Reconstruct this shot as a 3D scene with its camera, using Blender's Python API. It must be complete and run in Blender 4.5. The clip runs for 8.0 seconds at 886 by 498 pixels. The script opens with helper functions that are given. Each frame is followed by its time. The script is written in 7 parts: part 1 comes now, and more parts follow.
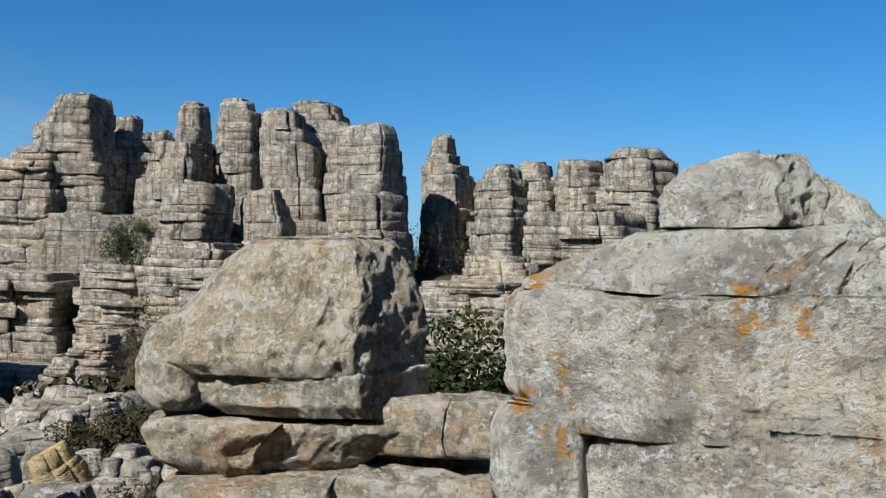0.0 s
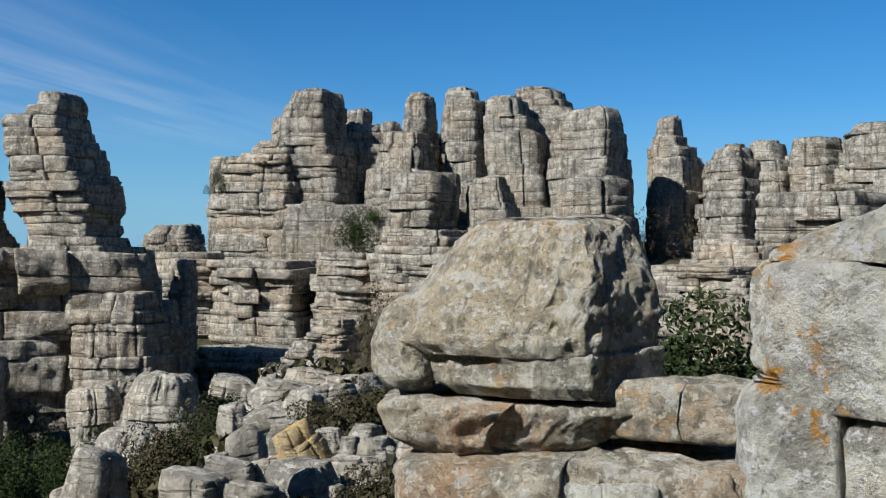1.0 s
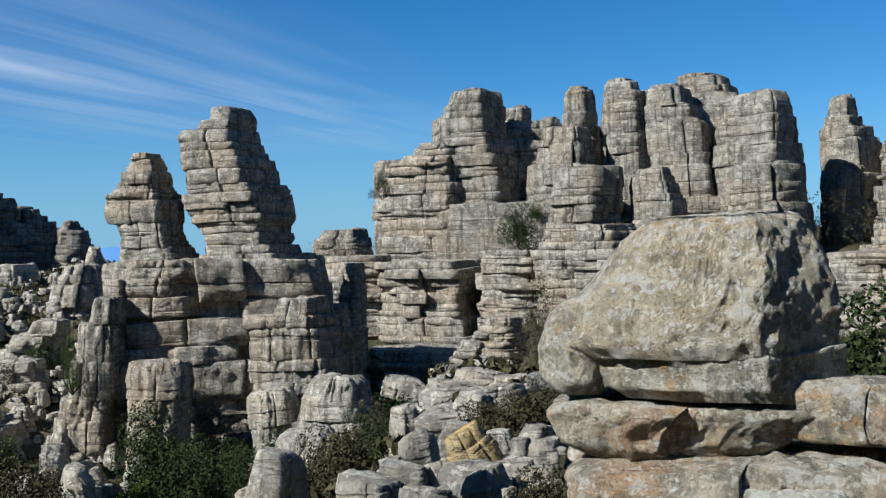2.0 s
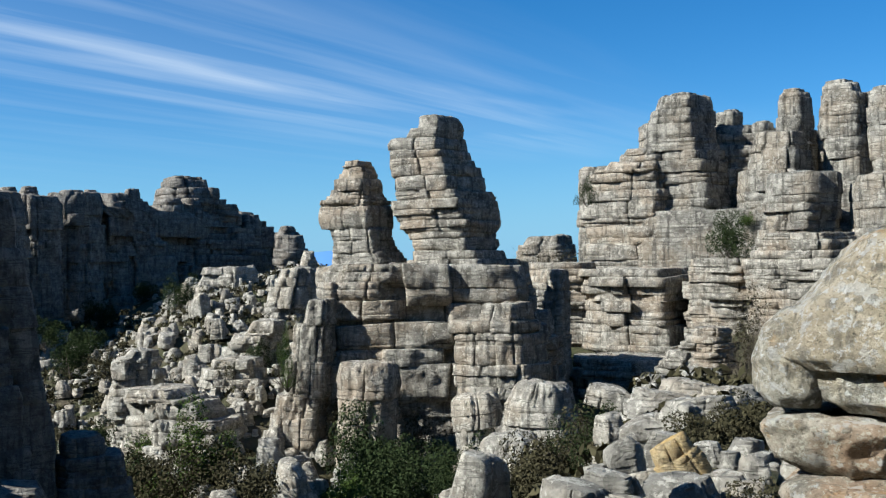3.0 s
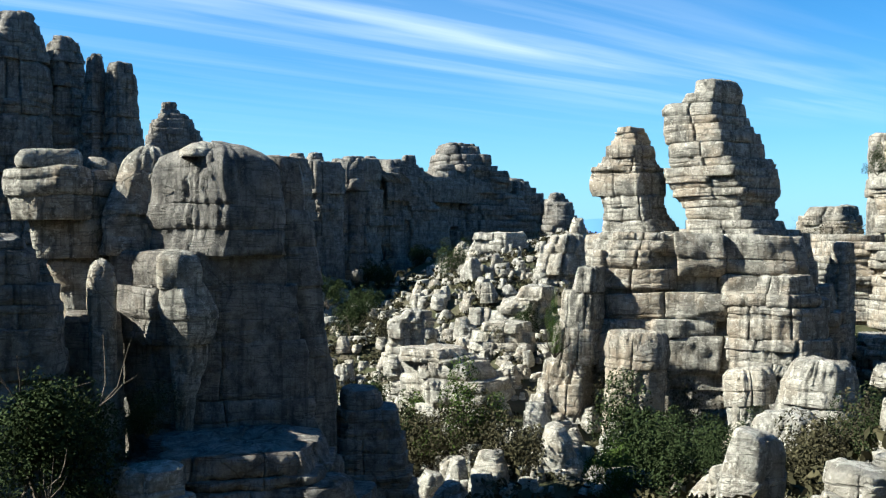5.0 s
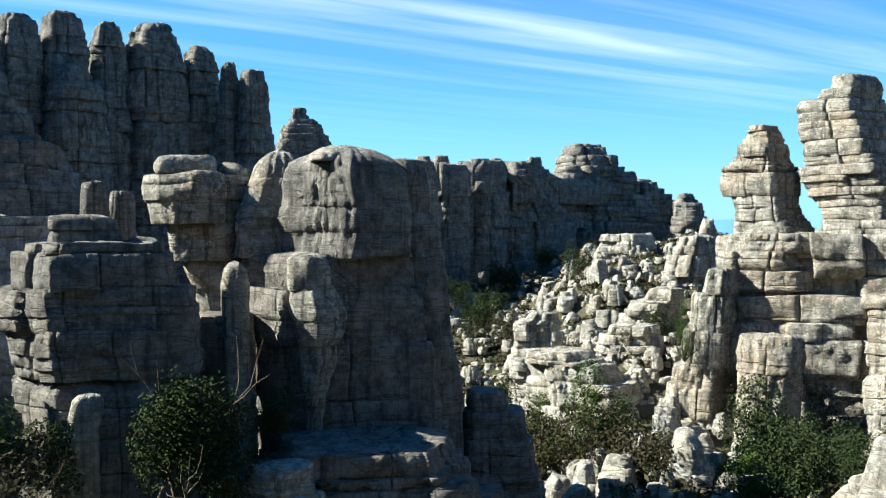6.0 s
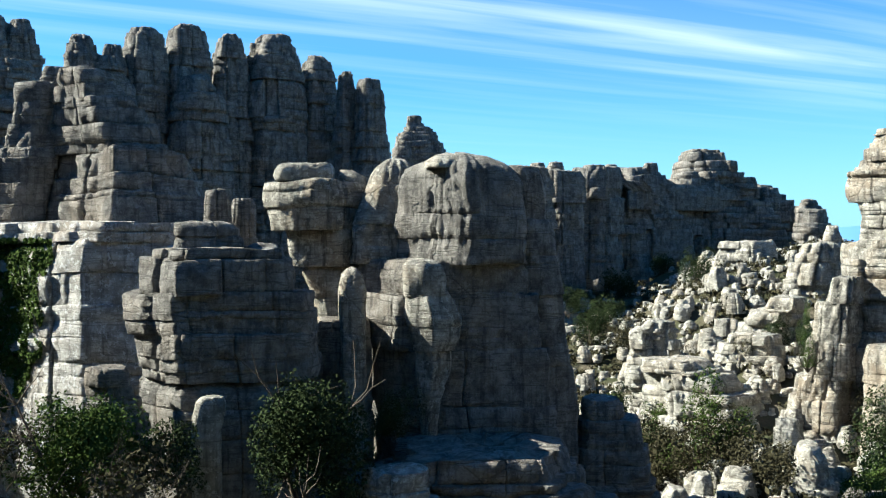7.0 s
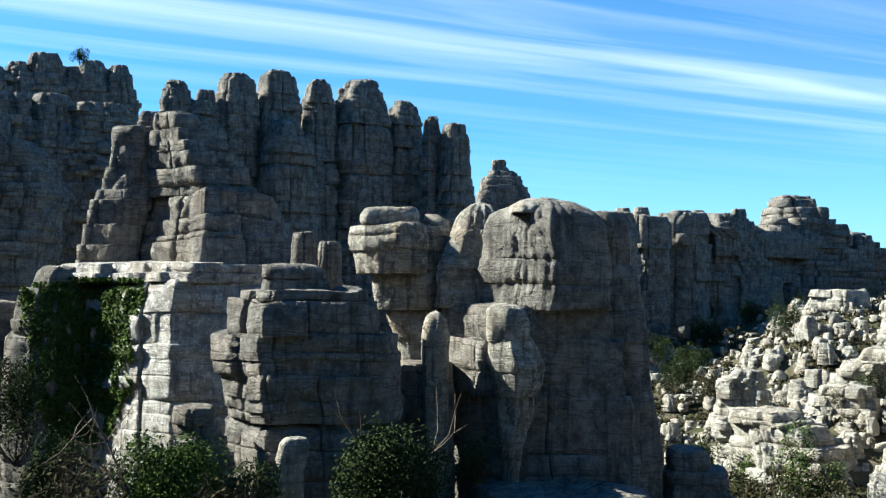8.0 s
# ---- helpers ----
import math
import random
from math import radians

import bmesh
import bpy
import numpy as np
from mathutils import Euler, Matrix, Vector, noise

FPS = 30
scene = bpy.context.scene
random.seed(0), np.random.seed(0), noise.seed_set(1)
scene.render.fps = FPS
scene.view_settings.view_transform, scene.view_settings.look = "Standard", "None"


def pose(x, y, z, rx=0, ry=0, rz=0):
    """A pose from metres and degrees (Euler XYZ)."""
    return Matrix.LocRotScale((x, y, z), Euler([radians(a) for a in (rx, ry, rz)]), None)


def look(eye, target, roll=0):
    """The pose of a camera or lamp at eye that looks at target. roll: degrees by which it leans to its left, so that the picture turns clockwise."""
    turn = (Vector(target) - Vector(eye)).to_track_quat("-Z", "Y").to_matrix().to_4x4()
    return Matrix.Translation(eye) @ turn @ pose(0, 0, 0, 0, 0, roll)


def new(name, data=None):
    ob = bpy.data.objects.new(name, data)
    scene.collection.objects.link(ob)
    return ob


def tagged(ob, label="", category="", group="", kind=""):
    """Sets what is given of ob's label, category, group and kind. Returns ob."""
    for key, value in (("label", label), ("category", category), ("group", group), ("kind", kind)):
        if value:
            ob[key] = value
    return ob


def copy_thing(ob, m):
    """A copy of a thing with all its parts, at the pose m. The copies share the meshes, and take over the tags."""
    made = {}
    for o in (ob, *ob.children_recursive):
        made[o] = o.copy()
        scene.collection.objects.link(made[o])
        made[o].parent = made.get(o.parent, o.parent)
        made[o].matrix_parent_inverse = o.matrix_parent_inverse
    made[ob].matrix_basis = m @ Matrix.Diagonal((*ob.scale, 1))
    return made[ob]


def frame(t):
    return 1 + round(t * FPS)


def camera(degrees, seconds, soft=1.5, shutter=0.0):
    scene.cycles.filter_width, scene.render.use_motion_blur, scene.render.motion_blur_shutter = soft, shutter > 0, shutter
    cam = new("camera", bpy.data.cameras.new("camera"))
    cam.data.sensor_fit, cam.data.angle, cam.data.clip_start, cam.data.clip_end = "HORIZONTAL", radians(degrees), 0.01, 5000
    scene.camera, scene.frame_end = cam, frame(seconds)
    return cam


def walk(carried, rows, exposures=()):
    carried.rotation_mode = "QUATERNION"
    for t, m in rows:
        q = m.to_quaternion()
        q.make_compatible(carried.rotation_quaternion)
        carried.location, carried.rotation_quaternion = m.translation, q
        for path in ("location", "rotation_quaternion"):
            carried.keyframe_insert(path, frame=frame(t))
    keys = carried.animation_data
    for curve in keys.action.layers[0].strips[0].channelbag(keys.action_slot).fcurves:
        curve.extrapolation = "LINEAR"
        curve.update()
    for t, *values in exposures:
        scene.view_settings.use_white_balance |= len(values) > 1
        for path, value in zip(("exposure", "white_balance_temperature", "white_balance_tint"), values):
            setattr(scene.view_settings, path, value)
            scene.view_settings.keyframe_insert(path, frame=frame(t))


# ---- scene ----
cam = camera(44.57, 8.0, soft=1.2)
from mathutils.bvhtree import BVHTree

# camera and its way: a slow turn by hand from one standpoint
PATH = [
    (0, pose(0.168, 0.008, 1.614, 91.221, -1.329, 0.000)),
    (0.5, pose(0.135, 0.040, 1.615, 89.925, 0.816, 6.024)),
    (1, pose(0.115, 0.100, 1.561, 90.279, -0.743, 11.855)),
    (1.5, pose(0.103, 0.160, 1.599, 90.057, 0.483, 16.091)),
    (2.8, pose(0.113, 0.141, 1.660, 90.643, 0.933, 28.917)),
    (3, pose(0.094, 0.081, 1.630, 90.671, 0.735, 31.290)),
    (3.5, pose(0.094, 0.060, 1.654, 89.847, 0.041, 38.367)),
    (4, pose(0.050, 0.061, 1.625, 89.912, 0.566, 42.634)),
    (4.5, pose(-0.009, 0.069, 1.635, 88.998, 0.238, 44.775)),
    (4.7, pose(-0.009, 0.071, 1.614, 89.094, -0.182, 44.995)),
    (5.8, pose(-0.085, 0.065, 1.604, 88.351, 0.032, 49.584)),
    (6, pose(-0.073, 0.111, 1.605, 89.065, -0.112, 52.073)),
    (6.5, pose(-0.030, 0.104, 1.591, 88.937, -0.092, 56.069)),
    (7, pose(-0.057, 0.043, 1.596, 89.407, -0.185, 58.087)),
    (7.5, pose(-0.088, 0.066, 1.684, 90.545, -0.324, 59.800)),
    (8, pose(-0.046, -0.010, 1.649, 91.657, -0.948, 62.478)),
]
walk(cam, PATH, [(0.0, 0.84, 6300, 9), (1.5, 0.83, 6080, 8), (3.0, 1.10, 6000, 6), (4.5, 1.52, 6180, 3), (6.0, 1.82, 6250, 1), (8.0, 1.85, 6200, 1)])

# daylight: clear sky with thin cirrus, low sun behind the left shoulder
SUN_AZ, SUN_EL = 138.5, 36.0   # degrees to the left of north (+y), and above the horizon
world = bpy.data.worlds.new("sky")
scene.world = world
world.use_nodes = True
wt = world.node_tree
for n in list(wt.nodes):
    wt.nodes.remove(n)


def node(tree, kind, **inputs):
    """A node with its inputs set by name (blanks as underscores) or left to links."""
    n = tree.nodes.new(kind)
    for key, value in inputs.items():
        sock = n.inputs[key.replace("_", " ")]
        if isinstance(value, bpy.types.NodeSocket):
            tree.links.new(value, sock)
        else:
            sock.default_value = value
    return n


def math_node(tree, op, a, b=0.0):
    n = tree.nodes.new("ShaderNodeMath")
    n.operation = op
    for sock, value in zip(n.inputs, (a, b)):
        if isinstance(value, bpy.types.NodeSocket):
            tree.links.new(value, sock)
        else:
            sock.default_value = value
    return n.outputs[0]


def ramp(tree, fac, stops):
    n = tree.nodes.new("ShaderNodeValToRGB")
    tree.links.new(fac, n.inputs[0])
    while len(n.color_ramp.elements) < len(stops):
        n.color_ramp.elements.new(0.5)
    for e, (pos, col) in zip(n.color_ramp.elements, stops):
        e.position = pos
        e.color = (col, col, col, 1) if isinstance(col, (int, float)) else (*col, 1)
    return n.outputs[0]


def mix(tree, fac, a, b, blend="MIX"):
    n = tree.nodes.new("ShaderNodeMix")
    n.data_type, n.blend_type = "RGBA", blend
    for sock, value in ((n.inputs[0], fac), (n.inputs[6], a), (n.inputs[7], b)):
        if isinstance(value, bpy.types.NodeSocket):
            tree.links.new(value, sock)
        else:
            sock.default_value = value if isinstance(value, (int, float)) else (*value, 1)
    return n.outputs[2]


sky = wt.nodes.new("ShaderNodeTexSky")
sky.sky_type, sky.sun_disc = "NISHITA", False
sky.sun_elevation, sky.sun_rotation = radians(SUN_EL), radians(-SUN_AZ)
sky.altitude, sky.air_density, sky.dust_density, sky.ozone_density = 1200, 1.0, 0.2, 3.0
coords = node(wt, "ShaderNodeTexCoord")
# cirrus on a flat layer high above: a band of streaks that runs north, west of the camera
up = node(wt, "ShaderNodeSeparateXYZ", Vector=coords.outputs["Generated"])
high = math_node(wt, "MAXIMUM", up.outputs[2], 0.02)
layer_xy = node(wt, "ShaderNodeCombineXYZ", X=math_node(wt, "DIVIDE", up.outputs[0], high), Y=math_node(wt, "DIVIDE", up.outputs[1], high))
bend = node(wt, "ShaderNodeTexNoise", Vector=layer_xy.outputs[0], Scale=0.35, Detail=2.0)
stretch = node(wt, "ShaderNodeMapping", Vector=mix(wt, 0.22, layer_xy.outputs[0], bend.outputs["Color"], "ADD"))
stretch.inputs["Scale"].default_value = (2.1, 0.22, 1.0)
stretch.inputs["Location"].default_value = (0.15, 0.4, 0.0)
wisps = node(wt, "ShaderNodeTexNoise", Vector=stretch.outputs[0], Scale=1.3, Detail=6.0, Roughness=0.5, Distortion=0.3)
band = ramp(wt, math_node(wt, "DIVIDE", up.outputs[0], math_node(wt, "MULTIPLY", high, -8.0)), [(0.24, 0.0), (0.34, 0.3), (0.44, 0.75), (0.5, 1.0), (0.58, 0.55), (0.7, 0.22), (0.9, 0.1)])
ahead = ramp(wt, math_node(wt, "DIVIDE", up.outputs[1], math_node(wt, "MULTIPLY", high, 12.0)), [(0.0, 1.0), (0.45, 0.9), (0.85, 0.0)])
band = math_node(wt, "MULTIPLY", band, ahead)
veil = math_node(wt, "MULTIPLY", ramp(wt, wisps.outputs[0], [(0.4, 0.0), (0.85, 0.62)]), band)
haze = math_node(wt, "MULTIPLY", band, 0.1)
veil = math_node(wt, "MINIMUM", math_node(wt, "ADD", veil, haze), 1.0)
deep = node(wt, "ShaderNodeHueSaturation", Saturation=1.18, Color=mix(wt, 1.0, sky.outputs[0], (0.74, 0.96, 1.14), "MULTIPLY"))
pale = mix(wt, ramp(wt, up.outputs[2], [(0.0, 0.8), (0.05, 0.5), (0.14, 0.0)]), deep.outputs[0], (2.3, 5.0, 7.6))
skycol = mix(wt, veil, pale, (8.6, 9.1, 9.6))
bg = node(wt, "ShaderNodeBackground", Color=skycol, Strength=0.05)
wout = node(wt, "ShaderNodeOutputWorld", Surface=bg.outputs[0])

sun_data = bpy.data.lights.new("sun", "SUN")
sun_data.energy, sun_data.angle, sun_data.color = 5.0, radians(0.5), (1.0, 0.95, 0.88)
sun = new("sun", sun_data)
a, e = radians(SUN_AZ), radians(SUN_EL)
sun.matrix_world = look((-60 * math.sin(a), 60 * math.cos(a), 60), (-60 * math.sin(a) + math.sin(a) * math.cos(e), 60 * math.cos(a) - math.cos(a) * math.cos(e), 60 - math.sin(e)))


# ---- materials ----
def material(name, roughness=0.9, specular=0.25):
    m = bpy.data.materials.new(name)
    m.use_nodes = True
    t = m.node_tree
    b = t.nodes["Principled BSDF"]
    b.inputs["Roughness"].default_value = roughness
    b.inputs["Specular IOR Level"].default_value = specular
    return m, t, b


def wire(tree, a, b):
    tree.links.new(a, b)


def limestone(name, light, dark, warm, warm_amount=0.35, size=1.0, speckle=0.5, lichen=0.0, relief=1.0, streak=0.5, near=False):
    """Weathered karst limestone: grey ground in patches, warm iron-stained zones, pale crust, dark rain streaks, thin partings and cracks, pitted relief."""
    m, t, b = material(name, 0.95, 0.1)
    place = node(t, "ShaderNodeNewGeometry").outputs["Position"]
    black = tuple(c * 0.3 for c in dark)
    big = node(t, "ShaderNodeTexNoise", Vector=place, Scale=0.33 / size, Detail=5.0, Roughness=0.6)
    mid = node(t, "ShaderNodeTexNoise", Vector=place, Scale=1.3 / size, Detail=9.0, Roughness=0.7)
    fine = node(t, "ShaderNodeTexNoise", Vector=place, Scale=11.0 / size, Detail=7.0, Roughness=0.75)
    col = mix(t, ramp(t, mid.outputs[0], [(0.43, 0.0), (0.57, 1.0)] if near else [(0.38, 0.0), (0.62, 1.0)]), dark, light)
    tint = math_node(t, "MULTIPLY", ramp(t, big.outputs[0], [(0.46, 0.0), (0.6, 1.0)]), warm_amount)
    col = mix(t, tint, col, warm)
    # dark rain streaks, drawn out downwards
    down = node(t, "ShaderNodeMapping", Vector=place)
    down.inputs["Scale"].default_value = (3.2 / size, 3.2 / size, 0.2 / size)
    runs = node(t, "ShaderNodeTexNoise", Vector=down.outputs[0], Scale=1.0, Detail=6.0, Roughness=0.6)
    col = mix(t, math_node(t, "MULTIPLY", ramp(t, runs.outputs[0], [(0.52, 0.0), (0.62, 1.0)]), streak), col, tuple(c * 0.5 for c in dark))
    # bedding: thin dark partings, drawn out sideways
    side = node(t, "ShaderNodeMapping", Vector=place)
    side.inputs["Scale"].default_value = (0.22 / size, 0.22 / size, 2.6 / size)
    lam = node(t, "ShaderNodeTexNoise", Vector=side.outputs[0], Scale=1.0, Detail=3.0, Roughness=0.55)
    part_ = ramp(t, math_node(t, "ABSOLUTE", math_node(t, "SUBTRACT", lam.outputs[0], 0.5)), [(0.008, 1.0), (0.026, 0.0)])
    part_ = math_node(t, "MULTIPLY", part_, ramp(t, mid.outputs[0], [(0.4, 0.15), (0.55, 1.0)]))
    col = mix(t, math_node(t, "MULTIPLY", part_, 0.0 if near else 0.5), col, black)
    # pale crust in patches and flecks
    crust = node(t, "ShaderNodeTexNoise", Vector=place, Scale=(5.5 if near else 3.2) / size, Detail=9.0, Roughness=0.72)
    pale_ = ramp(t, crust.outputs[0], [(0.55, 0.0), (0.58, 1.0)])
    col = mix(t, math_node(t, "MULTIPLY", pale_, speckle), col, tuple(min(0.7, c * 1.5) for c in light))
    col = mix(t, math_node(t, "MULTIPLY", ramp(t, fine.outputs[0], [(0.36, 1.0), (0.44, 0.0)]), 0.75 if near else 0.55), col, tuple(c * 0.35 for c in dark))
    if near:        # broad ashen patches, dark grey and white lichen discs
        broad = node(t, "ShaderNodeTexNoise", Vector=place, Scale=4.2, Detail=6.0, Roughness=0.62)
        col = mix(t, math_node(t, "MULTIPLY", ramp(t, broad.outputs[0], [(0.56, 0.0), (0.59, 1.0)]), 0.55), col, (0.62, 0.615, 0.57))
        col = mix(t, math_node(t, "MULTIPLY", ramp(t, broad.outputs[0], [(0.36, 1.0), (0.42, 0.0)]), 0.55), col, tuple(c * 0.7 for c in dark))
        discs = node(t, "ShaderNodeTexVoronoi", Vector=mix(t, 0.12, place, fine.outputs["Color"], "ADD"), Scale=9.0)
        pick = node(t, "ShaderNodeSeparateColor", Color=discs.outputs["Color"])
        spot = math_node(t, "MULTIPLY", ramp(t, discs.outputs["Distance"], [(0.3, 1.0), (0.36, 0.0)]), ramp(t, pick.outputs[0], [(0.62, 0.0), (0.64, 1.0)]))
        col = mix(t, math_node(t, "MULTIPLY", spot, 0.6), col, tuple(c * 0.75 for c in dark))
        ash = math_node(t, "MULTIPLY", ramp(t, discs.outputs["Distance"], [(0.22, 1.0), (0.28, 0.0)]), ramp(t, pick.outputs[1], [(0.72, 0.0), (0.74, 1.0)]))
        col = mix(t, math_node(t, "MULTIPLY", ash, 0.8), col, (0.62, 0.62, 0.57))
    if lichen:
        where = node(t, "ShaderNodeTexNoise", Vector=place, Scale=1.3, Detail=2.0)
        spots = node(t, "ShaderNodeTexNoise", Vector=place, Scale=6.5, Detail=6.0, Roughness=0.62)
        mask = math_node(t, "MULTIPLY", ramp(t, where.outputs[0], [(0.54, 0.0), (0.6, 1.0)]), ramp(t, spots.outputs[0], [(0.53, 0.0), (0.57, 1.0)]))
        col = mix(t, math_node(t, "MULTIPLY", mask, lichen), col, (0.56, 0.27, 0.035))
    # cracks: blocks wider than high
    wobble = node(t, "ShaderNodeTexNoise", Vector=place, Scale=1.0 / size, Detail=5.0)
    bent = node(t, "ShaderNodeMapping", Vector=mix(t, 0.45 * size, place, wobble.outputs["Color"], "ADD"))
    bent.inputs["Scale"].default_value = (0.5 / size, 0.5 / size, 0.85 / size)
    cracks = node(t, "ShaderNodeTexVoronoi", Vector=bent.outputs[0], Scale=1.0)
    cracks.feature = "DISTANCE_TO_EDGE"
    slit = ramp(t, cracks.outputs["Distance"], [(0.006, 1.0), (0.028, 0.0)])
    slit = math_node(t, "MULTIPLY", slit, ramp(t, big.outputs[0], [(0.46, 0.0), (0.54, 1.0)]))
    col = mix(t, math_node(t, "MULTIPLY", slit, 0.1 if near else 0.3), col, black)
    wire(t, col, b.inputs["Base Color"])
    pits = node(t, "ShaderNodeTexVoronoi", Vector=place, Scale=7.0 / size)
    h = math_node(t, "ADD", math_node(t, "MULTIPLY", mid.outputs[0], 1.1), math_node(t, "MULTIPLY", fine.outputs[0], 1.0 if near else 0.7))
    h = math_node(t, "ADD", h, math_node(t, "MULTIPLY", ramp(t, pits.outputs["Distance"], [(0.0, 0.0), (0.35, 1.0)]), 0.15))
    h = math_node(t, "SUBTRACT", h, math_node(t, "MULTIPLY", part_, 0.0 if near else 0.22))
    h = math_node(t, "SUBTRACT", h, math_node(t, "MULTIPLY", slit, 0.08 if near else 0.25))
    h = math_node(t, "ADD", h, math_node(t, "MULTIPLY", runs.outputs[0], 0.5))
    bump = node(t, "ShaderNodeBump", Height=h, Strength=1.0, Distance=0.15 * size * relief)
    wire(t, bump.outputs[0], b.inputs["Normal"])
    return m


FAR_ROCK = limestone("far_limestone", (0.354, 0.334, 0.283), (0.100, 0.094, 0.081), (0.317, 0.248, 0.169), 0.4, 1.1, 0.4, streak=0.65)
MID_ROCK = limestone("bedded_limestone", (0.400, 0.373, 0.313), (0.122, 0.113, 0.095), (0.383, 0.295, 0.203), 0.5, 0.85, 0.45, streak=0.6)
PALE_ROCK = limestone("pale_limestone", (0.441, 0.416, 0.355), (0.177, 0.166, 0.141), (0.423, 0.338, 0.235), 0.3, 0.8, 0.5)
# darker limestone, mostly for shaded masses: part of their shade is in its colour
SHADE_GREY_ROCK = limestone("shade_grey_limestone", (0.270, 0.252, 0.220), (0.092, 0.086, 0.077), (0.276, 0.218, 0.161), 0.3, 0.9, 0.25)
NEAR_ROCK = limestone("lichened_limestone", (0.700, 0.696, 0.609), (0.345, 0.331, 0.284), (0.667, 0.552, 0.380), 0.4, 0.36, 0.85, 0.95, 1.8, 0.25, True)
BOULDER_ROCK = limestone("rounded_beige_limestone", (0.575, 0.546, 0.449), (0.270, 0.253, 0.204), (0.575, 0.460, 0.293), 0.55, 0.36, 0.65, 0.35, 1.8, 0.5, True)
WARM_ROCK = limestone("iron_stained_limestone", (0.537, 0.481, 0.381), (0.250, 0.225, 0.177), (0.500, 0.319, 0.188), 0.6, 0.36, 0.55, 0.3, 1.8, 0.25, True)
WASHED_ROCK = limestone("white_streaked_limestone", (0.526, 0.503, 0.458), (0.229, 0.215, 0.189), (0.435, 0.343, 0.252), 0.35, 0.9, 0.6, streak=0.6)
OCHRE_ROCK = limestone("ochre_limestone", (0.480, 0.392, 0.240), (0.288, 0.230, 0.144), (0.480, 0.318, 0.108), 0.7, 0.4, 0.3)


def leaf_material(name, a, b_col, rough=0.65):
    m, t, b = material(name, rough, 0.02)
    g = node(t, "ShaderNodeNewGeometry")
    col = ramp(t, g.outputs["Random Per Island"], [(0.0, a), (1.0, b_col)])
    n = node(t, "ShaderNodeTexNoise", Vector=g.outputs["Position"], Scale=1.2, Detail=3.0)
    col = mix(t, ramp(t, n.outputs[0], [(0.35, 0.5), (0.65, 0.0)]), col, tuple(c * 0.5 for c in a))
    wire(t, col, b.inputs["Base Color"])
    return m


LEAF_DARK = leaf_material("dark_evergreen_leaf", (0.020, 0.030, 0.012), (0.045, 0.06, 0.024), 0.9)
LEAF_GREEN = leaf_material("fresh_green_leaf", (0.035, 0.06, 0.014), (0.085, 0.12, 0.03), 0.9)
LEAF_DULL = leaf_material("dull_olive_leaf", (0.034, 0.032, 0.017), (0.085, 0.075, 0.042), 0.9)
TWIG = leaf_material("grey_brown_twig", (0.06, 0.05, 0.04), (0.13, 0.108, 0.085), 0.9)

GROUND_MAT, t, b = material("stony_scrub_ground", 0.95, 0.1)
place = node(t, "ShaderNodeNewGeometry").outputs["Position"]
n1 = node(t, "ShaderNodeTexNoise", Vector=place, Scale=0.5, Detail=8.0, Roughness=0.7)
n2 = node(t, "ShaderNodeTexNoise", Vector=place, Scale=4.0, Detail=8.0, Roughness=0.7)
col = mix(t, ramp(t, n2.outputs[0], [(0.35, 0.0), (0.65, 1.0)]), (0.06, 0.05, 0.034), (0.14, 0.12, 0.08))
col = mix(t, ramp(t, n1.outputs[0], [(0.42, 0.0), (0.58, 0.85)]), col, (0.045, 0.052, 0.022))
wire(t, col, b.inputs["Base Color"])
wire(t, node(t, "ShaderNodeBump", Height=n2.outputs[0], Strength=1.0, Distance=0.25).outputs[0], b.inputs["Normal"])

# distance haze painted in: blue base colour and a faint glow
HAZE_HILL_MAT, t, b = material("haze_painted_hill", 1.0, 0.0)
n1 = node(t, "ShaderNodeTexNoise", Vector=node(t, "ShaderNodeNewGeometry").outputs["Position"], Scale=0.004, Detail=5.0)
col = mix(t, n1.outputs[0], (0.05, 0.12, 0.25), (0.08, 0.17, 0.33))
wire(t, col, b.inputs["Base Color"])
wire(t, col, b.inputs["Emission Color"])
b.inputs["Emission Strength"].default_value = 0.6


# ---- shapes ----
def hashed(ix, iy, iz, seed):
    h = (ix * 374761393 + iy * 668265263 + iz * 2147483647 + seed * 1274126177) & 0xFFFFFFFF
    h = ((h ^ (h >> 13)) * 1103515245) & 0xFFFFFFFF
    h = ((h ^ (h >> 16)) * 2246822519) & 0xFFFFFFFF
    return ((h ^ (h >> 15)) & 0xFFFFFF) / float(0xFFFFFF) * 2 - 1


def noise3(x, y, z, seed=0):
    """Smooth value noise on arrays, about -1 to 1."""
    x, y, z = np.broadcast_arrays(x, y, z)
    fx, fy, fz = np.floor(x), np.floor(y), np.floor(z)
    ix, iy, iz = fx.astype(np.int64), fy.astype(np.int64), fz.astype(np.int64)
    u, v, w = x - fx, y - fy, z - fz
    u, v, w = (s * s * s * (s * (s * 6 - 15) + 10) for s in (u, v, w))
    out = 0
    for dx in (0, 1):
        for dy in (0, 1):
            for dz in (0, 1):
                wt_ = (u if dx else 1 - u) * (v if dy else 1 - v) * (w if dz else 1 - w)
                out = out + wt_ * hashed(ix + dx, iy + dy, iz + dz, seed)
    return out


def fbm(x, y, z, octaves=4, seed=0, gain=0.5):
    out, amp = 0, 1.0
    for k in range(octaves):
        out = out + amp * noise3(x * 2 ** k, y * 2 ** k, z * 2 ** k, seed + 17 * k)
        amp *= gain
    return out


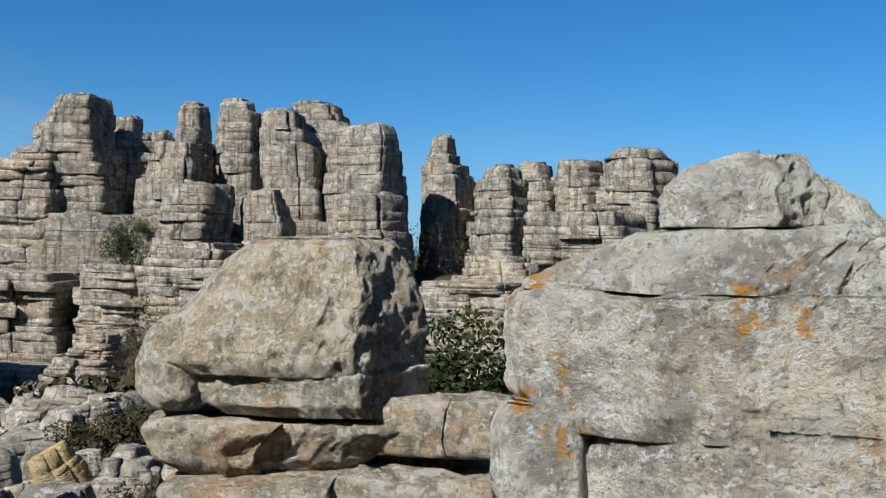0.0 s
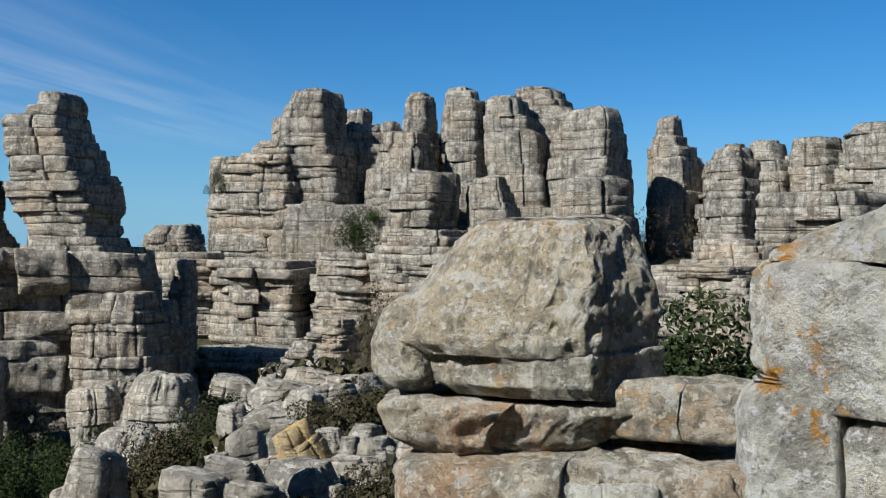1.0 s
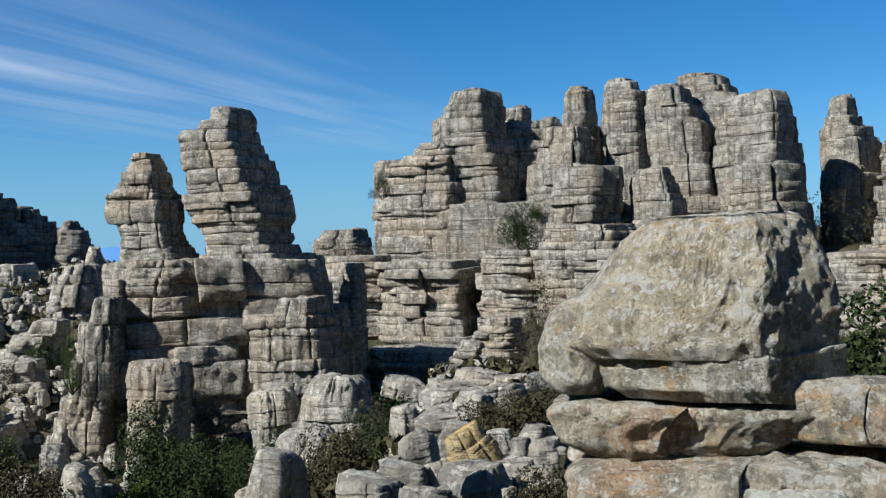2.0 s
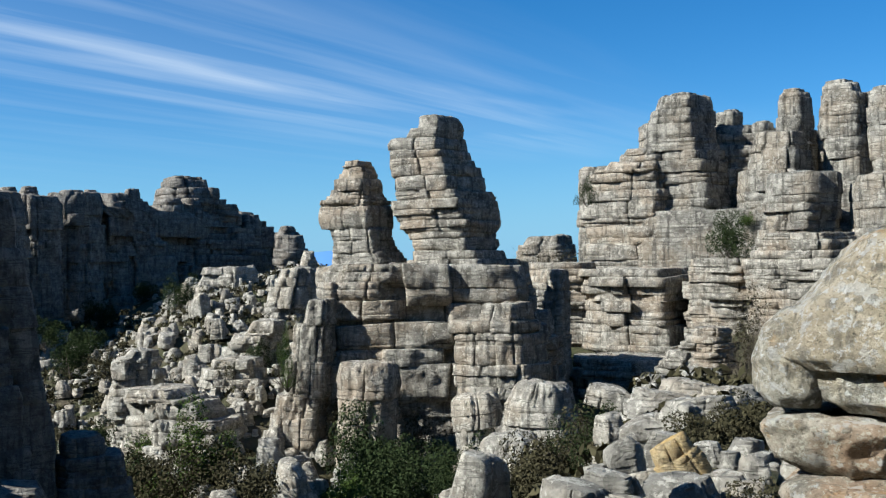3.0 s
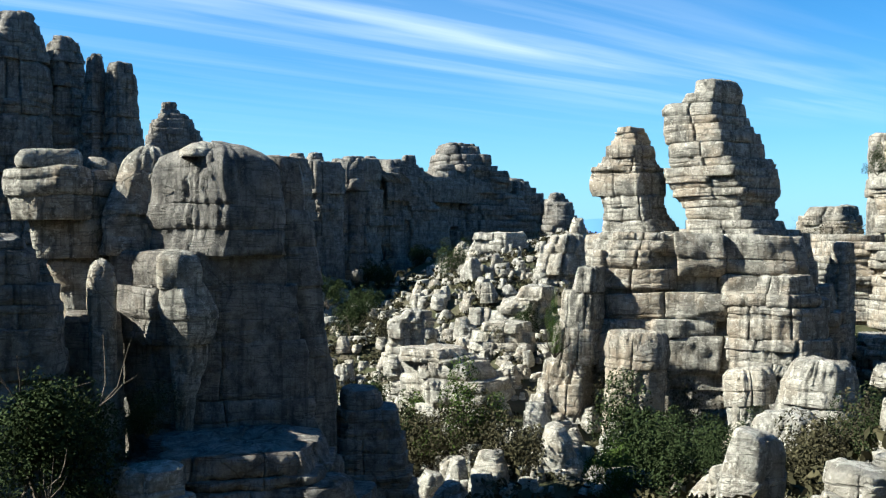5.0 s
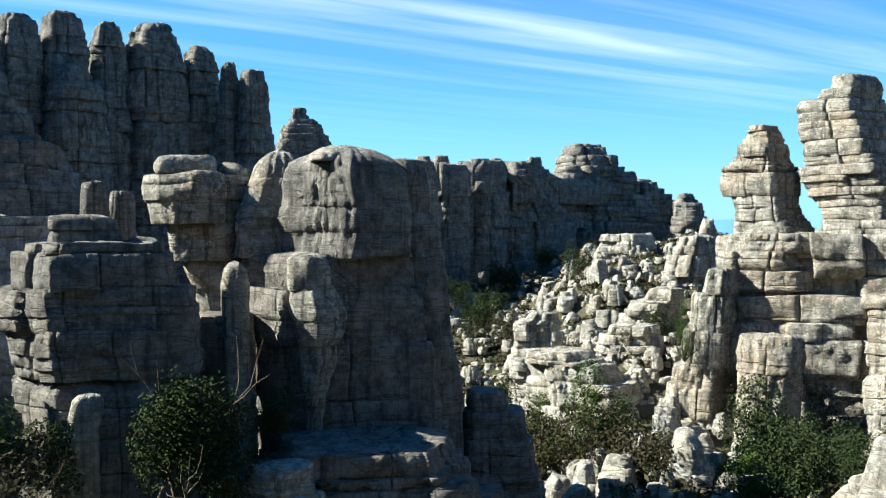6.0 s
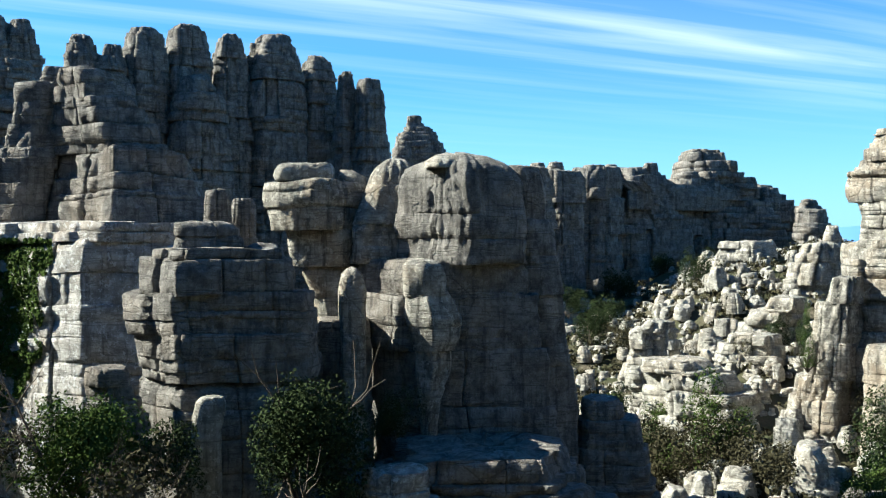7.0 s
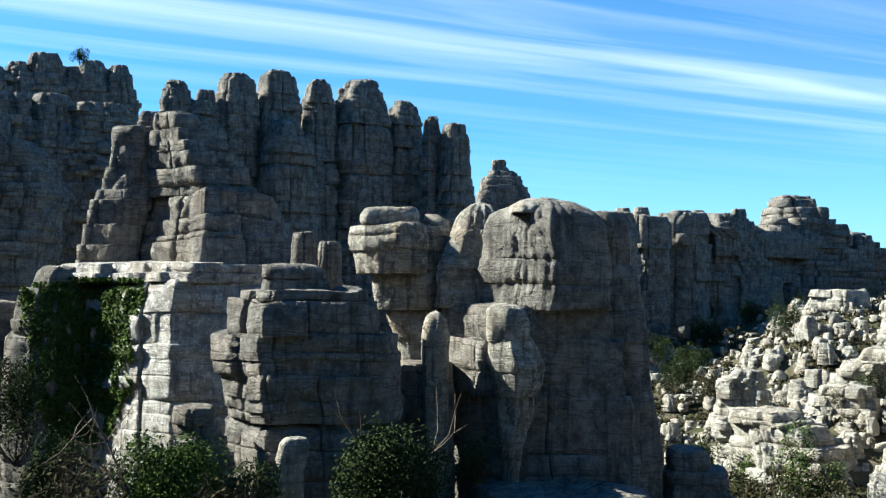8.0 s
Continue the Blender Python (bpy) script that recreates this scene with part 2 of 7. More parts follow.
def mesh_object(name, verts, quads, mat, parent=None, label="", smooth=False, tris=None):
    me = bpy.data.meshes.new(name)
    nq = 0 if quads is None else len(quads)
    nt = 0 if tris is None else len(tris)
    me.vertices.add(len(verts))
    me.vertices.foreach_set("co", np.asarray(verts, np.float32).ravel())
    loops = []
    if nq:
        loops.append(np.asarray(quads, np.int32).ravel())
    if nt:
        loops.append(np.asarray(tris, np.int32).ravel())
    loops = np.concatenate(loops)
    me.loops.add(len(loops))
    me.loops.foreach_set("vertex_index", loops)
    me.polygons.add(nq + nt)
    starts = np.concatenate([np.arange(nq) * 4, nq * 4 + np.arange(nt) * 3]).astype(np.int32)
    me.polygons.foreach_set("loop_start", starts)
    me.update(calc_edges=True)
    if smooth:
        me.polygons.foreach_set("use_smooth", np.ones(nq + nt, bool))
    me.materials.append(mat)
    ob = new(name, me)
    if parent:
        ob.parent = parent
    if label:
        tagged(ob, label)
    return ob


def bed_shape(z0, z1, half, shift, half_mid, shift_mid, depth, square, joints, offs, seed, res, rough, flute, edge, dip, crown, squat, layer=0.3, under=1.0, facets=None, broken=1.0, grain=0.0):
    """Vertices and quads of one rock bed between two heights: thin layers with sharp lips, joints, plane faces and a rough skin."""
    rg = np.random.default_rng(seed + 11)
    thick = z1 - z0
    # rings follow the thin layers: a notch at each parting, a crisp lip above and below it
    marks = [0.0]
    while marks[-1] < thick:
        marks.append(marks[-1] + layer * math.exp(0.5 * rg.normal()))
    marks = np.array(marks) * thick / marks[-1]
    zr, lr, nr_ = [], [], []
    for k in range(len(marks) - 1):
        zb, h = marks[k], marks[k + 1] - marks[k]
        mids = int(min(40, max(0, h / (2.2 * res) - 1)))
        lip = min(0.1, 0.35 * res / h)
        for fr, notch in [(0.0, 1.0), (lip, 0.12)] + [(lip + (1 - 2 * lip) * (i + 1) / (mids + 1), 0.0) for i in range(mids)] + [(1 - lip, 0.1), (0.995, 0.9)]:
            zr.append(zb + fr * h); lr.append(k); nr_.append(notch)
    zr.append(thick); lr.append(len(marks) - 2); nr_.append(0.45)
    z, lay, notch = z0 + np.array(zr), np.array(lr), np.array(nr_)[:, None]
    s = (z - z0) / thick
    stair = np.array([0.5 * (marks[k] + marks[k + 1]) for k in lay]) + z0     # each thin layer keeps one width, so that the profile climbs in steps
    tread = 0.65 if layer < 1.4 else 0.0
    hw, sh = tread * half(stair) + (1 - tread) * half(z), tread * shift(stair) + (1 - tread) * shift(z)
    hw = squat * hw + (1 - squat) * half_mid
    sh = squat * sh + (1 - squat) * shift_mid
    big = float(np.max(hw))
    n = int(min(420, max(9, 1.75 * big * (1 + depth) / res)))
    ang = 2 * np.pi * np.arange(n) / n - np.pi / 2
    ang = ang - 0.42 * np.sin(ang + np.pi / 2)          # more points on the side towards -y
    # crisp joints: three columns of points on each, so that its walls stand steep
    gap = 0.16 * res / max(3.2 * big * (1 + depth) / 2, 0.1)
    turns = (ang / (2 * np.pi)) % 1.0
    for jt in joints:
        turns = turns[np.abs((turns - jt + 0.5) % 1.0 - 0.5) > 1.6 * gap]
    turns = np.sort(np.concatenate([turns] + [[(jt - gap) % 1.0, jt % 1.0, (jt + gap) % 1.0] for jt in joints]))
    n = len(turns)
    ang = 2 * np.pi * turns
    c, sn = np.cos(ang), np.sin(ang)
    b = depth * half_mid * (hw / half_mid) ** 0.75
    r = (np.abs(c[None] / hw[:, None]) ** square + np.abs(sn[None] / b[:, None]) ** square) ** (-1 / square)
    if facets is not None:      # plane faces cut the rounded block
        for fa, fd in facets:
            sup = np.hypot(hw * math.cos(fa), b * math.sin(fa))
            reach = np.cos(ang - fa)
            r = np.minimum(r, np.where(reach[None] > 0.05, fd * 1.1 * sup[:, None] / np.maximum(reach, 0.05)[None], 1e9))
    x, y = r * c[None], r * sn[None]
    a01 = (ang / (2 * np.pi)) % 1.0
    scale = min(big, float(np.max(b)))
    zz = z[:, None] + 0 * x
    w1 = max(scale * 0.9, min(thick * 0.8, 2 * scale))
    w2 = 0.35 * w1
    # blocks between joints stand out or back
    step = np.zeros_like(x)
    cut = np.zeros_like(x)
    k = len(joints)
    for i in range(k):
        d = (a01[None] - joints[i] + 0.5) % 1.0 - 0.5
        wide = 0.75 * gap
        cut += (0.4 + 1.6 * (0.5 + 0.5 * math.sin(97.0 * joints[i] + seed))) * np.exp(-(d / wide) ** 2)
        nxt = (joints[(i + 1) % k] - joints[i]) % 1.0 or 1.0
        inside = ((a01 - joints[i]) % 1.0) < nxt
        step[:, inside] = offs[i]
    f = fbm(x / w1 + seed * 0.13, y / w1, zz / w1, 3, seed) * 0.05 * scale * rough
    ridged = 1 - 2 * np.abs(fbm(x / w2, y / w2, zz / (w2 * 0.7) + seed, 3, seed + 5))
    f2 = ridged * 0.018 * scale * rough
    w3 = 0.2 * w2
    f2 = f2 + noise3(x / w3, y / w3, zz / (w3 * 0.7), seed + 6) * 0.010 * scale * rough
    if grain:           # fine pits and knobs of a face seen from near by
        for k_, w_ in enumerate((grain * 8, grain * 3, grain * 1.2)):
            g_ = noise3(x / w_, y / w_, zz / w_, seed + 200 + k_)
            f2 = f2 + (0.5 - np.abs(g_)) * w_ * (0.22, 0.25, 0.25)[k_]
    # each thin layer: its own overhang, broken into blocks, parted from its neighbours by a notch that comes and goes
    li = lay[:, None] + np.zeros(n, np.int64)[None]
    here = noise3(x / (0.7 * w1) + li * 3.7, y / (0.7 * w1), 0 * x, seed + 44)
    amp_l, amp_n = min(0.036 * scale, 0.3 * layer) * broken, min(0.07 * scale, 0.45 * layer) * broken
    pieces = 3 + (hashed(lay, lay * 0, lay * 0 + 3, seed) * 0.5 + 0.5) * min(22.0, 2.2 * big / layer)
    seg = np.floor(a01[None] * np.floor(pieces)[:, None] + hashed(lay, lay * 0, lay * 0 + 5, seed)[:, None]).astype(np.int64)
    blocky = hashed(li, seg, seg * 0, seed + 90)
    f3 = amp_l * (1.5 * hashed(li, li * 0, li * 0, seed) ** 3 + 0.55 * here + 0.9 * blocky ** 3)
    f3 = f3 - notch * amp_n * np.clip(0.08 + 1.5 * here + 0.5 * blocky, 0.03, 1.6)
    push = f + f2 + f3 + step * scale - cut * 0.10 * scale
    if flute:
        wave = noise3(ang[None] * big / (0.22 * flute) + noise3(zz / 0.7, ang[None] * 2, 0 * zz, seed), zz / (7 * flute), 0 * zz, seed + 31)
        fade = np.clip(0.35 + (z - z0) / thick, 0, 1)[:, None]
        push += -np.abs(wave) ** 0.8 * 0.26 * flute * fade
    # worn rims and undercut foot
    rim = min(edge * thick, 0.3 * scale)
    q = np.clip(1 - (z1 - z) / max(rim, 1e-4), 0, 1)
    inset = rim * 0.8 * (1 - np.sqrt(np.clip(1 - q * q, 0, 1)))
    inset = inset + min(0.25 * thick, 0.12 * scale) * under * np.clip(1 - (z - z0) / (0.2 * thick), 0, 1)
    rim_noise = 1 + 0.9 * noise3(x / w2 + 7, y / w2, zz * 0, seed + 3)
    rr = np.hypot(x, y)
    grow = np.maximum(0.15, 1 + (push - inset[:, None] * rim_noise) / np.maximum(rr, 1e-3))
    x, y = x * grow, y * grow
    lean = 0.03 * scale * noise3(zz / (0.5 * w1), 0 * zz, 0 * zz, seed + 71)      # joints wander a little on their way down
    x = x + lean
    zz = zz + fbm(x / w1 + 3, y / w1, 0 * x + seed, 3, seed + 2) * min(0.04 * thick, 0.04 * scale, 0.35 * layer) * (0.3 + s[:, None])
    rows_x, rows_y, rows_z = [x + sh[:, None]], [y], [zz]
    for fr in (0.85, 0.62, 0.36, 0.1, 0.001):
        xx, yy = x[-1] * fr, y[-1] * fr
        bumpy = ridged_top(xx, yy, w2, seed)
        zt = zz[-1] * fr + zz[-1].mean() * (1 - fr) + bumpy * crown * min(thick, 0.5 * scale) * (1 - fr * 0.7)
        rows_x.append((xx + sh[-1])[None]); rows_y.append(yy[None]); rows_z.append(zt[None])
    fr = 0.4
    X = np.concatenate([(x[0] * fr + sh[0])[None]] + rows_x)
    Y = np.concatenate([(y[0] * fr)[None]] + rows_y)
    Z = np.concatenate([(zz[0] * 0 + z0 + 0.02 * thick)[None]] + rows_z)
    Z = Z + dip * X
    m = len(X)
    i, j = np.meshgrid(np.arange(m - 1), np.arange(n), indexing="ij")
    quads = np.stack([i * n + j, i * n + (j + 1) % n, (i + 1) * n + (j + 1) % n, (i + 1) * n + j], -1).reshape(-1, 4)
    return np.stack([X, Y, Z], -1).reshape(-1, 3), quads


def ridged_top(x, y, w, seed):
    blocks_ = hashed(np.floor(x / w + 0.4 * noise3(y / w, x / w, 0 * x, seed)).astype(np.int64), np.floor(y / w).astype(np.int64), np.zeros(x.shape, np.int64), seed + 60)
    return 0.6 * blocks_ + 0.6 * fbm(x / w + 1, y / w, 0 * x + seed, 3, seed + 8)


def rock(kind, label, at, turn, outline, depth=0.8, beds=(0.5, 1.4), seed=1, res=0.2, mat=None, square=6.0, blocks=9, uneven=0.06,
         rough=1.0, flute=0.0, flute_from=None, edge=0.07, dip=0.0, crown=0.3, squat=0.45, layer=None, under=1.0, planes=True, broken=1.0, grain=0.0, wave=0.012, group="", category="rock formation", piece="rock_bed", cuts=None, host=None):
    """A free-standing mass of bedded rock. outline: rows of height, half width and sideways shift from the top down.
    beds: least and greatest thickness of the beds, or cuts: the heights of the bedding joints. host: the mass that it grows together with."""
    rnd = np.random.default_rng(seed * 7919 + 13)
    rows = sorted(outline)
    zs, hs, ss = (np.array(v, float) for v in zip(*rows))
    half = lambda z: np.interp(z, zs, hs)
    shift = lambda z: np.interp(z, zs, ss)
    bottom, top = zs[0], zs[-1]
    if cuts:
        marks = sorted({bottom, top, *cuts})
    else:
        marks = [top]
        while marks[-1] > bottom:
            t_ = beds[0] + (beds[1] - beds[0]) * rnd.random() ** 1.8
            marks.append(marks[-1] - t_)
        marks[-1] = bottom
        if len(marks) > 2 and marks[-2] - bottom < 0.5 * beds[0]:
            marks.pop(-2)
        marks = marks[::-1]
    stance = pose(at[0], at[1], bottom, 0, 0, turn)
    base = host or tagged(new(kind), label, category, group)
    if not host:
        base.matrix_world = stance
    shared = np.sort((np.arange(blocks) + 0.7 * rnd.random(blocks)) / max(blocks, 1)) if blocks else np.zeros(0)
    hmean = float(np.mean(hs))
    # plane faces: a front, a flank to either side of it, two behind
    faces = planes if isinstance(planes, list) else [(radians(a_ + w_ * rnd.normal()), rnd.uniform(f_, f_ + 0.16)) for a_, w_, f_ in ((-82, 8, 0.82), (-12, 7, 0.68), (-143, 9, 0.8), (40, 15, 0.85), (130, 15, 0.85))]
    stand = rnd.normal(size=len(shared))
    for i in range(len(marks) - 1):
        z0, z1 = marks[i], marks[i + 1]
        zm = 0.5 * (z0 + z1)
        hm = float(half(zm)) * (1 + 0.5 * uneven * rnd.normal())
        some = rnd.random(len(shared)) < 0.8
        keep = shared[some]
        joints = np.sort((keep + 0.006 * rnd.normal(size=len(keep))) % 0.995)
        offs = uneven * (0.9 * stand[some] + 0.6 * rnd.normal(size=len(joints)))
        fl = flute if (flute_from is None or zm > flute_from) else 0.0
        over = 0.06 * (z1 - z0)
        v, q = bed_shape(z0 - bottom - (over if i else 0), z1 - bottom, lambda z: half(z + bottom), lambda z: shift(z + bottom), hm, float(shift(zm)) + 0.02 * hm * rnd.normal(),
                         depth * (hmean / max(hm, 0.01)) ** 0.5, square, joints, offs, int(rnd.integers(1, 9999)), res, rough, fl, edge, dip, crown if i == len(marks) - 2 else 0.08, squat, layer or 0.13 * hmean ** 0.5 + 0.05, (under if i else 0.0) * (0.12 + 1.1 * rnd.random() ** 3), [(fa + 0.04 * rnd.normal(), fd * (1 + 0.03 * rnd.normal())) for fa, fd in faces] if planes else None, broken, grain)
        wl = 1.1 * hmean
        v[:, 2] += wave * hmean * fbm(v[:, 0] / wl + seed, v[:, 1] / wl, 0.25 * (v[:, 2] + 0.0) / wl, 3, seed)
        if host:
            to = np.array(host.matrix_world.inverted() @ stance)
            v = v @ to[:3, :3].T + to[:3, 3]
        mesh_object(piece, v, q, mat, base)
    return base


def terrain(x, y):
    """Height of the ground: a shelf where the camera stands, a hollow ahead to the left, slopes rising beyond, and an
    unseen rise added behind to block low skylight.
    """
    x, y = np.asarray(x, float), np.asarray(y, float)
    r = np.hypot(x, y)
    az = np.degrees(np.arctan2(-x, y))
    right = np.interp(r, [0, 3, 6, 12, 20, 40, 70, 90, 150, 400, 1200, 4500], [0, -0.3, -1.4, -1.85, -2.15, -2.2, -0.5, 1, 3, -10, -120, -200])
    mid = np.interp(r, [0, 3, 8, 14, 20, 30, 50, 60, 70, 90, 120, 400, 1200, 4500], [0, -0.5, -2.0, -3.0, -4.0, -6.0, -9.5, -8.5, -6.2, -3.0, -2.5, -14, -120, -200])
    slope = np.interp(r, [0, 3, 10, 20, 35, 45, 60, 75, 100, 125, 160, 400, 1200, 4500], [0, -0.8, -4.5, -8.0, -11.5, -10.5, -7.0, -4.2, 0.6, -2, -3, -14, -120, -200])
    left = np.interp(r, [0, 3, 10, 20, 35, 50, 65, 85, 110, 135, 160, 400, 1200, 4500], [0, -0.8, -4.5, -8.5, -12.5, -12.5, -9.0, -6.5, -4.0, -1, 5, -14, -120, -200])
    out_ = np.clip((r - 34) / 18, 0, 1)
    turn_ = np.clip((az - 19) / 8, 0, 1) * (1 - out_) + np.clip((az - 8) / 14, 0, 1) * out_
    mid = right + (mid - right) * turn_
    z = mid
    k = np.clip((az - 31) / 8, 0, 1)
    k2 = np.clip((az - 42) / 8, 0, 1)
    z = np.where(az >= 27, mid + (slope - mid) * k * k * (3 - 2 * k) + (left - slope) * k2 * k2 * (3 - 2 * k2), z)
    # rise outside the view, added to cut low skylight on shaded faces
    back = np.clip((np.abs(az - 30) - 60) / 40, 0, 1)
    sky_screen = np.interp(r, [0, 3, 12, 45, 90, 400, 1200, 4500], [0, 0, 2.0, 24, 47, 30, -120, -200])
    z = z + (sky_screen - z) * back
    lumps = fbm(x / 6, y / 6, 0 * x, 4, 77) * np.interp(r, [0, 4, 15, 60, 300], [0.05, 0.1, 0.3, 0.8, 3])
    return z + lumps


def boulder(name, label, at, size, turn=0, seed=1, mat=None, detail=26, square=4.5, tilt=(0, 0), rough=0.9, group="", flute=0.0, lie=0.12, category="boulder"):
    """One loose block of rock, sunk a little into the ground."""
    rnd = np.random.default_rng(seed + 500)
    w, d, h = (0.5 * s for s in size)
    k = int(rnd.integers(3, 6))
    joints = np.sort((np.arange(k) + 0.8 * rnd.random(k)) / k)
    top = 0.55 + 0.35 * rnd.random()
    v, q = bed_shape(0, 2 * h, lambda z: w * np.interp(z / (2 * h), [0, 0.4, 1], [1, 1.03, top]), lambda z: 0.15 * w * (z / h - 1) * (rnd.random() - 0.5), w, 0.0,
                     d / w, square, joints, 0.09 * rnd.normal(size=k), seed, 3.2 * w * (1 + d / w) / (detail * 2.2), rough, flute, 0.03, 0.0, 0.2, 1.0, 0.45 * h + 0.02, 0.3, [(rnd.uniform(0, 6.28), rnd.uniform(0.7, 0.95)) for _ in range(6)])
    mid_ = np.array([0, 0, h])
    for _ in range(9):          # broken faces
        nv = rnd.normal(size=3) * np.array([1, 1, 0.75])
        nv /= np.linalg.norm(nv)
        if nv[2] < -0.2:
            nv[2] = -nv[2]
        lim = rnd.uniform(0.62, 0.92) * math.sqrt((nv[0] * w) ** 2 + (nv[1] * d) ** 2 + (nv[2] * h) ** 2) * 1.15
        v = v - nv[None] * (np.maximum(0, (v - mid_) @ nv - lim) * 0.93)[:, None]
    ob = mesh_object(name, v, q, mat)
    ob.matrix_world = pose(at[0], at[1], at[2] - lie * 2 * h, tilt[0], tilt[1], turn)
    return tagged(ob, label, category, group)


# ---- plants ----
def leaves(rg, count, wide, high, size, lumps=5):
    """Leaf blades in uneven clumps that fill a low dome of that half width and height."""
    cen = rg.normal(size=(lumps, 3)) * np.array([0.42, 0.42, 0.24]) + np.array([0, 0, 0.55])
    rad = rg.uniform(0.28, 0.5, lumps)
    k = rg.integers(lumps, size=count)
    d = rg.normal(size=(count, 3))
    d /= np.linalg.norm(d, axis=1)[:, None]
    p = cen[k] + d * (rad[k] * rg.uniform(0.55, 1.08, count) ** 0.5)[:, None]
    p[:, 2] = np.abs(p[:, 2])
    p = p * np.array([wide, wide, high])
    n = d + 0.7 * rg.normal(size=(count, 3))
    n /= np.linalg.norm(n, axis=1)[:, None]
    u = np.cross(n, rg.normal(size=(count, 3)))
    u /= np.linalg.norm(u, axis=1)[:, None]
    w = np.cross(n, u)
    s = size * rg.uniform(0.6, 1.3, count)[:, None]
    v = np.stack([p - u * s, p - w * s * 0.45 + n * s * 0.12, p + u * s, p + w * s * 0.45 + n * s * 0.12], 1).reshape(-1, 3)
    return v, np.arange(4 * count).reshape(-1, 4)


def limbs(rg, starts, thin, reach, up, levels=2, forks=4):
    """Tapered three-sided limbs that fork outwards; returns vertices, quads."""
    vs, qs = [], []
    total = 0
    todo = [(np.array(s, float), np.array(d, float), r, l, 0) for s, d, r, l in starts]
    while todo:
        p, d, r, l, lev = todo.pop()
        pts = [p]
        for _ in range(3):
            d = d + 0.22 * rg.normal(size=3) + np.array([0, 0, up])
            d = d / np.linalg.norm(d)
            pts.append(pts[-1] + d * l / 3)
        a = np.cross(d, (0.3, 0.9, 0.2))
        a /= np.linalg.norm(a)
        b = np.cross(d, a)
        for i, q in enumerate(pts):
            ri = r * (1 - 0.25 * i)
            for t_ in (0, 2.094, 4.189):
                vs.append(q + ri * (a * math.cos(t_) + b * math.sin(t_)))
        for i in range(3):
            for t_ in range(3):
                qs.append((total + 3 * i + t_, total + 3 * i + (t_ + 1) % 3, total + 3 * i + 3 + (t_ + 1) % 3, total + 3 * i + 3 + t_))
        total += 12
        if lev < levels:
            for _ in range(forks):
                i = int(rg.integers(1, 4))
                todo.append((pts[i], d + reach * rg.normal(size=3), r * 0.5, l * rg.uniform(0.5, 0.8), lev + 1))
    return np.array(vs), np.array(qs)


def bush(label, at, wide, high, seed, mat=None, count=None):
    """A low shrub: stems from the base and a dome of leaf clumps."""
    rg = np.random.default_rng(seed)
    base = tagged(new("bush"), label, "bush")
    base.matrix_world = pose(at[0], at[1], at[2] - 0.05 * high, 0, 0, rg.uniform(0, 360))
    w, h = 0.5 * wide, high
    starts = [((0, 0, -0.1 * h), (0.6 * rg.normal(), 0.6 * rg.normal(), 1), 0.025 * h, 0.55 * h) for _ in range(5)]
    for st in starts:
        v, q = limbs(rg, [st], 0, 0.7, 0.1, 1, 3)
        mesh_object("stem", v, q, TWIG, base)
    size = min(0.1, max(0.013, 0.022 * wide))
    v, q = leaves(rg, count or int(min(11000, max(350, 1.5 * (w * (h + w)) / size ** 2 * 3))), w * 1.05, h * 1.0, size, 14)
    mesh_object("crown", v, q, mat or LEAF_DARK, base)
    return base


def tree(label, at, wide, high, seed, mat=None):
    """A small round-crowned tree with a tapered trunk and forking limbs."""
    rg = np.random.default_rng(seed)
    base = tagged(new("tree"), label, "tree")
    base.matrix_world = pose(at[0], at[1], at[2] - 0.1, 0, 0, rg.uniform(0, 360))
    w, h = 0.5 * wide, high
    v, q = limbs(rg, [((0.1 * rg.normal(), 0.1 * rg.normal(), -2.0), (0.1 * rg.normal(), 0.1 * rg.normal(), 1), 0.04 * h, 0.6 * h + 2.0)], 0, 0.8, 0.15, 2, 5)
    mesh_object("trunk", v, q, TWIG, base, "grey-brown bark")
    v, q = leaves(rg, 15000, w * 1.12, h * 0.8, 0.075, 34)
    mesh_object("crown", v, q, mat or LEAF_DARK, base)
    return base


def twigs(label, at, wide, high, seed, mat=None):
    """A leafless shrub: many thin forking stems."""
    rg = np.random.default_rng(seed)
    base = tagged(new("leafless_shrub"), label, "shrub")
    base.matrix_world = pose(at[0], at[1], at[2] - 0.05 * high, 0, 0, 0)
    w, h = 0.5 * wide, high
    starts = []
    for _ in range(9):
        d = np.array([rg.normal(), 0.8 * rg.normal(), 1.4])
        starts.append(((0.35 * w * rg.normal(), 0.3 * w * rg.normal(), -0.15 * h), d, 0.011 * h + 0.008, 0.6 * h))
    made = [limbs(rg, [st], 0, 0.55, 0.12, 3, 4) for st in starts]
    every = np.concatenate([v for v, q in made])
    kx, kz = w / max(1e-3, np.percentile(np.abs(every[:, 0]), 96)), h / max(1e-3, np.percentile(every[:, 2], 98))
    for v, q in made:
        mesh_object("stem", v * np.array([kx, 1, kz]), q, TWIG, base)
    size = min(0.1, 0.03 * wide)
    v, q = leaves(rg, 500, w * 0.9, h * 0.9, size, 8)
    mesh_object("crown", v, q, LEAF_DULL, base, "sparse dull leaves")
    return base


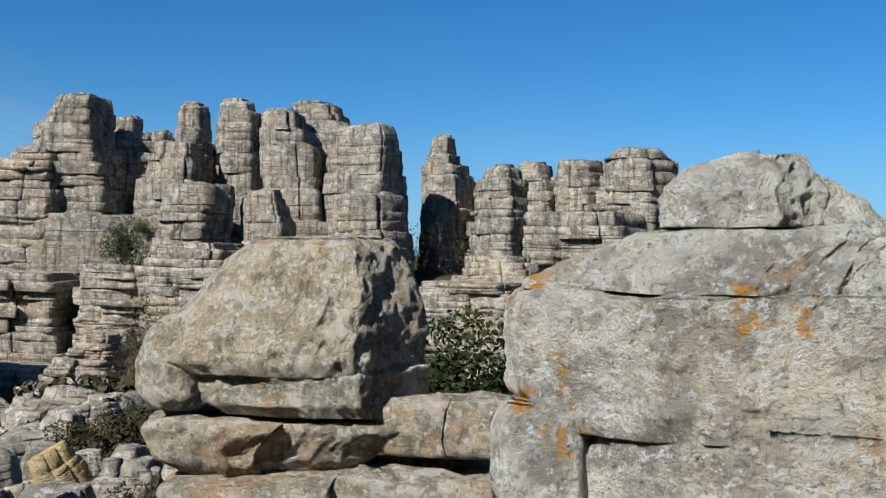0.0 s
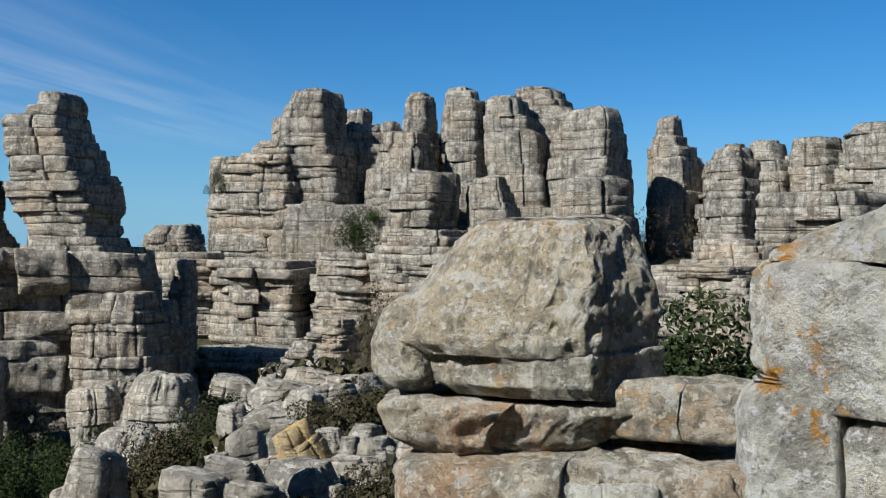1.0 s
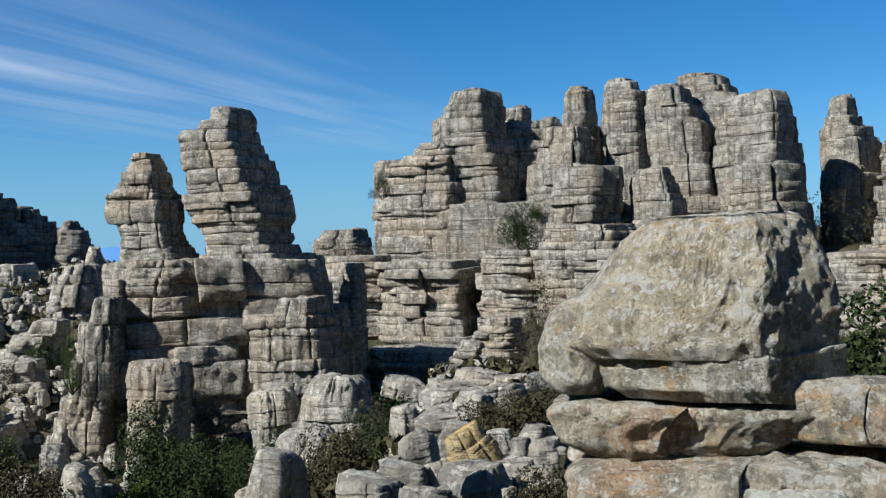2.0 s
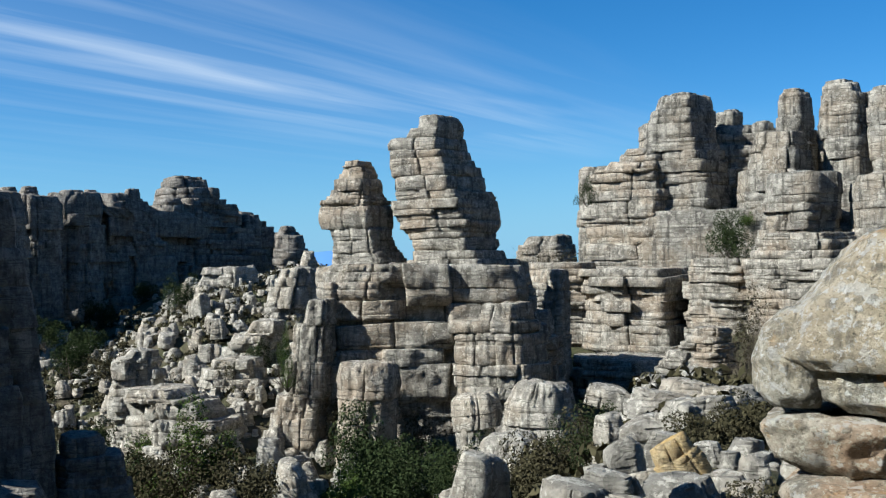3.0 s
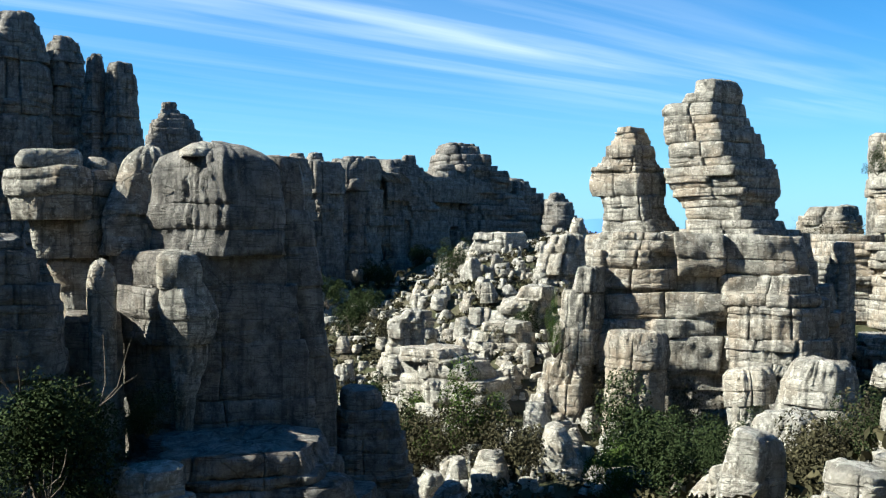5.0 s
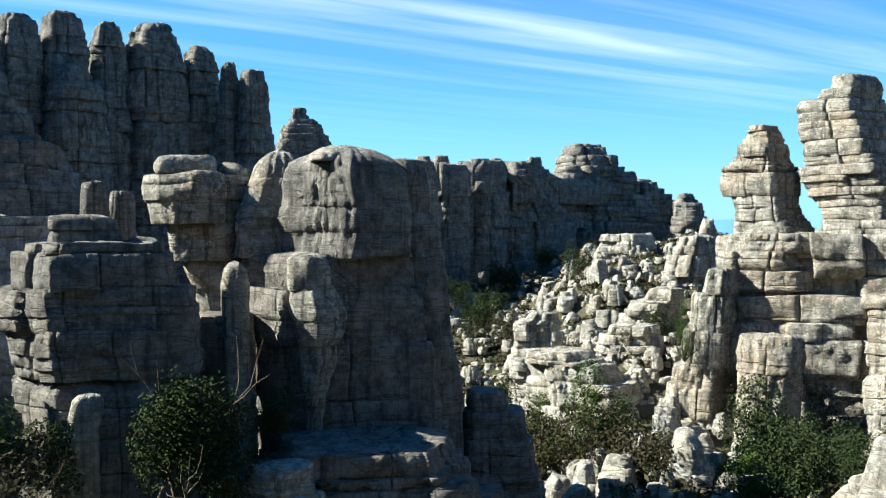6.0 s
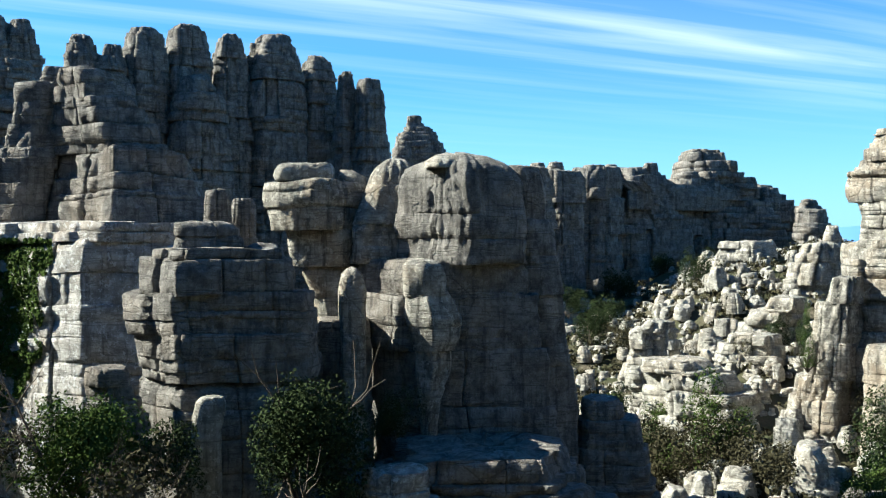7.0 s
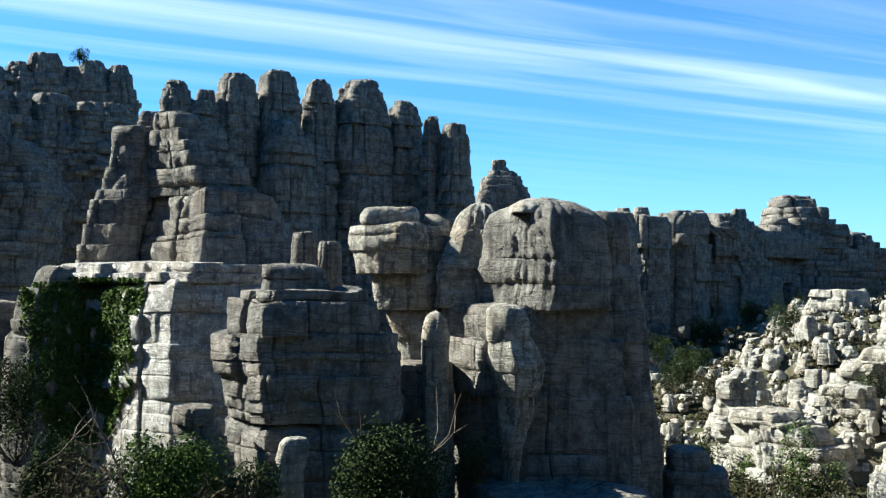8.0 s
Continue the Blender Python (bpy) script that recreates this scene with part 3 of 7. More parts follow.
def ivy(label, host, centre, wide, high, out, count, seed, size=0.1):
    """A curtain of leaves that clings to the face of a rock. out: the way the face looks, in degrees as pose() turns -y."""
    rg = np.random.default_rng(seed)
    vs, qs, total = [], [], 0
    for p_ in host.children:
        me, m = p_.data, host.matrix_world
        co = np.empty(len(me.vertices) * 3)
        me.vertices.foreach_get("co", co)
        vs.extend([m @ Vector(c) for c in co.reshape(-1, 3)])
        qs.extend([tuple(i + total for i in f.vertices) for f in me.polygons])
        total = len(vs)
    tree_ = BVHTree.FromPolygons(vs, qs)
    a = radians(out)
    face, along = Vector((math.sin(a), -math.cos(a), 0)), Vector((math.cos(a), math.sin(a), 0))
    pts, nor = [], []
    for _ in range(count):
        u, v = rg.uniform(-1, 1), rg.uniform(0, 1)
        reach = (0.35 + 0.65 * v ** 0.7) * (1 + 0.5 * noise.noise((2.2 * v, seed, 0.3)))
        if abs(u + 0.25 * noise.noise((3 * v, 0.5, seed))) > reach * (0.75 + 0.5 * noise.noise((6 * u, 6 * v, seed))) or noise.noise((5 * u, 9 * v, seed + 4)) < -0.32:
            continue
        start = Vector(centre) + along * (u * wide * 0.5) + Vector((0, 0, v * high)) + face * 9
        hit, n, _i, _d = tree_.ray_cast(start, -face)
        if hit:
            pts.append(hit + face * (0.03 + 0.25 * rg.random() ** 2))
            nor.append(n)
    p, d = np.array(pts), np.array(nor)
    n = d + 0.6 * rg.normal(size=d.shape)
    n /= np.linalg.norm(n, axis=1)[:, None]
    u = np.cross(n, rg.normal(size=d.shape))
    u /= np.linalg.norm(u, axis=1)[:, None]
    w = np.cross(n, u)
    s = size * rg.uniform(0.6, 1.3, len(p))[:, None]
    v = np.stack([p - u * s, p - w * s * 0.6, p + u * s, p + w * s * 0.6], 1).reshape(-1, 3)
    return tagged(mesh_object("ivy", v, np.arange(len(v)).reshape(-1, 4), LEAF_GREEN), label, "ivy", kind="stuff")


# ---- ground and distance ----
nr, na = 190, 330
rr = np.concatenate([[0.02], np.geomspace(0.6, 4600, nr - 1)])
aa = np.arange(na) / na * 2 * np.pi
gx, gy = rr[:, None] * np.sin(aa)[None], rr[:, None] * np.cos(aa)[None]
gz = terrain(gx, gy)
i, j = np.meshgrid(np.arange(nr - 1), np.arange(na), indexing="ij")
gq = np.stack([i * na + j, (i + 1) * na + j, (i + 1) * na + (j + 1) % na, i * na + (j + 1) % na], -1).reshape(-1, 4)
ground = mesh_object("ground", np.stack([gx, gy, gz], -1).reshape(-1, 3), gq, GROUND_MAT, smooth=True)
tagged(ground, "stony hillside with dry soil and low scrub", "ground", kind="structure")

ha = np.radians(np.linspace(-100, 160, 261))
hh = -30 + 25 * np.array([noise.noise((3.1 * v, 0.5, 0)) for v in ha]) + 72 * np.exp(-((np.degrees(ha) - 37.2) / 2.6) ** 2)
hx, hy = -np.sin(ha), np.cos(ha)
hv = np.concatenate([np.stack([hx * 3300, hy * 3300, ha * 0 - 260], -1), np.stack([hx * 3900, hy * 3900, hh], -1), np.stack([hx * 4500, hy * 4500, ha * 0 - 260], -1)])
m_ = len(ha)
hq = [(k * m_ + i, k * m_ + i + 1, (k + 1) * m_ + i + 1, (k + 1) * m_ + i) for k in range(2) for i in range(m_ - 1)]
# ridge whose haze is in its colour and glow
tagged(mesh_object("backdrop", hv, hq, HAZE_HILL_MAT), "mountain ridge on the horizon, haze painted blue", "mountain", kind="structure")


# the far massif
rock("rock_column", "tall grey limestone column of the far bedded cliff", (-26.73, 79.65), -5.5, [(13.88, 1.48, 0.05), (13.01, 2.08, 0.09), (11.69, 2.51, -0.32), (9.29, 3.1, -0.16), (6.24, 3.82, 0.13), (0.58, 4.29, 0.22), (-2, 4.29, 0.22)], res=0.184, mat=FAR_ROCK, seed=2, group='columns of the far cliff', beds=(0.8, 3.2), under=0.4, uneven=0.055, squat=0.8, layer=0.95, blocks=6)
rock("rock_column", "tall grey limestone column of the far bedded cliff", (-24.46, 84.59), -7.9, [(13.1, 0.83, -0.14), (11.35, 1.21, -0.24), (6.99, 2.02, 0.02), (0.57, 2.27, 0.37), (-2, 2.27, 0.37)], res=0.193, mat=FAR_ROCK, seed=3, group='columns of the far cliff', beds=(0.8, 3.2), under=0.4, uneven=0.055, squat=0.8, layer=0.95, blocks=6)
rock("rock_column", "tall grey limestone column of the far bedded cliff", (-21.59, 83.31), -9.5, [(11.85, 0.74, -0.23), (10.05, 1.24, -0.2), (0.63, 1.98, 0.43), (-2, 1.98, 0.43)], res=0.189, mat=FAR_ROCK, seed=4, group='columns of the far cliff', beds=(0.8, 3.2), under=0.4, uneven=0.055, squat=0.8, layer=0.95, blocks=6)
rock("rock_column", "tall grey limestone column of the far bedded cliff", (-19.57, 83.80), -10.9, [(14.05, 1.14, 0.17), (12.34, 1.39, 0.24), (10.54, 1.61, 0.09), (8.29, 2.11, -0.37), (0.65, 2.23, -0.13), (-2, 2.23, -0.13)], res=0.189, mat=FAR_ROCK, seed=5, group='columns of the far cliff', beds=(0.8, 3.2), under=0.4, uneven=0.055, squat=0.8, layer=0.95, blocks=6)
rock("rock_column", "tall grey limestone column of the far bedded cliff", (-19.53, 79.67), -10.2, [(10.63, 1.65, 0.26), (8.39, 2.48, -0.06), (6.25, 3.07, -0.14), (0.68, 3.54, -0.06), (-2, 3.54, -0.06)], res=0.180, mat=FAR_ROCK, seed=6, group='columns of the far cliff', beds=(0.8, 3.2), under=0.4, uneven=0.055, squat=0.8, layer=0.95, blocks=6)
rock("rock_column", "tall grey limestone column of the far bedded cliff", (-15.31, 81.64), -13.4, [(14.05, 1.24, -0.47), (12.88, 1.84, -0.19), (8.54, 1.84, -0.03), (6.37, 1.91, 0.31), (0.73, 1.91, 0.38), (-2, 1.91, 0.38)], res=0.182, mat=FAR_ROCK, seed=7, group='columns of the far cliff', beds=(1.0, 4.5), under=0.4, uneven=0.05, squat=0.85, broken=0.7, layer=1.3, blocks=6)
rock("rock_column", "tall grey limestone column of the far bedded cliff", (-11.80, 82.21), -15.8, [(13.42, 1.5, -0.68), (11.82, 2.38, -0.35), (8.14, 2.86, 0.41), (0.78, 3.21, 0.62), (-1.6, 3.21, 0.62)], res=0.182, mat=FAR_ROCK, seed=8, group='columns of the far cliff', beds=(1.0, 4.0), under=0.4, uneven=0.05, squat=0.85, broken=0.7, layer=1.3, blocks=6)
rock("rock_column", "tall grey limestone column of the far bedded cliff", (-9.59, 86.52), -17.7, [(14.68, 1.82, -1.07), (13.68, 2.49, -0.74), (11.64, 2.85, 0.65), (0.79, 2.97, 1.16), (-1.1, 2.97, 1.16)], res=0.191, mat=FAR_ROCK, seed=9, group='columns of the far cliff', beds=(0.8, 3.2), under=0.4, uneven=0.055, squat=0.8, layer=0.95, blocks=6)
rock("rock_column", "broad rounded limestone block of the far bedded cliff", (-5.47, 80.87), -20.1, [(12.42, 1.08, 0.27), (11.7, 2.18, 0.23), (10.11, 2.91, -0.17), (7.59, 3.28, -0.23), (0.88, 3.55, -0.1), (-1.6, 3.55, -0.1)], res=0.178, mat=FAR_ROCK, seed=10, group='columns of the far cliff', beds=(1.0, 4.0), under=0.4, uneven=0.05, squat=0.85, broken=0.7, layer=1.3, blocks=6)
rock("rock_outcrop", "low bedded limestone block at the foot of the far cliff", (-17.00, 74.11), -11.1, [(7.2, 1.75, 0.39), (6.32, 1.99, 0.36), (4.93, 2.31, 0.08), (2.54, 2.54, -0.41), (0.75, 2.98, -0.42), (-3.55, 2.98, -0.42)], res=0.167, mat=FAR_ROCK, seed=11, beds=(0.8, 3.2), under=0.4, uneven=0.055, squat=0.8, layer=0.95, blocks=6)
rock("rock_outcrop", "low bedded limestone block at the foot of the far cliff", (-12.13, 75.08), -14.8, [(6.98, 0.79, -0.09), (6.18, 1.59, -0.3), (4.59, 2.04, 0.09), (2.41, 2.28, 0.08), (0.83, 2.58, 0.21), (-2.29, 2.58, 0.21)], res=0.167, mat=FAR_ROCK, seed=12, beds=(0.8, 3.2), under=0.4, uneven=0.055, squat=0.8, layer=0.95, blocks=6)
rock("rock_outcrop", "low bedded limestone block at the foot of the far cliff", (-5.22, 76.87), -20.1, [(6.89, 2.47, -0.13), (5.7, 2.57, -0.01), (2.11, 3.06, 0.14), (-1.54, 3.06, 0.14)], res=0.169, mat=FAR_ROCK, seed=13, beds=(0.8, 3.2), under=0.4, uneven=0.055, squat=0.8, layer=0.95, blocks=6)
rock("rock_outcrop", "low bedded limestone block at the foot of the far cliff", (-14.94, 68.40), -11.7, [(3.1, 2.38, -0.01), (2.48, 2.93, 0.2), (1.38, 3.66, -0.19), (-4.23, 3.66, -0.19)], res=0.154, mat=MID_ROCK, seed=14, beds=(0.4, 0.9), layer=0.48)
rock("rock_pillar", "slender pointed limestone pillar beside the far cliff", (0.22, 88.08), -24.1, [(12.62, 0.53, -0.04), (11.27, 1.26, -0.34), (9.92, 1.85, -0.11), (7.21, 2.27, 0.19), (3.61, 2.42, 0.3), (0.09, 2.42, 0.3)], res=0.193, mat=FAR_ROCK, seed=15, beds=(0.8, 3.2), under=0.4, uneven=0.055, squat=0.8, layer=0.95, blocks=6)
rock("rock_outcrop", "low bedded limestone block at the foot of the far cliff", (1.86, 90.08), -25.2, [(10.1, 0.29, -0.26), (8.72, 1.01, 0.05), (6.42, 1.34, 0.2), (-0.21, 1.34, 0.2)], res=0.198, mat=FAR_ROCK, seed=16, beds=(0.8, 3.2), under=0.4, uneven=0.055, squat=0.8, layer=0.95, blocks=6)
rock("rock_column", "weathered bedded limestone column of the long far ridge", (4.53, 79.96), -27.2, [(9.44, 0.86, 0.02), (8.51, 1.83, -0.08), (6.69, 2.09, -0.1), (5.88, 1.94, 0.06), (2.65, 2.15, 0.1), (-1.82, 2.15, 0.1)], res=0.176, mat=FAR_ROCK, seed=17, beds=(0.8, 3.2), under=0.4, uneven=0.055, squat=0.8, layer=0.95, blocks=6)
rock("rock_column", "weathered bedded limestone column of the long far ridge", (7.22, 80.77), -29.1, [(9.79, 1.22, -0.45), (7.96, 1.82, 0.03), (2.69, 1.92, 0.41), (-1.48, 1.92, 0.41)], res=0.178, mat=FAR_ROCK, seed=18, beds=(0.8, 3.2), under=0.4, uneven=0.055, squat=0.8, layer=0.95, blocks=6)
rock("rock_column", "weathered bedded limestone column of the long far ridge", (10.09, 79.37), -31.2, [(10.02, 1.14, -0.11), (9.4, 1.89, -0.03), (3.58, 2.16, 0.14), (-1.67, 2.16, 0.14)], res=0.176, mat=FAR_ROCK, seed=19, beds=(0.8, 3.2), under=0.4, uneven=0.055, squat=0.8, layer=0.95, blocks=6)
rock("rock_column", "weathered bedded limestone column of the long far ridge", (14.15, 77.73), -34.3, [(10.77, 0.93, -0.16), (10.15, 2.61, -0.07), (8.11, 2.82, 0.1), (3.64, 2.97, 0.13), (-0.73, 2.97, 0.13)], res=0.173, mat=FAR_ROCK, seed=20, beds=(0.8, 3.2), under=0.4, uneven=0.055, squat=0.8, layer=0.95, blocks=6)
rock("rock_column", "weathered bedded limestone column of the long far ridge", (18.81, 77.76), -37.6, [(8.22, 2.62, -0.26), (3.75, 3.05, 0.26), (-1.75, 3.05, 0.26)], res=0.176, mat=FAR_ROCK, seed=21, beds=(0.8, 3.2), under=0.4, uneven=0.055, squat=0.8, layer=0.95, blocks=6)
rock("rock_outcrop", "warm-toned limestone ledge below the far ridge", (10.09, 73.20), -31.8, [(5.74, 4.09, -0.16), (4.97, 4.37, -0.04), (3.83, 4.56, 0.19), (2.29, 5.12, 0.01), (-2.12, 5.12, 0.01)], res=0.162, mat=FAR_ROCK, seed=22, beds=(0.8, 3.2), under=0.4, uneven=0.055, squat=0.8, layer=0.95, blocks=6)
rock("rock_outcrop", "warm-toned limestone ledge below the far ridge", (4.02, 71.89), -27.2, [(5.83, 1.41, -0.06), (4.78, 1.69, 0.06), (3.27, 1.79, -0.0), (-1.83, 1.79, -0.0)], res=0.158, mat=FAR_ROCK, seed=23, beds=(0.8, 3.2), under=0.4, uneven=0.055, squat=0.8, layer=0.95, blocks=6)
rock("rock_wall", "broad limestone wall behind the far columns", (-24.78, 85.39), 16.2, [(11.8, 2.52, 0.51), (10.76, 5.04, 0.07), (8.42, 6.54, -0.34), (0.56, 7.04, -0.23), (-2, 7.04, -0.23)], res=0.195, mat=FAR_ROCK, seed=24, beds=(0.8, 3.2), under=0.4, uneven=0.055, squat=0.8, layer=0.95, blocks=6)
rock("rock_wall", "broad limestone wall behind the far columns", (-11.07, 88.16), 7.2, [(13.26, 3.27, 0.15), (12.08, 6.54, -0.55), (8.6, 8.28, 0.16), (0.75, 8.78, 0.25), (-0.86, 8.78, 0.25)], res=0.195, mat=FAR_ROCK, seed=25, beds=(0.8, 3.2), under=0.4, uneven=0.055, squat=0.8, layer=0.95, blocks=6)
rock("rock_wall", "low limestone shelf at the foot of the far cliff", (-15.70, 81.20), 10.9, [(5.2, 14.12, -0.22), (4.93, 15.23, -0.01), (0.76, 15.88, 0.24), (-2.78, 15.88, 0.24)], res=0.178, mat=FAR_ROCK, seed=26, depth=0.2, beds=(0.8, 3.2), under=0.4, uneven=0.055, squat=0.8, layer=0.95, blocks=6)
rock("rock_wall", "broad limestone wall behind the far ridge", (13.94, 86.24), -33.2, [(8.79, 10.5, -0.11), (7.88, 10.94, -0.11), (3.82, 11.13, 0.21), (-0.63, 11.13, 0.21)], res=0.193, mat=FAR_ROCK, seed=27, beds=(0.8, 3.2), under=0.4, uneven=0.055, squat=0.8, layer=0.95, blocks=6)
rock("cap_rock", "thin-bedded cap rock on a limestone column", (-26.74, 79.68), -5.5, [(14.14, 0.89, -0.01), (13.79, 1.23, -0.0), (13.31, 1.28, 0.01)], res=0.154, mat=FAR_ROCK, seed=28, beds=(0.4, 0.7), layer=0.22, square=5)
rock("cap_rock", "thin-bedded cap rock on a limestone column", (-19.55, 83.82), -10.9, [(14.32, 0.7, -0.01), (13.96, 0.97, -0.0), (13.47, 1.01, 0.01)], res=0.157, mat=FAR_ROCK, seed=29, beds=(0.4, 0.7), layer=0.22, square=5)
rock("cap_rock", "thin-bedded cap rock on a limestone column", (-15.77, 81.56), -13.1, [(14.31, 0.74, -0.01), (13.96, 1.02, -0.0), (13.48, 1.06, 0.01)], res=0.152, mat=FAR_ROCK, seed=30, beds=(0.4, 0.7), layer=0.22, square=5)
rock("cap_rock", "thin-bedded cap rock on a limestone column", (-12.43, 82.14), -15.4, [(13.69, 0.89, -0.01), (13.34, 1.23, -0.0), (12.86, 1.28, 0.01)], res=0.152, mat=FAR_ROCK, seed=31, beds=(0.4, 0.7), layer=0.22, square=5)
rock("cap_rock", "thin-bedded cap rock on a limestone column", (-10.58, 86.43), -17.0, [(14.96, 1.12, -0.0), (14.59, 1.55, -0.0), (14.09, 1.62, 0.01)], res=0.159, mat=FAR_ROCK, seed=32, beds=(0.4, 0.7), layer=0.22, square=5)
rock("cap_rock", "thin-bedded cap rock on a limestone column", (-5.25, 80.92), -20.3, [(12.63, 0.65, -0.0), (12.29, 0.9, -0.0), (11.83, 0.93, 0.01)], res=0.148, mat=FAR_ROCK, seed=33, beds=(0.4, 0.7), layer=0.22, square=5)
rock("cap_rock", "thin-bedded cap rock on a limestone column", (0.27, 88.10), -24.2, [(12.84, 0.34, -0.0), (12.48, 0.48, -0.0), (11.99, 0.5, 0.01)], res=0.161, mat=FAR_ROCK, seed=34, beds=(0.4, 0.7), layer=0.22, square=5)
rock("cap_rock", "thin-bedded cap rock on a limestone column", (4.55, 79.97), -27.3, [(9.68, 0.55, -0.0), (9.36, 0.77, -0.0), (8.91, 0.8, 0.0)], res=0.146, mat=FAR_ROCK, seed=35, beds=(0.4, 0.7), layer=0.22, square=5)
rock("cap_rock", "thin-bedded cap rock on a limestone column", (6.79, 80.82), -28.8, [(9.99, 0.72, -0.0), (9.67, 0.99, -0.0), (9.22, 1.03, 0.0)], res=0.148, mat=FAR_ROCK, seed=36, beds=(0.4, 0.7), layer=0.22, square=5)
rock("cap_rock", "thin-bedded cap rock on a limestone column", (-24.52, 84.58), -7.8, [(13.28, 0.49, -0.01), (12.92, 0.67, -0.0), (12.41, 0.7, 0.01)], res=0.161, mat=FAR_ROCK, seed=37, beds=(0.4, 0.7), layer=0.22, square=5)
rock("cap_rock", "thin-bedded cap rock on a limestone column", (-21.79, 83.26), -9.3, [(12.03, 0.44, -0.01), (11.67, 0.62, -0.0), (11.18, 0.64, 0.01)], res=0.157, mat=FAR_ROCK, seed=38, beds=(0.4, 0.7), layer=0.22, square=5)

rock("rock_terrace", "low bedded ledge at the foot of the far cliff", (-20.6, 71.4), -9.0, [(1.6, 2.8, 0.0), (0.9, 3.3, 0.1), (-3.5, 3.6, 0.1)], res=0.15, mat=MID_ROCK, seed=39, beds=(0.4, 0.9), layer=0.48)

# terraces between the boulder and the ridge
rock("rock_terrace", "low terrace of warm grey limestone beds", (1.71, 43.91), -2.2, [(1.23, 2.13, -0.14), (0.31, 2.75, -0.0), (-1.05, 3.12, 0.14), (-3.34, 3.12, 0.14)], res=0.097, mat=MID_ROCK, seed=40, beds=(0.3, 0.8), layer=0.3)
rock("rock_terrace", "low terrace of warm grey limestone beds", (1.92, 35.93), -27.1, [(0.18, 1.31, -0.12), (-0.56, 1.59, -0.0), (-1.68, 1.87, 0.13), (-3.1, 1.87, 0.13)], res=0.079, mat=MID_ROCK, seed=41, beds=(0.3, 0.7), layer=0.24)
rock("rock_terrace", "low terrace of warm grey limestone beds", (3.10, 54.89), -27.2, [(2.45, 1.44, -0.22), (1.88, 2.01, 0.1), (1.16, 2.58, 0.12), (-2.31, 2.58, 0.12)], res=0.121, mat=MID_ROCK, seed=42, beds=(0.3, 0.7), layer=0.37)
rock("rock_terrace", "low terrace of warm grey limestone beds", (2.63, 49.98), -27.0, [(0.92, 3.17, -0.53), (0.05, 3.5, 0.08), (-0.93, 3.6, 0.45), (-2.89, 3.6, 0.45)], res=0.110, mat=MID_ROCK, seed=43, beds=(0.4, 0.9), layer=0.34)

# block between massif and twin towers
rock("rock_tower", "stepped bedded limestone tower with undercut layers", (-29.46, 78.71), -3.5, [(9.97, 1.36, 0.49), (9.57, 1.84, 0.44), (9.0, 2.08, 0.56), (8.04, 3.49, -0.28), (6.59, 3.8, -0.29), (5.72, 4.1, -0.44), (3.53, 4.14, -0.55), (2.22, 4.15, -0.09), (0.99, 4.37, 0.14), (-1, 4.37, 0.14)], res=0.184, mat=MID_ROCK, seed=45, beds=(0.5, 1.8), layer=0.75, squat=0.95, edge=0.1, under=1.3, broken=1.2, blocks=6, planes=[(radians(-85), 0.86), (radians(-12), 0.64)])
rock("rock_outcrop", "weathered limestone slab beside a stepped tower", (-34.24, 81.16), -1.1, [(8.99, 1.66, -0.15), (8.21, 2.09, 0.11), (5.93, 2.11, 0.07), (0.45, 2.16, -0.03), (-3, 2.16, -0.03)], res=0.193, mat=FAR_ROCK, seed=46, beds=(0.8, 3.2), under=0.4, uneven=0.055, squat=0.8, layer=0.95, blocks=6)
rock("rock_outcrop", "broad bedded limestone plinth under a stepped tower", (-28.74, 73.57), -2.7, [(0.96, 3.99, -0.08), (0.14, 4.61, 0.14), (-1.51, 4.67, 0.29), (-3.77, 4.98, 0.38), (-5.62, 4.92, 0.65), (-6.18, 4.92, 0.65)], res=0.139, mat=MID_ROCK, seed=47, beds=(0.5, 1.6), flute=0.5, flute_from=-0.5, layer=0.9, uneven=0.06)
rock("rock_outcrop", "narrow fluted limestone outcrop beside scrub", (-23.22, 76.68), -7.1, [(0.81, 1.05, 0.21), (-1.62, 1.05, -0.04), (-4.12, 0.94, -0.18), (-5.1, 0.94, -0.18)], res=0.141, mat=MID_ROCK, seed=48, flute=0.5, layer=0.63)
rock("rock_outcrop", "rounded pale limestone mound with thin beds", (-17.27, 53.37), -6.1, [(-1.82, 0.73, 0.69), (-2.69, 1.25, 0.44), (-3.85, 2.05, -0.29), (-4.88, 1.83, -0.38), (-5.6, 1.9, -0.46), (-8, 1.9, -0.46)], res=0.123, mat=MID_ROCK, seed=49, beds=(0.25, 0.7), planes=False, square=3.0, layer=0.3, broken=1.8, rough=1.6, edge=0.1)
rock("rock_outcrop", "distant low limestone knoll", (-43.32, 90.21), 1.6, [(3.85, 1.27, 0.37), (3.18, 2.29, -0.18), (1.89, 2.8, -0.19), (-3, 2.8, -0.19)], res=0.220, mat=FAR_ROCK, seed=50, beds=(0.8, 3.2), under=0.4, uneven=0.055, squat=0.8, layer=0.95, blocks=6)
rock("rock_outcrop", "small rounded limestone knob", (-28.10, 59.82), 1.2, [(1.04, 0.51, 0.04), (0.08, 0.84, 0.03), (-0.94, 0.93, -0.07), (-7, 0.93, -0.07)], res=0.145, mat=MID_ROCK, seed=51, layer=0.45)
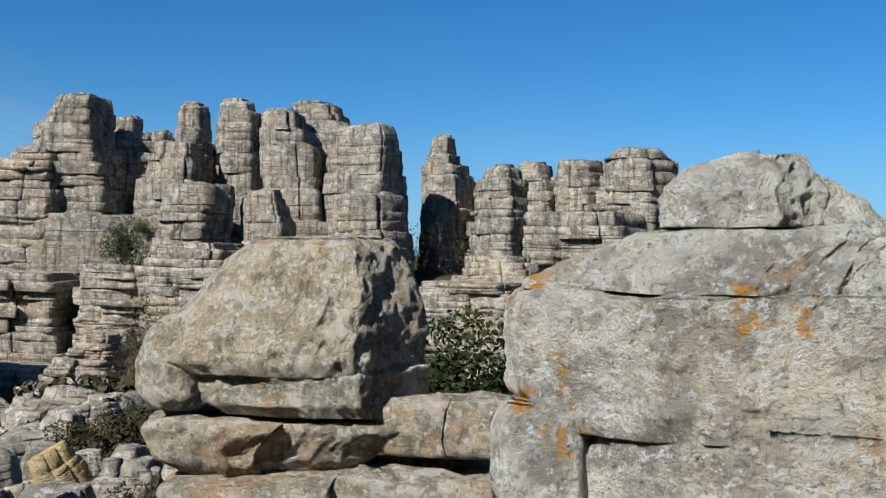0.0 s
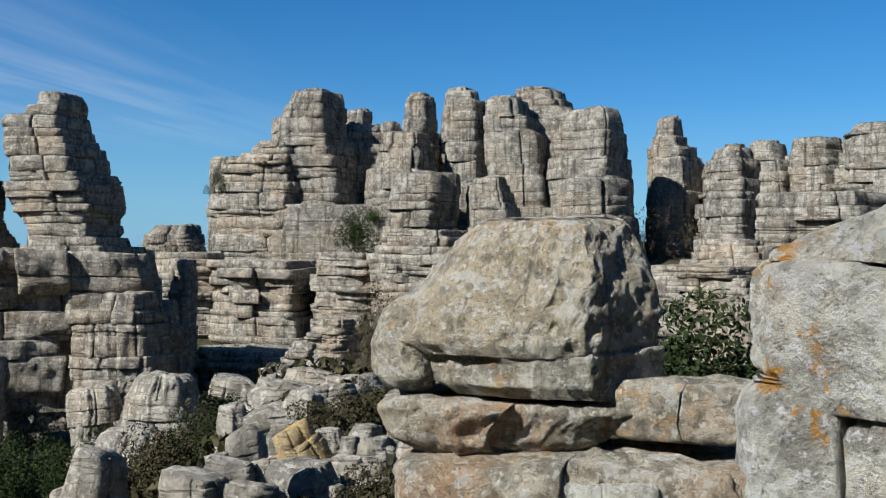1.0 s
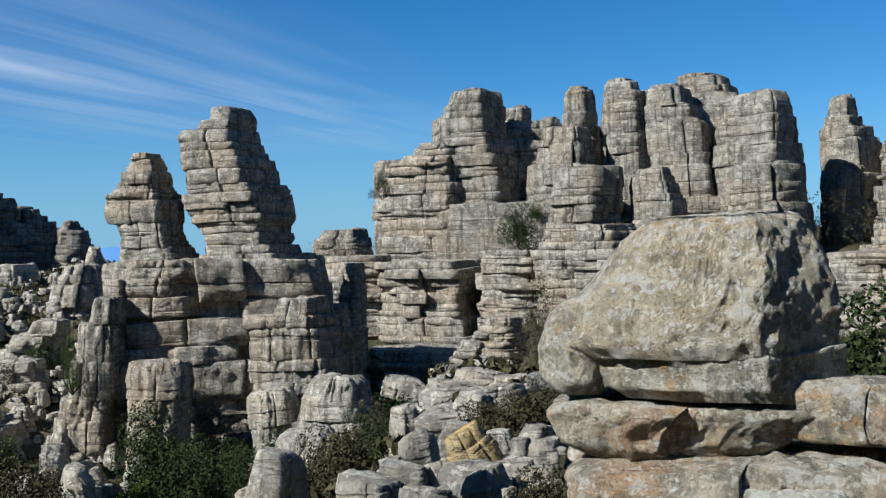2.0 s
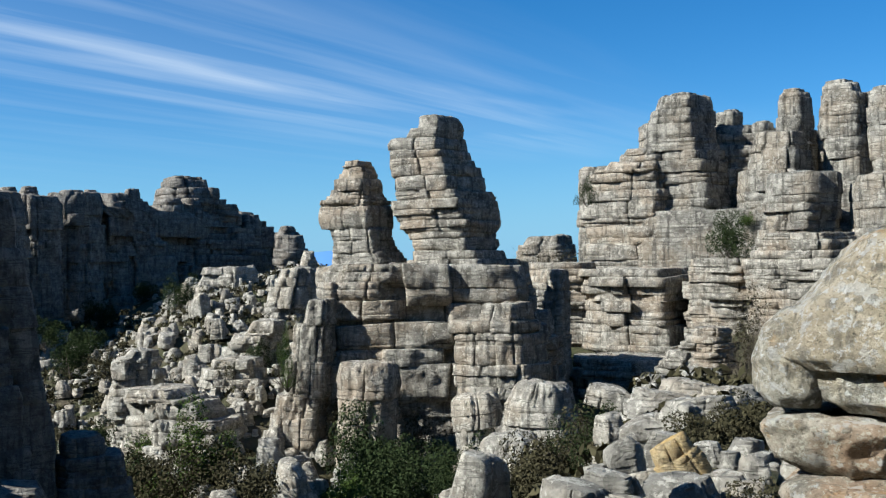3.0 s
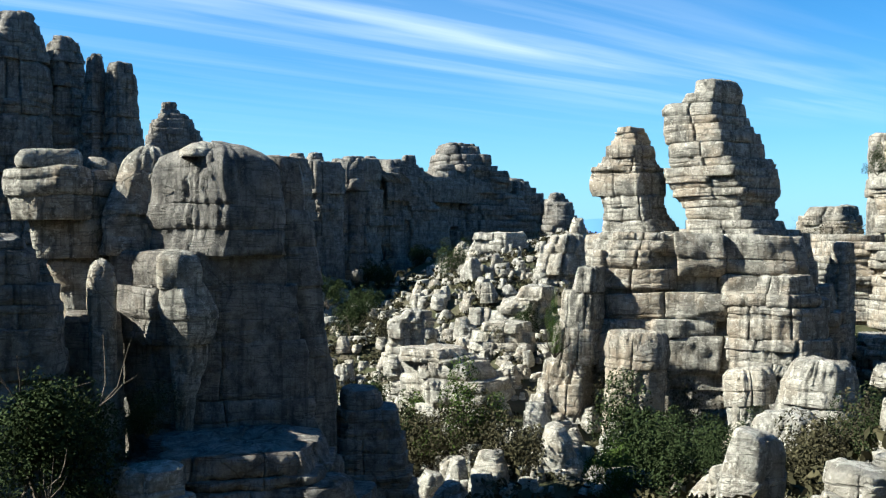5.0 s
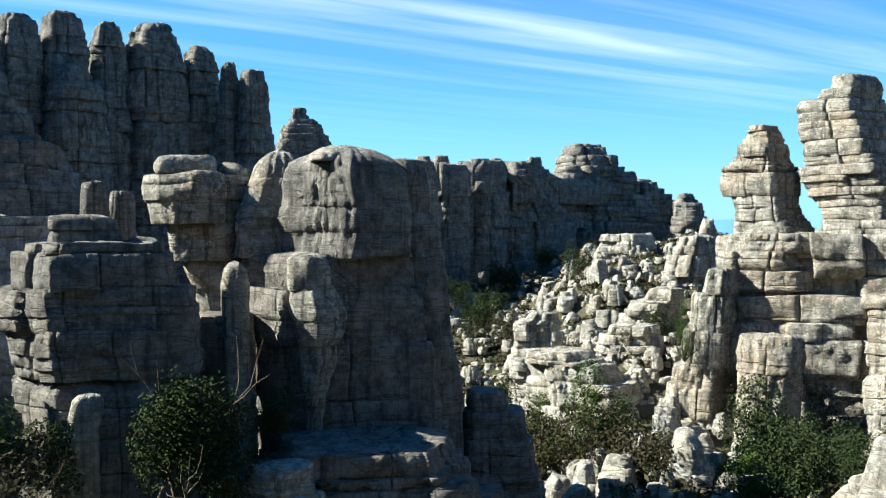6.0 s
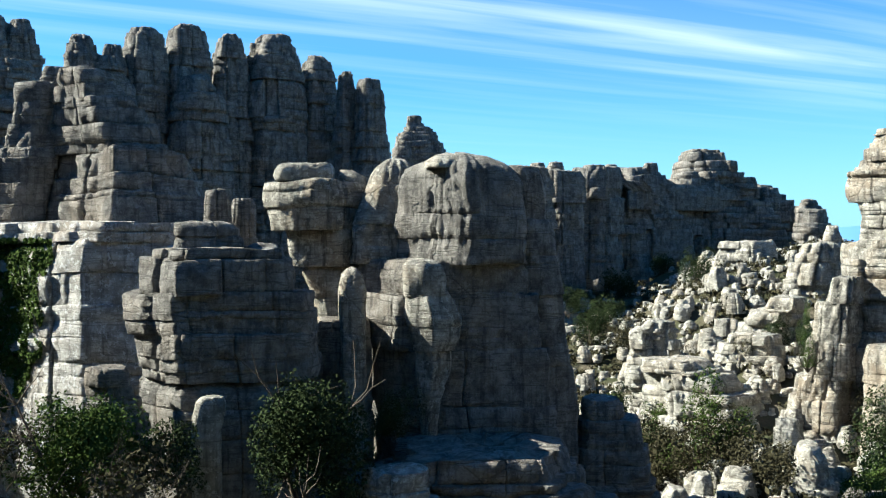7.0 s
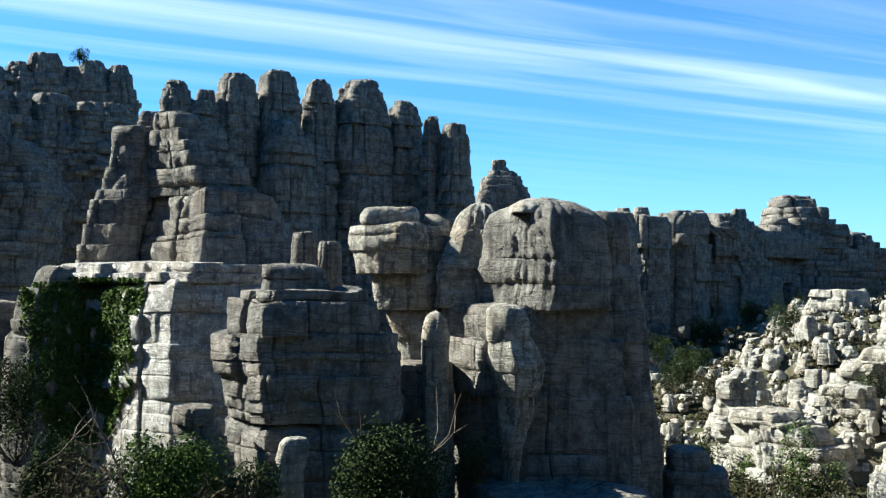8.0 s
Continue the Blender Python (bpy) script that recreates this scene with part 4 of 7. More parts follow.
rock("rock_terrace", "low thin-bedded limestone terrace below a plinth", (-24.95, 64.28), -2.8, [(-4.5, 2.5, -1.54), (-5.42, 5.1, 0.72), (-7.57, 5.72, 0.81), (-8.73, 5.72, 0.81)], res=0.152, mat=MID_ROCK, seed=52, beds=(0.4, 1.0), layer=0.6)

# the twin towers
rock("rock_tower", "small pagoda-like limestone tower of thin stacked beds", (-34.84, 48.82), 11.5, [(7.23, 0.52, -0.14), (6.54, 0.89, -0.07), (5.66, 1.19, -0.12), (5.28, 1.35, -0.09), (4.72, 1.85, -0.3), (3.65, 1.85, -0.16), (3.28, 1.44, 0.15), (2.46, 1.6, 0.25), (1.65, 1.88, 0.49), (1.0, 1.88, 0.49)], res=0.132, mat=MID_ROCK, seed=54, beds=(0.35, 0.9), layer=0.41, uneven=0.02, squat=1.0, cuts=[6.9, 6.25, 5.6, 4.75, 3.55, 2.9, 2.2, 1.6], edge=0.22, under=1.4, planes=[(radians(-88), 0.92), (radians(-18), 0.76)])
rock("rock_tower", "tall leaning limestone tower with orange lichen on its crown", (-31.02, 51.30), 7.2, [(9.68, 0.67, -0.53), (9.14, 1.13, -0.03), (8.5, 1.89, -0.72), (8.06, 2.2, -0.93), (6.97, 2.48, -0.59), (5.88, 2.67, -0.14), (4.47, 3.04, 0.36), (3.38, 2.84, 0.58), (2.92, 2.37, 0.75), (1.52, 2.92, 1.25), (1.0, 2.92, 1.25)], res=0.132, mat=MID_ROCK, seed=55, beds=(0.5, 1.6), cuts=None, uneven=0.04, layer=0.6, squat=1.0, edge=0.1, under=1.1, blocks=6, broken=1.2, planes=[(radians(-88), 0.88), (radians(-12), 0.6), (radians(-155), 0.86)])
rock("rock_outcrop", "massive bedded limestone plinth under the small tower", (-33.90, 48.18), 11.1, [(1.53, 2.09, 0.65), (0.66, 2.85, 0.12), (-0.26, 3.12, -0.08), (-2.17, 3.31, -0.22), (-4.01, 3.51, -0.17), (-6.47, 3.69, -0.31), (-10.18, 3.69, -0.31)], res=0.104, mat=MID_ROCK, seed=56, beds=(0.6, 2.0), flute_from=0.3, uneven=0.06, flute=0.8, layer=0.8, rough=1.2)
rock("rock_outcrop", "fluted upright limestone buttress", (-31.25, 44.01), 11.4, [(-3.31, 1.13, 0.39), (-4.1, 1.59, 0.23), (-6.92, 1.39, 0.12), (-8.62, 1.32, -0.27), (-10.61, 1.32, -0.27)], res=0.095, mat=MID_ROCK, seed=57, beds=(1.5, 5.0), blocks=3, under=0.4, planes=False, square=2.8, edge=0.25, flute=0.9, layer=1.6, broken=0.6, rough=1.3)
rock("rock_outcrop", "stepped limestone flank with ferns in its cracks", (-35.35, 44.67), 14.4, [(-0.26, 0.67, 1.03), (-2.04, 1.09, 0.41), (-4.43, 1.39, 0.08), (-6.81, 1.72, -0.6), (-9.19, 1.87, -0.93), (-10.39, 1.87, -0.93)], res=0.100, mat=MID_ROCK, seed=58, beds=(1.0, 4.0), layer=1.2, flute=0.8, broken=0.8)
rock("rock_outcrop", "fluted limestone cap over thin red-grey beds", (-29.46, 52.21), 5.4, [(1.33, 2.53, -0.14), (0.59, 2.97, 0.1), (-0.43, 3.03, 0.23), (-1.58, 2.22, -0.14), (-3.44, 2.15, -0.05), (-10.12, 2.15, -0.05)], res=0.105, mat=MID_ROCK, seed=59, beds=(0.6, 1.8), flute_from=-0.6, uneven=0.06, flute=0.8, layer=0.8, rough=1.2)
rock("rock_outcrop", "jointed bedded limestone block", (-26.37, 49.36), 4.1, [(-0.54, 0.71, 0.65), (-1.64, 2.36, -0.36), (-3.65, 2.63, -0.04), (-4.8, 2.65, 0.05), (-5.97, 2.35, -0.29), (-10.26, 2.35, -0.29)], res=0.098, mat=MID_ROCK, seed=60, beds=(0.5, 1.6), flute=0.35, blocks=8, layer=0.9, uneven=0.06)
rock("rock_outcrop", "tilted deeply fluted limestone rib", (-24.70, 43.46), 5.6, [(-4.45, 1.15, -0.13), (-5.69, 1.3, 0.18), (-7.25, 0.7, -0.05), (-10.3, 0.7, -0.05)], res=0.088, mat=PALE_ROCK, seed=61, beds=(1.0, 3.0), dip=0.15, planes=False, square=2.8, edge=0.25, flute=0.9, layer=1.6, broken=0.6, rough=1.3)
rock("rock_outcrop", "fluted pale limestone mound", (-21.47, 44.04), 2.0, [(-3.83, 0.77, 0.26), (-4.72, 1.47, -0.13), (-6.09, 1.73, -0.13), (-10.2, 1.73, -0.13)], res=0.086, mat=PALE_ROCK, seed=62, beds=(1, 2.5), planes=False, square=2.8, edge=0.25, flute=0.9, layer=1.6, broken=0.6, rough=1.3)
rock("rock_outcrop", "fluted pale limestone mound", (-20.41, 38.97), 3.6, [(-5.34, 0.72, 0.21), (-6.36, 1.45, -0.04), (-7.95, 1.7, -0.17), (-9.29, 1.7, -0.17)], res=0.077, mat=PALE_ROCK, seed=63, beds=(1, 2.5), planes=False, square=2.8, edge=0.25, flute=0.9, layer=1.6, broken=0.6, rough=1.3)
rock("rock_outcrop", "shaded rock mass joining the twin towers", (-32.72, 52.30), 32.0, [(1.45, 5.91, 0.17), (-0.41, 6.77, -0.0), (-4.25, 7.29, -0.17), (-10.41, 7.29, -0.17)], res=0.136, mat=MID_ROCK, seed=64, beds=(0.8, 2.4), layer=1.1, blocks=12)
rock("rock_outcrop", "shaded rock mass behind jointed blocks", (-27.15, 53.49), 26.9, [(-0.33, 0.82, -0.4), (-2.17, 1.8, 0.2), (-5.85, 2.13, 0.2), (-10.33, 2.13, 0.2)], res=0.132, mat=MID_ROCK, seed=65, beds=(0.6, 1.6), layer=1.1, blocks=12)
rock("rock_outcrop", "low bedded limestone shelf on the saddle", (-33.54, 72.59), 24.8, [(1.47, 2.59, -0.12), (0.26, 3.23, 0.07), (-2.59, 3.66, 0.06), (-6.6, 3.66, 0.06)], res=0.176, mat=MID_ROCK, seed=66, beds=(0.4, 1.0), layer=0.54)

# rubble slope knolls
rock("rock_outcrop", "jagged limestone knoll on the rubble slope", (-61.86, 68.03), 18.3, [(1.37, 1.92, -0.04), (0.5, 2.4, -0.04), (-1.42, 2.52, 0.09), (-2.4, 2.52, 0.09)], res=0.162, mat=PALE_ROCK, seed=68, beds=(0.5, 1.5), flute=0.7, blocks=10, squat=0.9, broken=0.9, layer=0.8, uneven=0.12, rough=1.8, edge=0.15)
rock("rock_outcrop", "jagged limestone knoll on the rubble slope", (-51.62, 63.67), 15.0, [(1.26, 0.97, 0.39), (-0.24, 1.72, 0.04), (-2.38, 2.15, -0.43), (-5.74, 2.15, -0.43)], res=0.144, mat=PALE_ROCK, seed=69, beds=(0.5, 1.5), flute=0.7, blocks=10, squat=0.9, broken=0.9, layer=0.8, uneven=0.12, rough=1.8, edge=0.15)
rock("rock_outcrop", "jagged limestone knoll on the rubble slope", (-45.84, 52.84), 16.9, [(-1.97, 1.01, 0.9), (-3.24, 1.92, -0.1), (-5.8, 2.37, -0.8), (-6.19, 2.37, -0.8)], res=0.123, mat=PALE_ROCK, seed=70, beds=(0.5, 1.2), flute=0.7, blocks=10, squat=0.9, broken=0.9, layer=0.8, uneven=0.12, rough=1.8, edge=0.15)
rock("rock_outcrop", "jagged limestone knoll on the rubble slope", (-42.94, 47.39), 18.2, [(-3.82, 1.34, 0.24), (-5.16, 2.0, 0.24), (-7.15, 2.66, -0.48), (-8.9, 2.66, -0.48)], res=0.112, mat=PALE_ROCK, seed=71, beds=(0.5, 1.2), flute=0.7, blocks=10, squat=0.9, broken=0.9, layer=0.8, uneven=0.12, rough=1.8, edge=0.15)
rock("rock_outcrop", "jagged limestone knoll on the rubble slope", (-42.50, 42.23), 21.2, [(-4.99, 1.23, -1.08), (-6.25, 2.94, 0.45), (-9.06, 3.41, 0.63), (-11.27, 3.41, 0.63)], res=0.105, mat=PALE_ROCK, seed=72, beds=(0.5, 1.5), flute=0.7, blocks=10, squat=0.9, broken=0.9, layer=0.8, uneven=0.12, rough=1.8, edge=0.15)
rock("rock_outcrop", "jagged limestone knoll on the rubble slope", (-48.25, 44.97), 23.0, [(-3.26, 0.68, 0.37), (-3.93, 1.52, -0.18), (-5.98, 1.86, -0.18), (-9, 1.86, -0.18)], res=0.116, mat=PALE_ROCK, seed=73, beds=(0.4, 1.2), flute=0.7, blocks=10, squat=0.9, broken=0.9, layer=0.8, uneven=0.12, rough=1.8, edge=0.15)
rock("rock_outcrop", "jagged limestone knoll on the rubble slope", (-34.72, 38.68), 17.9, [(-7.96, 0.41, 0.4), (-9.04, 0.81, -0.05), (-10.78, 0.81, -0.05)], res=0.091, mat=PALE_ROCK, seed=74, beds=(0.4, 1.2), flute=0.7, blocks=10, squat=0.9, broken=0.9, layer=0.8, uneven=0.12, rough=1.8, edge=0.15)

# shadowed far cliff, in the grey stone darkened to hold its shade
rock("rock_column", "shadowed limestone column of the distant dark cliff", (-80.74, 59.02), 83.8, [(8.12, 1.77, -0.11), (7.24, 2.66, 0.03), (-6.17, 3.3, 0.08), (-7.46, 3.3, 0.08)], res=0.176, mat=SHADE_GREY_ROCK, seed=76, beds=(1.0, 3.6), layer=1.2, under=0.35, flute=1.6, squat=0.85, uneven=0.06)
rock("rock_column", "shadowed limestone column of the distant dark cliff", (-83.36, 65.51), 81.8, [(8.14, 1.49, -0.18), (7.32, 2.44, -0.02), (-6.34, 2.44, -0.02)], res=0.186, mat=SHADE_GREY_ROCK, seed=77, beds=(1.0, 3.6), layer=1.2, under=0.35, flute=1.6, squat=0.85, uneven=0.06)
rock("rock_column", "shadowed limestone column of the distant dark cliff", (-85.69, 72.15), 79.9, [(8.87, 1.44, -0.05), (8.23, 2.68, -0.15), (-5.61, 2.68, -0.15)], res=0.197, mat=SHADE_GREY_ROCK, seed=78, beds=(1.0, 3.6), layer=1.2, under=0.35, flute=1.6, squat=0.85, uneven=0.06)
rock("rock_column", "shadowed limestone column of the distant dark cliff", (-87.36, 79.28), 77.8, [(9.02, 1.68, -1.05), (7.97, 2.99, -0.81), (2.12, 4.74, 0.69), (-4.76, 4.74, 0.69)], res=0.207, mat=SHADE_GREY_ROCK, seed=79, beds=(1.0, 3.6), layer=1.2, under=0.35, flute=1.6, squat=0.85, uneven=0.06)
rock("rock_outcrop", "craggy limestone knob crowning the distant cliff", (-87.74, 90.35), 74.2, [(11.47, 1.14, -1.58), (10.35, 2.68, -1.09), (8.7, 3.66, -0.72), (6.73, 4.97, 0.03), (3.44, 7.02, 1.41), (-2.48, 8.49, 1.95), (-3.52, 8.49, 1.95)], res=0.277, mat=SHADE_GREY_ROCK, seed=80, beds=(0.6, 1.6), blocks=9, uneven=0.11, layer=0.86)
rock("rock_outcrop", "craggy shoulder of the distant cliff", (-89.08, 100.06), 71.7, [(7.87, 1.39, -1.34), (6.68, 3.3, -0.35), (4.93, 4.16, -0.15), (2.13, 5.72, 0.83), (-2.76, 6.93, 1.01), (-3.57, 6.93, 1.01)], res=0.294, mat=SHADE_GREY_ROCK, seed=81, beds=(0.6, 1.6), blocks=9, uneven=0.12, layer=0.91)
rock("rock_outcrop", "small crag at the end of the distant cliff", (-77.19, 94.54), 39.2, [(4.73, 1.2, -0.09), (3.65, 1.76, 0.1), (1.43, 2.0, -0.01), (-3.62, 2.0, -0.01)], res=0.268, mat=SHADE_GREY_ROCK, seed=82, beds=(0.6, 1.6), layer=0.83)
rock("rock_wall", "long shadowed wall of the distant dark cliff", (-89.78, 78.42), 80.9, [(8.37, 10.26, -4.74), (6.49, 15.8, 0.05), (-4.73, 15.8, 0.05)], res=0.211, mat=SHADE_GREY_ROCK, seed=83, beds=(0.8, 3.0), depth=0.3, flute=1.8, layer=1.6, broken=0.7, blocks=14, uneven=0.2, rough=1.6)
rock("crest_rock", "small weathered rock on the crest of a dark cliff", (-83.09, 58.12), 75.0, [(8.5, 0.34, 0.01), (8.19, 0.57, 0.0), (7.46, 0.68, -0.0), (6.63, 0.68, -0.01)], res=0.212, mat=SHADE_GREY_ROCK, seed=84, beds=(0.7, 1.4), layer=0.5, square=3.0, planes=False, edge=0.2, rough=2.0, uneven=0.12, blocks=5)
rock("crest_rock", "small weathered rock on the crest of a dark cliff", (-84.23, 63.22), 73.1, [(8.89, 0.46, 0.01), (8.37, 0.76, 0.0), (7.61, 0.91, -0.0), (6.74, 0.91, -0.01)], res=0.220, mat=SHADE_GREY_ROCK, seed=86, beds=(0.7, 1.4), layer=0.5, square=3.0, planes=False, edge=0.2, rough=2.0, uneven=0.12, blocks=5)
rock("crest_rock", "small weathered rock on the crest of a dark cliff", (-84.69, 65.83), 72.1, [(9.09, 0.52, 0.01), (8.45, 0.86, 0.0), (7.68, 1.04, -0.0), (6.79, 1.04, -0.01)], res=0.224, mat=SHADE_GREY_ROCK, seed=87, beds=(0.7, 1.4), layer=0.5, square=3.0, planes=False, edge=0.2, rough=2.0, uneven=0.12, blocks=5)
rock("crest_rock", "small weathered rock on the crest of a dark cliff", (-85.41, 71.17), 70.2, [(9.03, 0.65, 0.01), (8.62, 1.08, 0.0), (7.81, 1.29, -0.0), (6.88, 1.29, -0.01)], res=0.232, mat=SHADE_GREY_ROCK, seed=89, beds=(0.7, 1.4), layer=0.5, square=3.0, planes=False, edge=0.2, rough=2.0, uneven=0.12, blocks=5)
rock("crest_rock", "small weathered rock on the crest of a dark cliff", (-85.67, 73.90), 69.2, [(9.22, 0.41, 0.01), (8.69, 0.68, 0.0), (7.87, 0.82, -0.0), (6.93, 0.82, -0.01)], res=0.236, mat=SHADE_GREY_ROCK, seed=90, beds=(0.7, 1.4), layer=0.5, square=3.0, planes=False, edge=0.2, rough=2.0, uneven=0.12, blocks=5)
rock("crest_rock", "small weathered rock on the crest of a dark cliff", (-85.95, 79.45), 67.3, [(9.6, 0.54, 0.01), (8.83, 0.89, 0.0), (7.98, 1.07, -0.0), (7.0, 1.07, -0.01)], res=0.245, mat=SHADE_GREY_ROCK, seed=92, beds=(0.7, 1.4), layer=0.5, square=3.0, planes=False, edge=0.2, rough=2.0, uneven=0.12, blocks=5)
rock("crest_rock", "small weathered rock on the crest of a dark cliff", (-85.44, 84.60), 65.3, [(8.83, 0.67, 0.0), (8.31, 1.11, 0.0), (7.43, 1.33, -0.0), (6.43, 1.33, -0.01)], res=0.251, mat=SHADE_GREY_ROCK, seed=94, beds=(0.7, 1.4), layer=0.5, square=3.0, planes=False, edge=0.2, rough=2.0, uneven=0.12, blocks=5)
rock("crest_rock", "small weathered rock on the crest of a dark cliff", (-85.08, 87.20), 64.3, [(8.93, 0.73, 0.01), (8.28, 1.22, 0.0), (7.39, 1.47, -0.0), (6.38, 1.47, -0.01)], res=0.255, mat=SHADE_GREY_ROCK, seed=95, beds=(0.7, 1.4), layer=0.5, square=3.0, planes=False, edge=0.2, rough=2.0, uneven=0.12, blocks=5)
rock("crest_rock", "small weathered rock on the crest of a dark cliff", (-84.18, 92.43), 62.3, [(8.43, 0.53, 0.0), (8.04, 0.89, 0.0), (7.13, 1.07, -0.0), (6.08, 1.07, -0.0)], res=0.261, mat=SHADE_GREY_ROCK, seed=97, beds=(0.7, 1.4), layer=0.5, square=3.0, planes=False, edge=0.2, rough=2.0, uneven=0.12, blocks=5)
rock("crest_rock", "small weathered rock on the crest of a dark cliff", (-83.63, 95.06), 61.3, [(7.31, 0.6, 0.0), (6.8, 1.0, 0.0), (5.88, 1.2, -0.0), (4.82, 1.2, -0.0)], res=0.265, mat=SHADE_GREY_ROCK, seed=98, beds=(0.7, 1.4), layer=0.5, square=3.0, planes=False, edge=0.2, rough=2.0, uneven=0.12, blocks=5)
rock("crest_rock", "small weathered rock on the crest of a dark cliff", (-82.35, 100.33), 59.4, [(6.05, 0.73, 0.0), (5.28, 1.22, 0.0), (4.34, 1.47, -0.0), (3.26, 1.47, -0.0)], res=0.271, mat=SHADE_GREY_ROCK, seed=100, beds=(0.7, 1.4), layer=0.5, square=3.0, planes=False, edge=0.2, rough=2.0, uneven=0.12, blocks=5)

# palisade in shade, its darkness partly put into the grey stone
rock("rock_wall", "shadowed rock wall behind serrated pinnacles", (-97.39, 35.18), 70.1, [(17.96, 8.75, 0.44), (16.55, 11.33, -0.27), (0.15, 12.71, -0.17), (-4, 12.71, -0.17)], res=0.183, mat=SHADE_GREY_ROCK, seed=102, beds=(1.5, 4.0), layer=1.3, flute=1.8, depth=0.12, blocks=14, uneven=0.14)
rock("rock_wall", "shadowed rock wall behind serrated pinnacles", (-94.72, 47.47), 63.4, [(15.58, 3.78, -0.33), (13.07, 4.69, -0.01), (0.32, 5.42, 0.34), (-4, 5.42, 0.34)], res=0.186, mat=SHADE_GREY_ROCK, seed=103, beds=(1.5, 4.0), layer=1.3, flute=1.8, depth=0.2, blocks=14, uneven=0.14)
rock("rock_pinnacle", "tall shadowed limestone pinnacle of a serrated rock wall", (-90.85, 21.84), 106.5, [(18.09, 0.61, -0.16), (17.51, 1.06, -0.14), (16.25, 1.49, -0.1), (9.7, 1.9, 0.07), (0.16, 2.17, 0.33), (-4, 2.17, 0.33)], res=0.164, mat=SHADE_GREY_ROCK, seed=104, beds=(1.0, 3.6), uneven=0.05, broken=0.8, under=0.35, flute=1.6, squat=0.85, square=2.8, planes=False, edge=0.25, layer=0.8)
rock("rock_pinnacle", "tall shadowed limestone pinnacle of a serrated rock wall", (-91.76, 24.61), 105.0, [(17.68, 0.45, -0.14), (17.25, 0.79, -0.12), (16.31, 1.18, -0.1), (11.43, 1.6, 0.03), (0.17, 1.88, 0.32), (-4, 1.88, 0.32)], res=0.167, mat=SHADE_GREY_ROCK, seed=105, beds=(1.0, 3.6), uneven=0.05, broken=0.8, under=0.35, flute=1.6, squat=0.85, square=2.8, planes=False, edge=0.25, layer=0.8)
rock("rock_pinnacle", "tall shadowed limestone pinnacle of a serrated rock wall", (-92.05, 27.36), 103.4, [(19.48, 0.78, -0.17), (18.74, 1.36, -0.15), (17.15, 1.86, -0.11), (8.85, 2.29, 0.1), (0.19, 2.57, 0.32), (-4, 2.57, 0.32)], res=0.169, mat=SHADE_GREY_ROCK, seed=106, beds=(1.0, 3.6), uneven=0.05, broken=0.8, under=0.35, flute=1.6, squat=0.85, square=2.8, planes=False, edge=0.25, layer=0.8)
rock("rock_pinnacle", "tall shadowed limestone pinnacle of a serrated rock wall", (-92.61, 31.34), 101.3, [(20.14, 0.96, -0.18), (19.24, 1.67, -0.16), (17.28, 2.24, -0.11), (7.13, 2.68, 0.14), (0.21, 2.98, 0.31), (-4, 2.98, 0.31)], res=0.172, mat=SHADE_GREY_ROCK, seed=107, beds=(1.0, 3.6), uneven=0.05, broken=0.8, under=0.35, flute=1.6, squat=0.85, square=2.8, planes=False, edge=0.25, layer=0.8)
rock("rock_pinnacle", "tall shadowed limestone pinnacle of a serrated rock wall", (-93.44, 35.52), 99.2, [(20.03, 0.69, -0.15), (19.38, 1.21, -0.13), (17.97, 1.7, -0.1), (10.67, 2.16, 0.07), (0.23, 2.46, 0.31), (-4, 2.46, 0.31)], res=0.176, mat=SHADE_GREY_ROCK, seed=108, beds=(1.0, 3.6), uneven=0.05, broken=0.8, under=0.35, flute=1.6, squat=0.85, square=2.8, planes=False, edge=0.25, layer=0.8)
rock("rock_pinnacle", "tall shadowed limestone pinnacle of a serrated rock wall", (-93.24, 39.82), 96.9, [(20.28, 1.24, -0.18), (19.12, 2.17, -0.16), (16.62, 2.84, -0.1), (3.62, 3.3, 0.18), (0.28, 3.61, 0.26), (-4, 3.61, 0.26)], res=0.178, mat=SHADE_GREY_ROCK, seed=109, beds=(1.0, 3.6), uneven=0.05, broken=0.8, under=0.35, flute=1.6, squat=0.85, square=2.8, planes=False, edge=0.25, layer=0.8)
rock("rock_pinnacle", "tall shadowed limestone pinnacle of a serrated rock wall", (-93.89, 44.39), 94.7, [(18.81, 0.73, -0.13), (18.13, 1.27, -0.11), (16.66, 1.78, -0.08), (9.03, 2.27, 0.07), (0.3, 2.58, 0.25), (-4, 2.58, 0.25)], res=0.182, mat=SHADE_GREY_ROCK, seed=110, beds=(1.0, 3.6), uneven=0.05, broken=0.8, under=0.35, flute=1.6, squat=0.85, square=2.8, planes=False, edge=0.25, layer=0.8)
rock("rock_pinnacle", "tall shadowed limestone pinnacle of a serrated rock wall", (-90.13, 45.64), 93.1, [(16.96, 0.53, -0.13), (16.16, 0.87, -0.33), (12.02, 1.32, -0.03), (0.39, 2.1, 0.5), (-4, 2.1, 0.5)], res=0.177, mat=SHADE_GREY_ROCK, seed=111, beds=(1.0, 3.6), uneven=0.05, broken=0.8, under=0.35, flute=1.6, squat=0.85, square=2.8, planes=False, edge=0.25, layer=0.8)
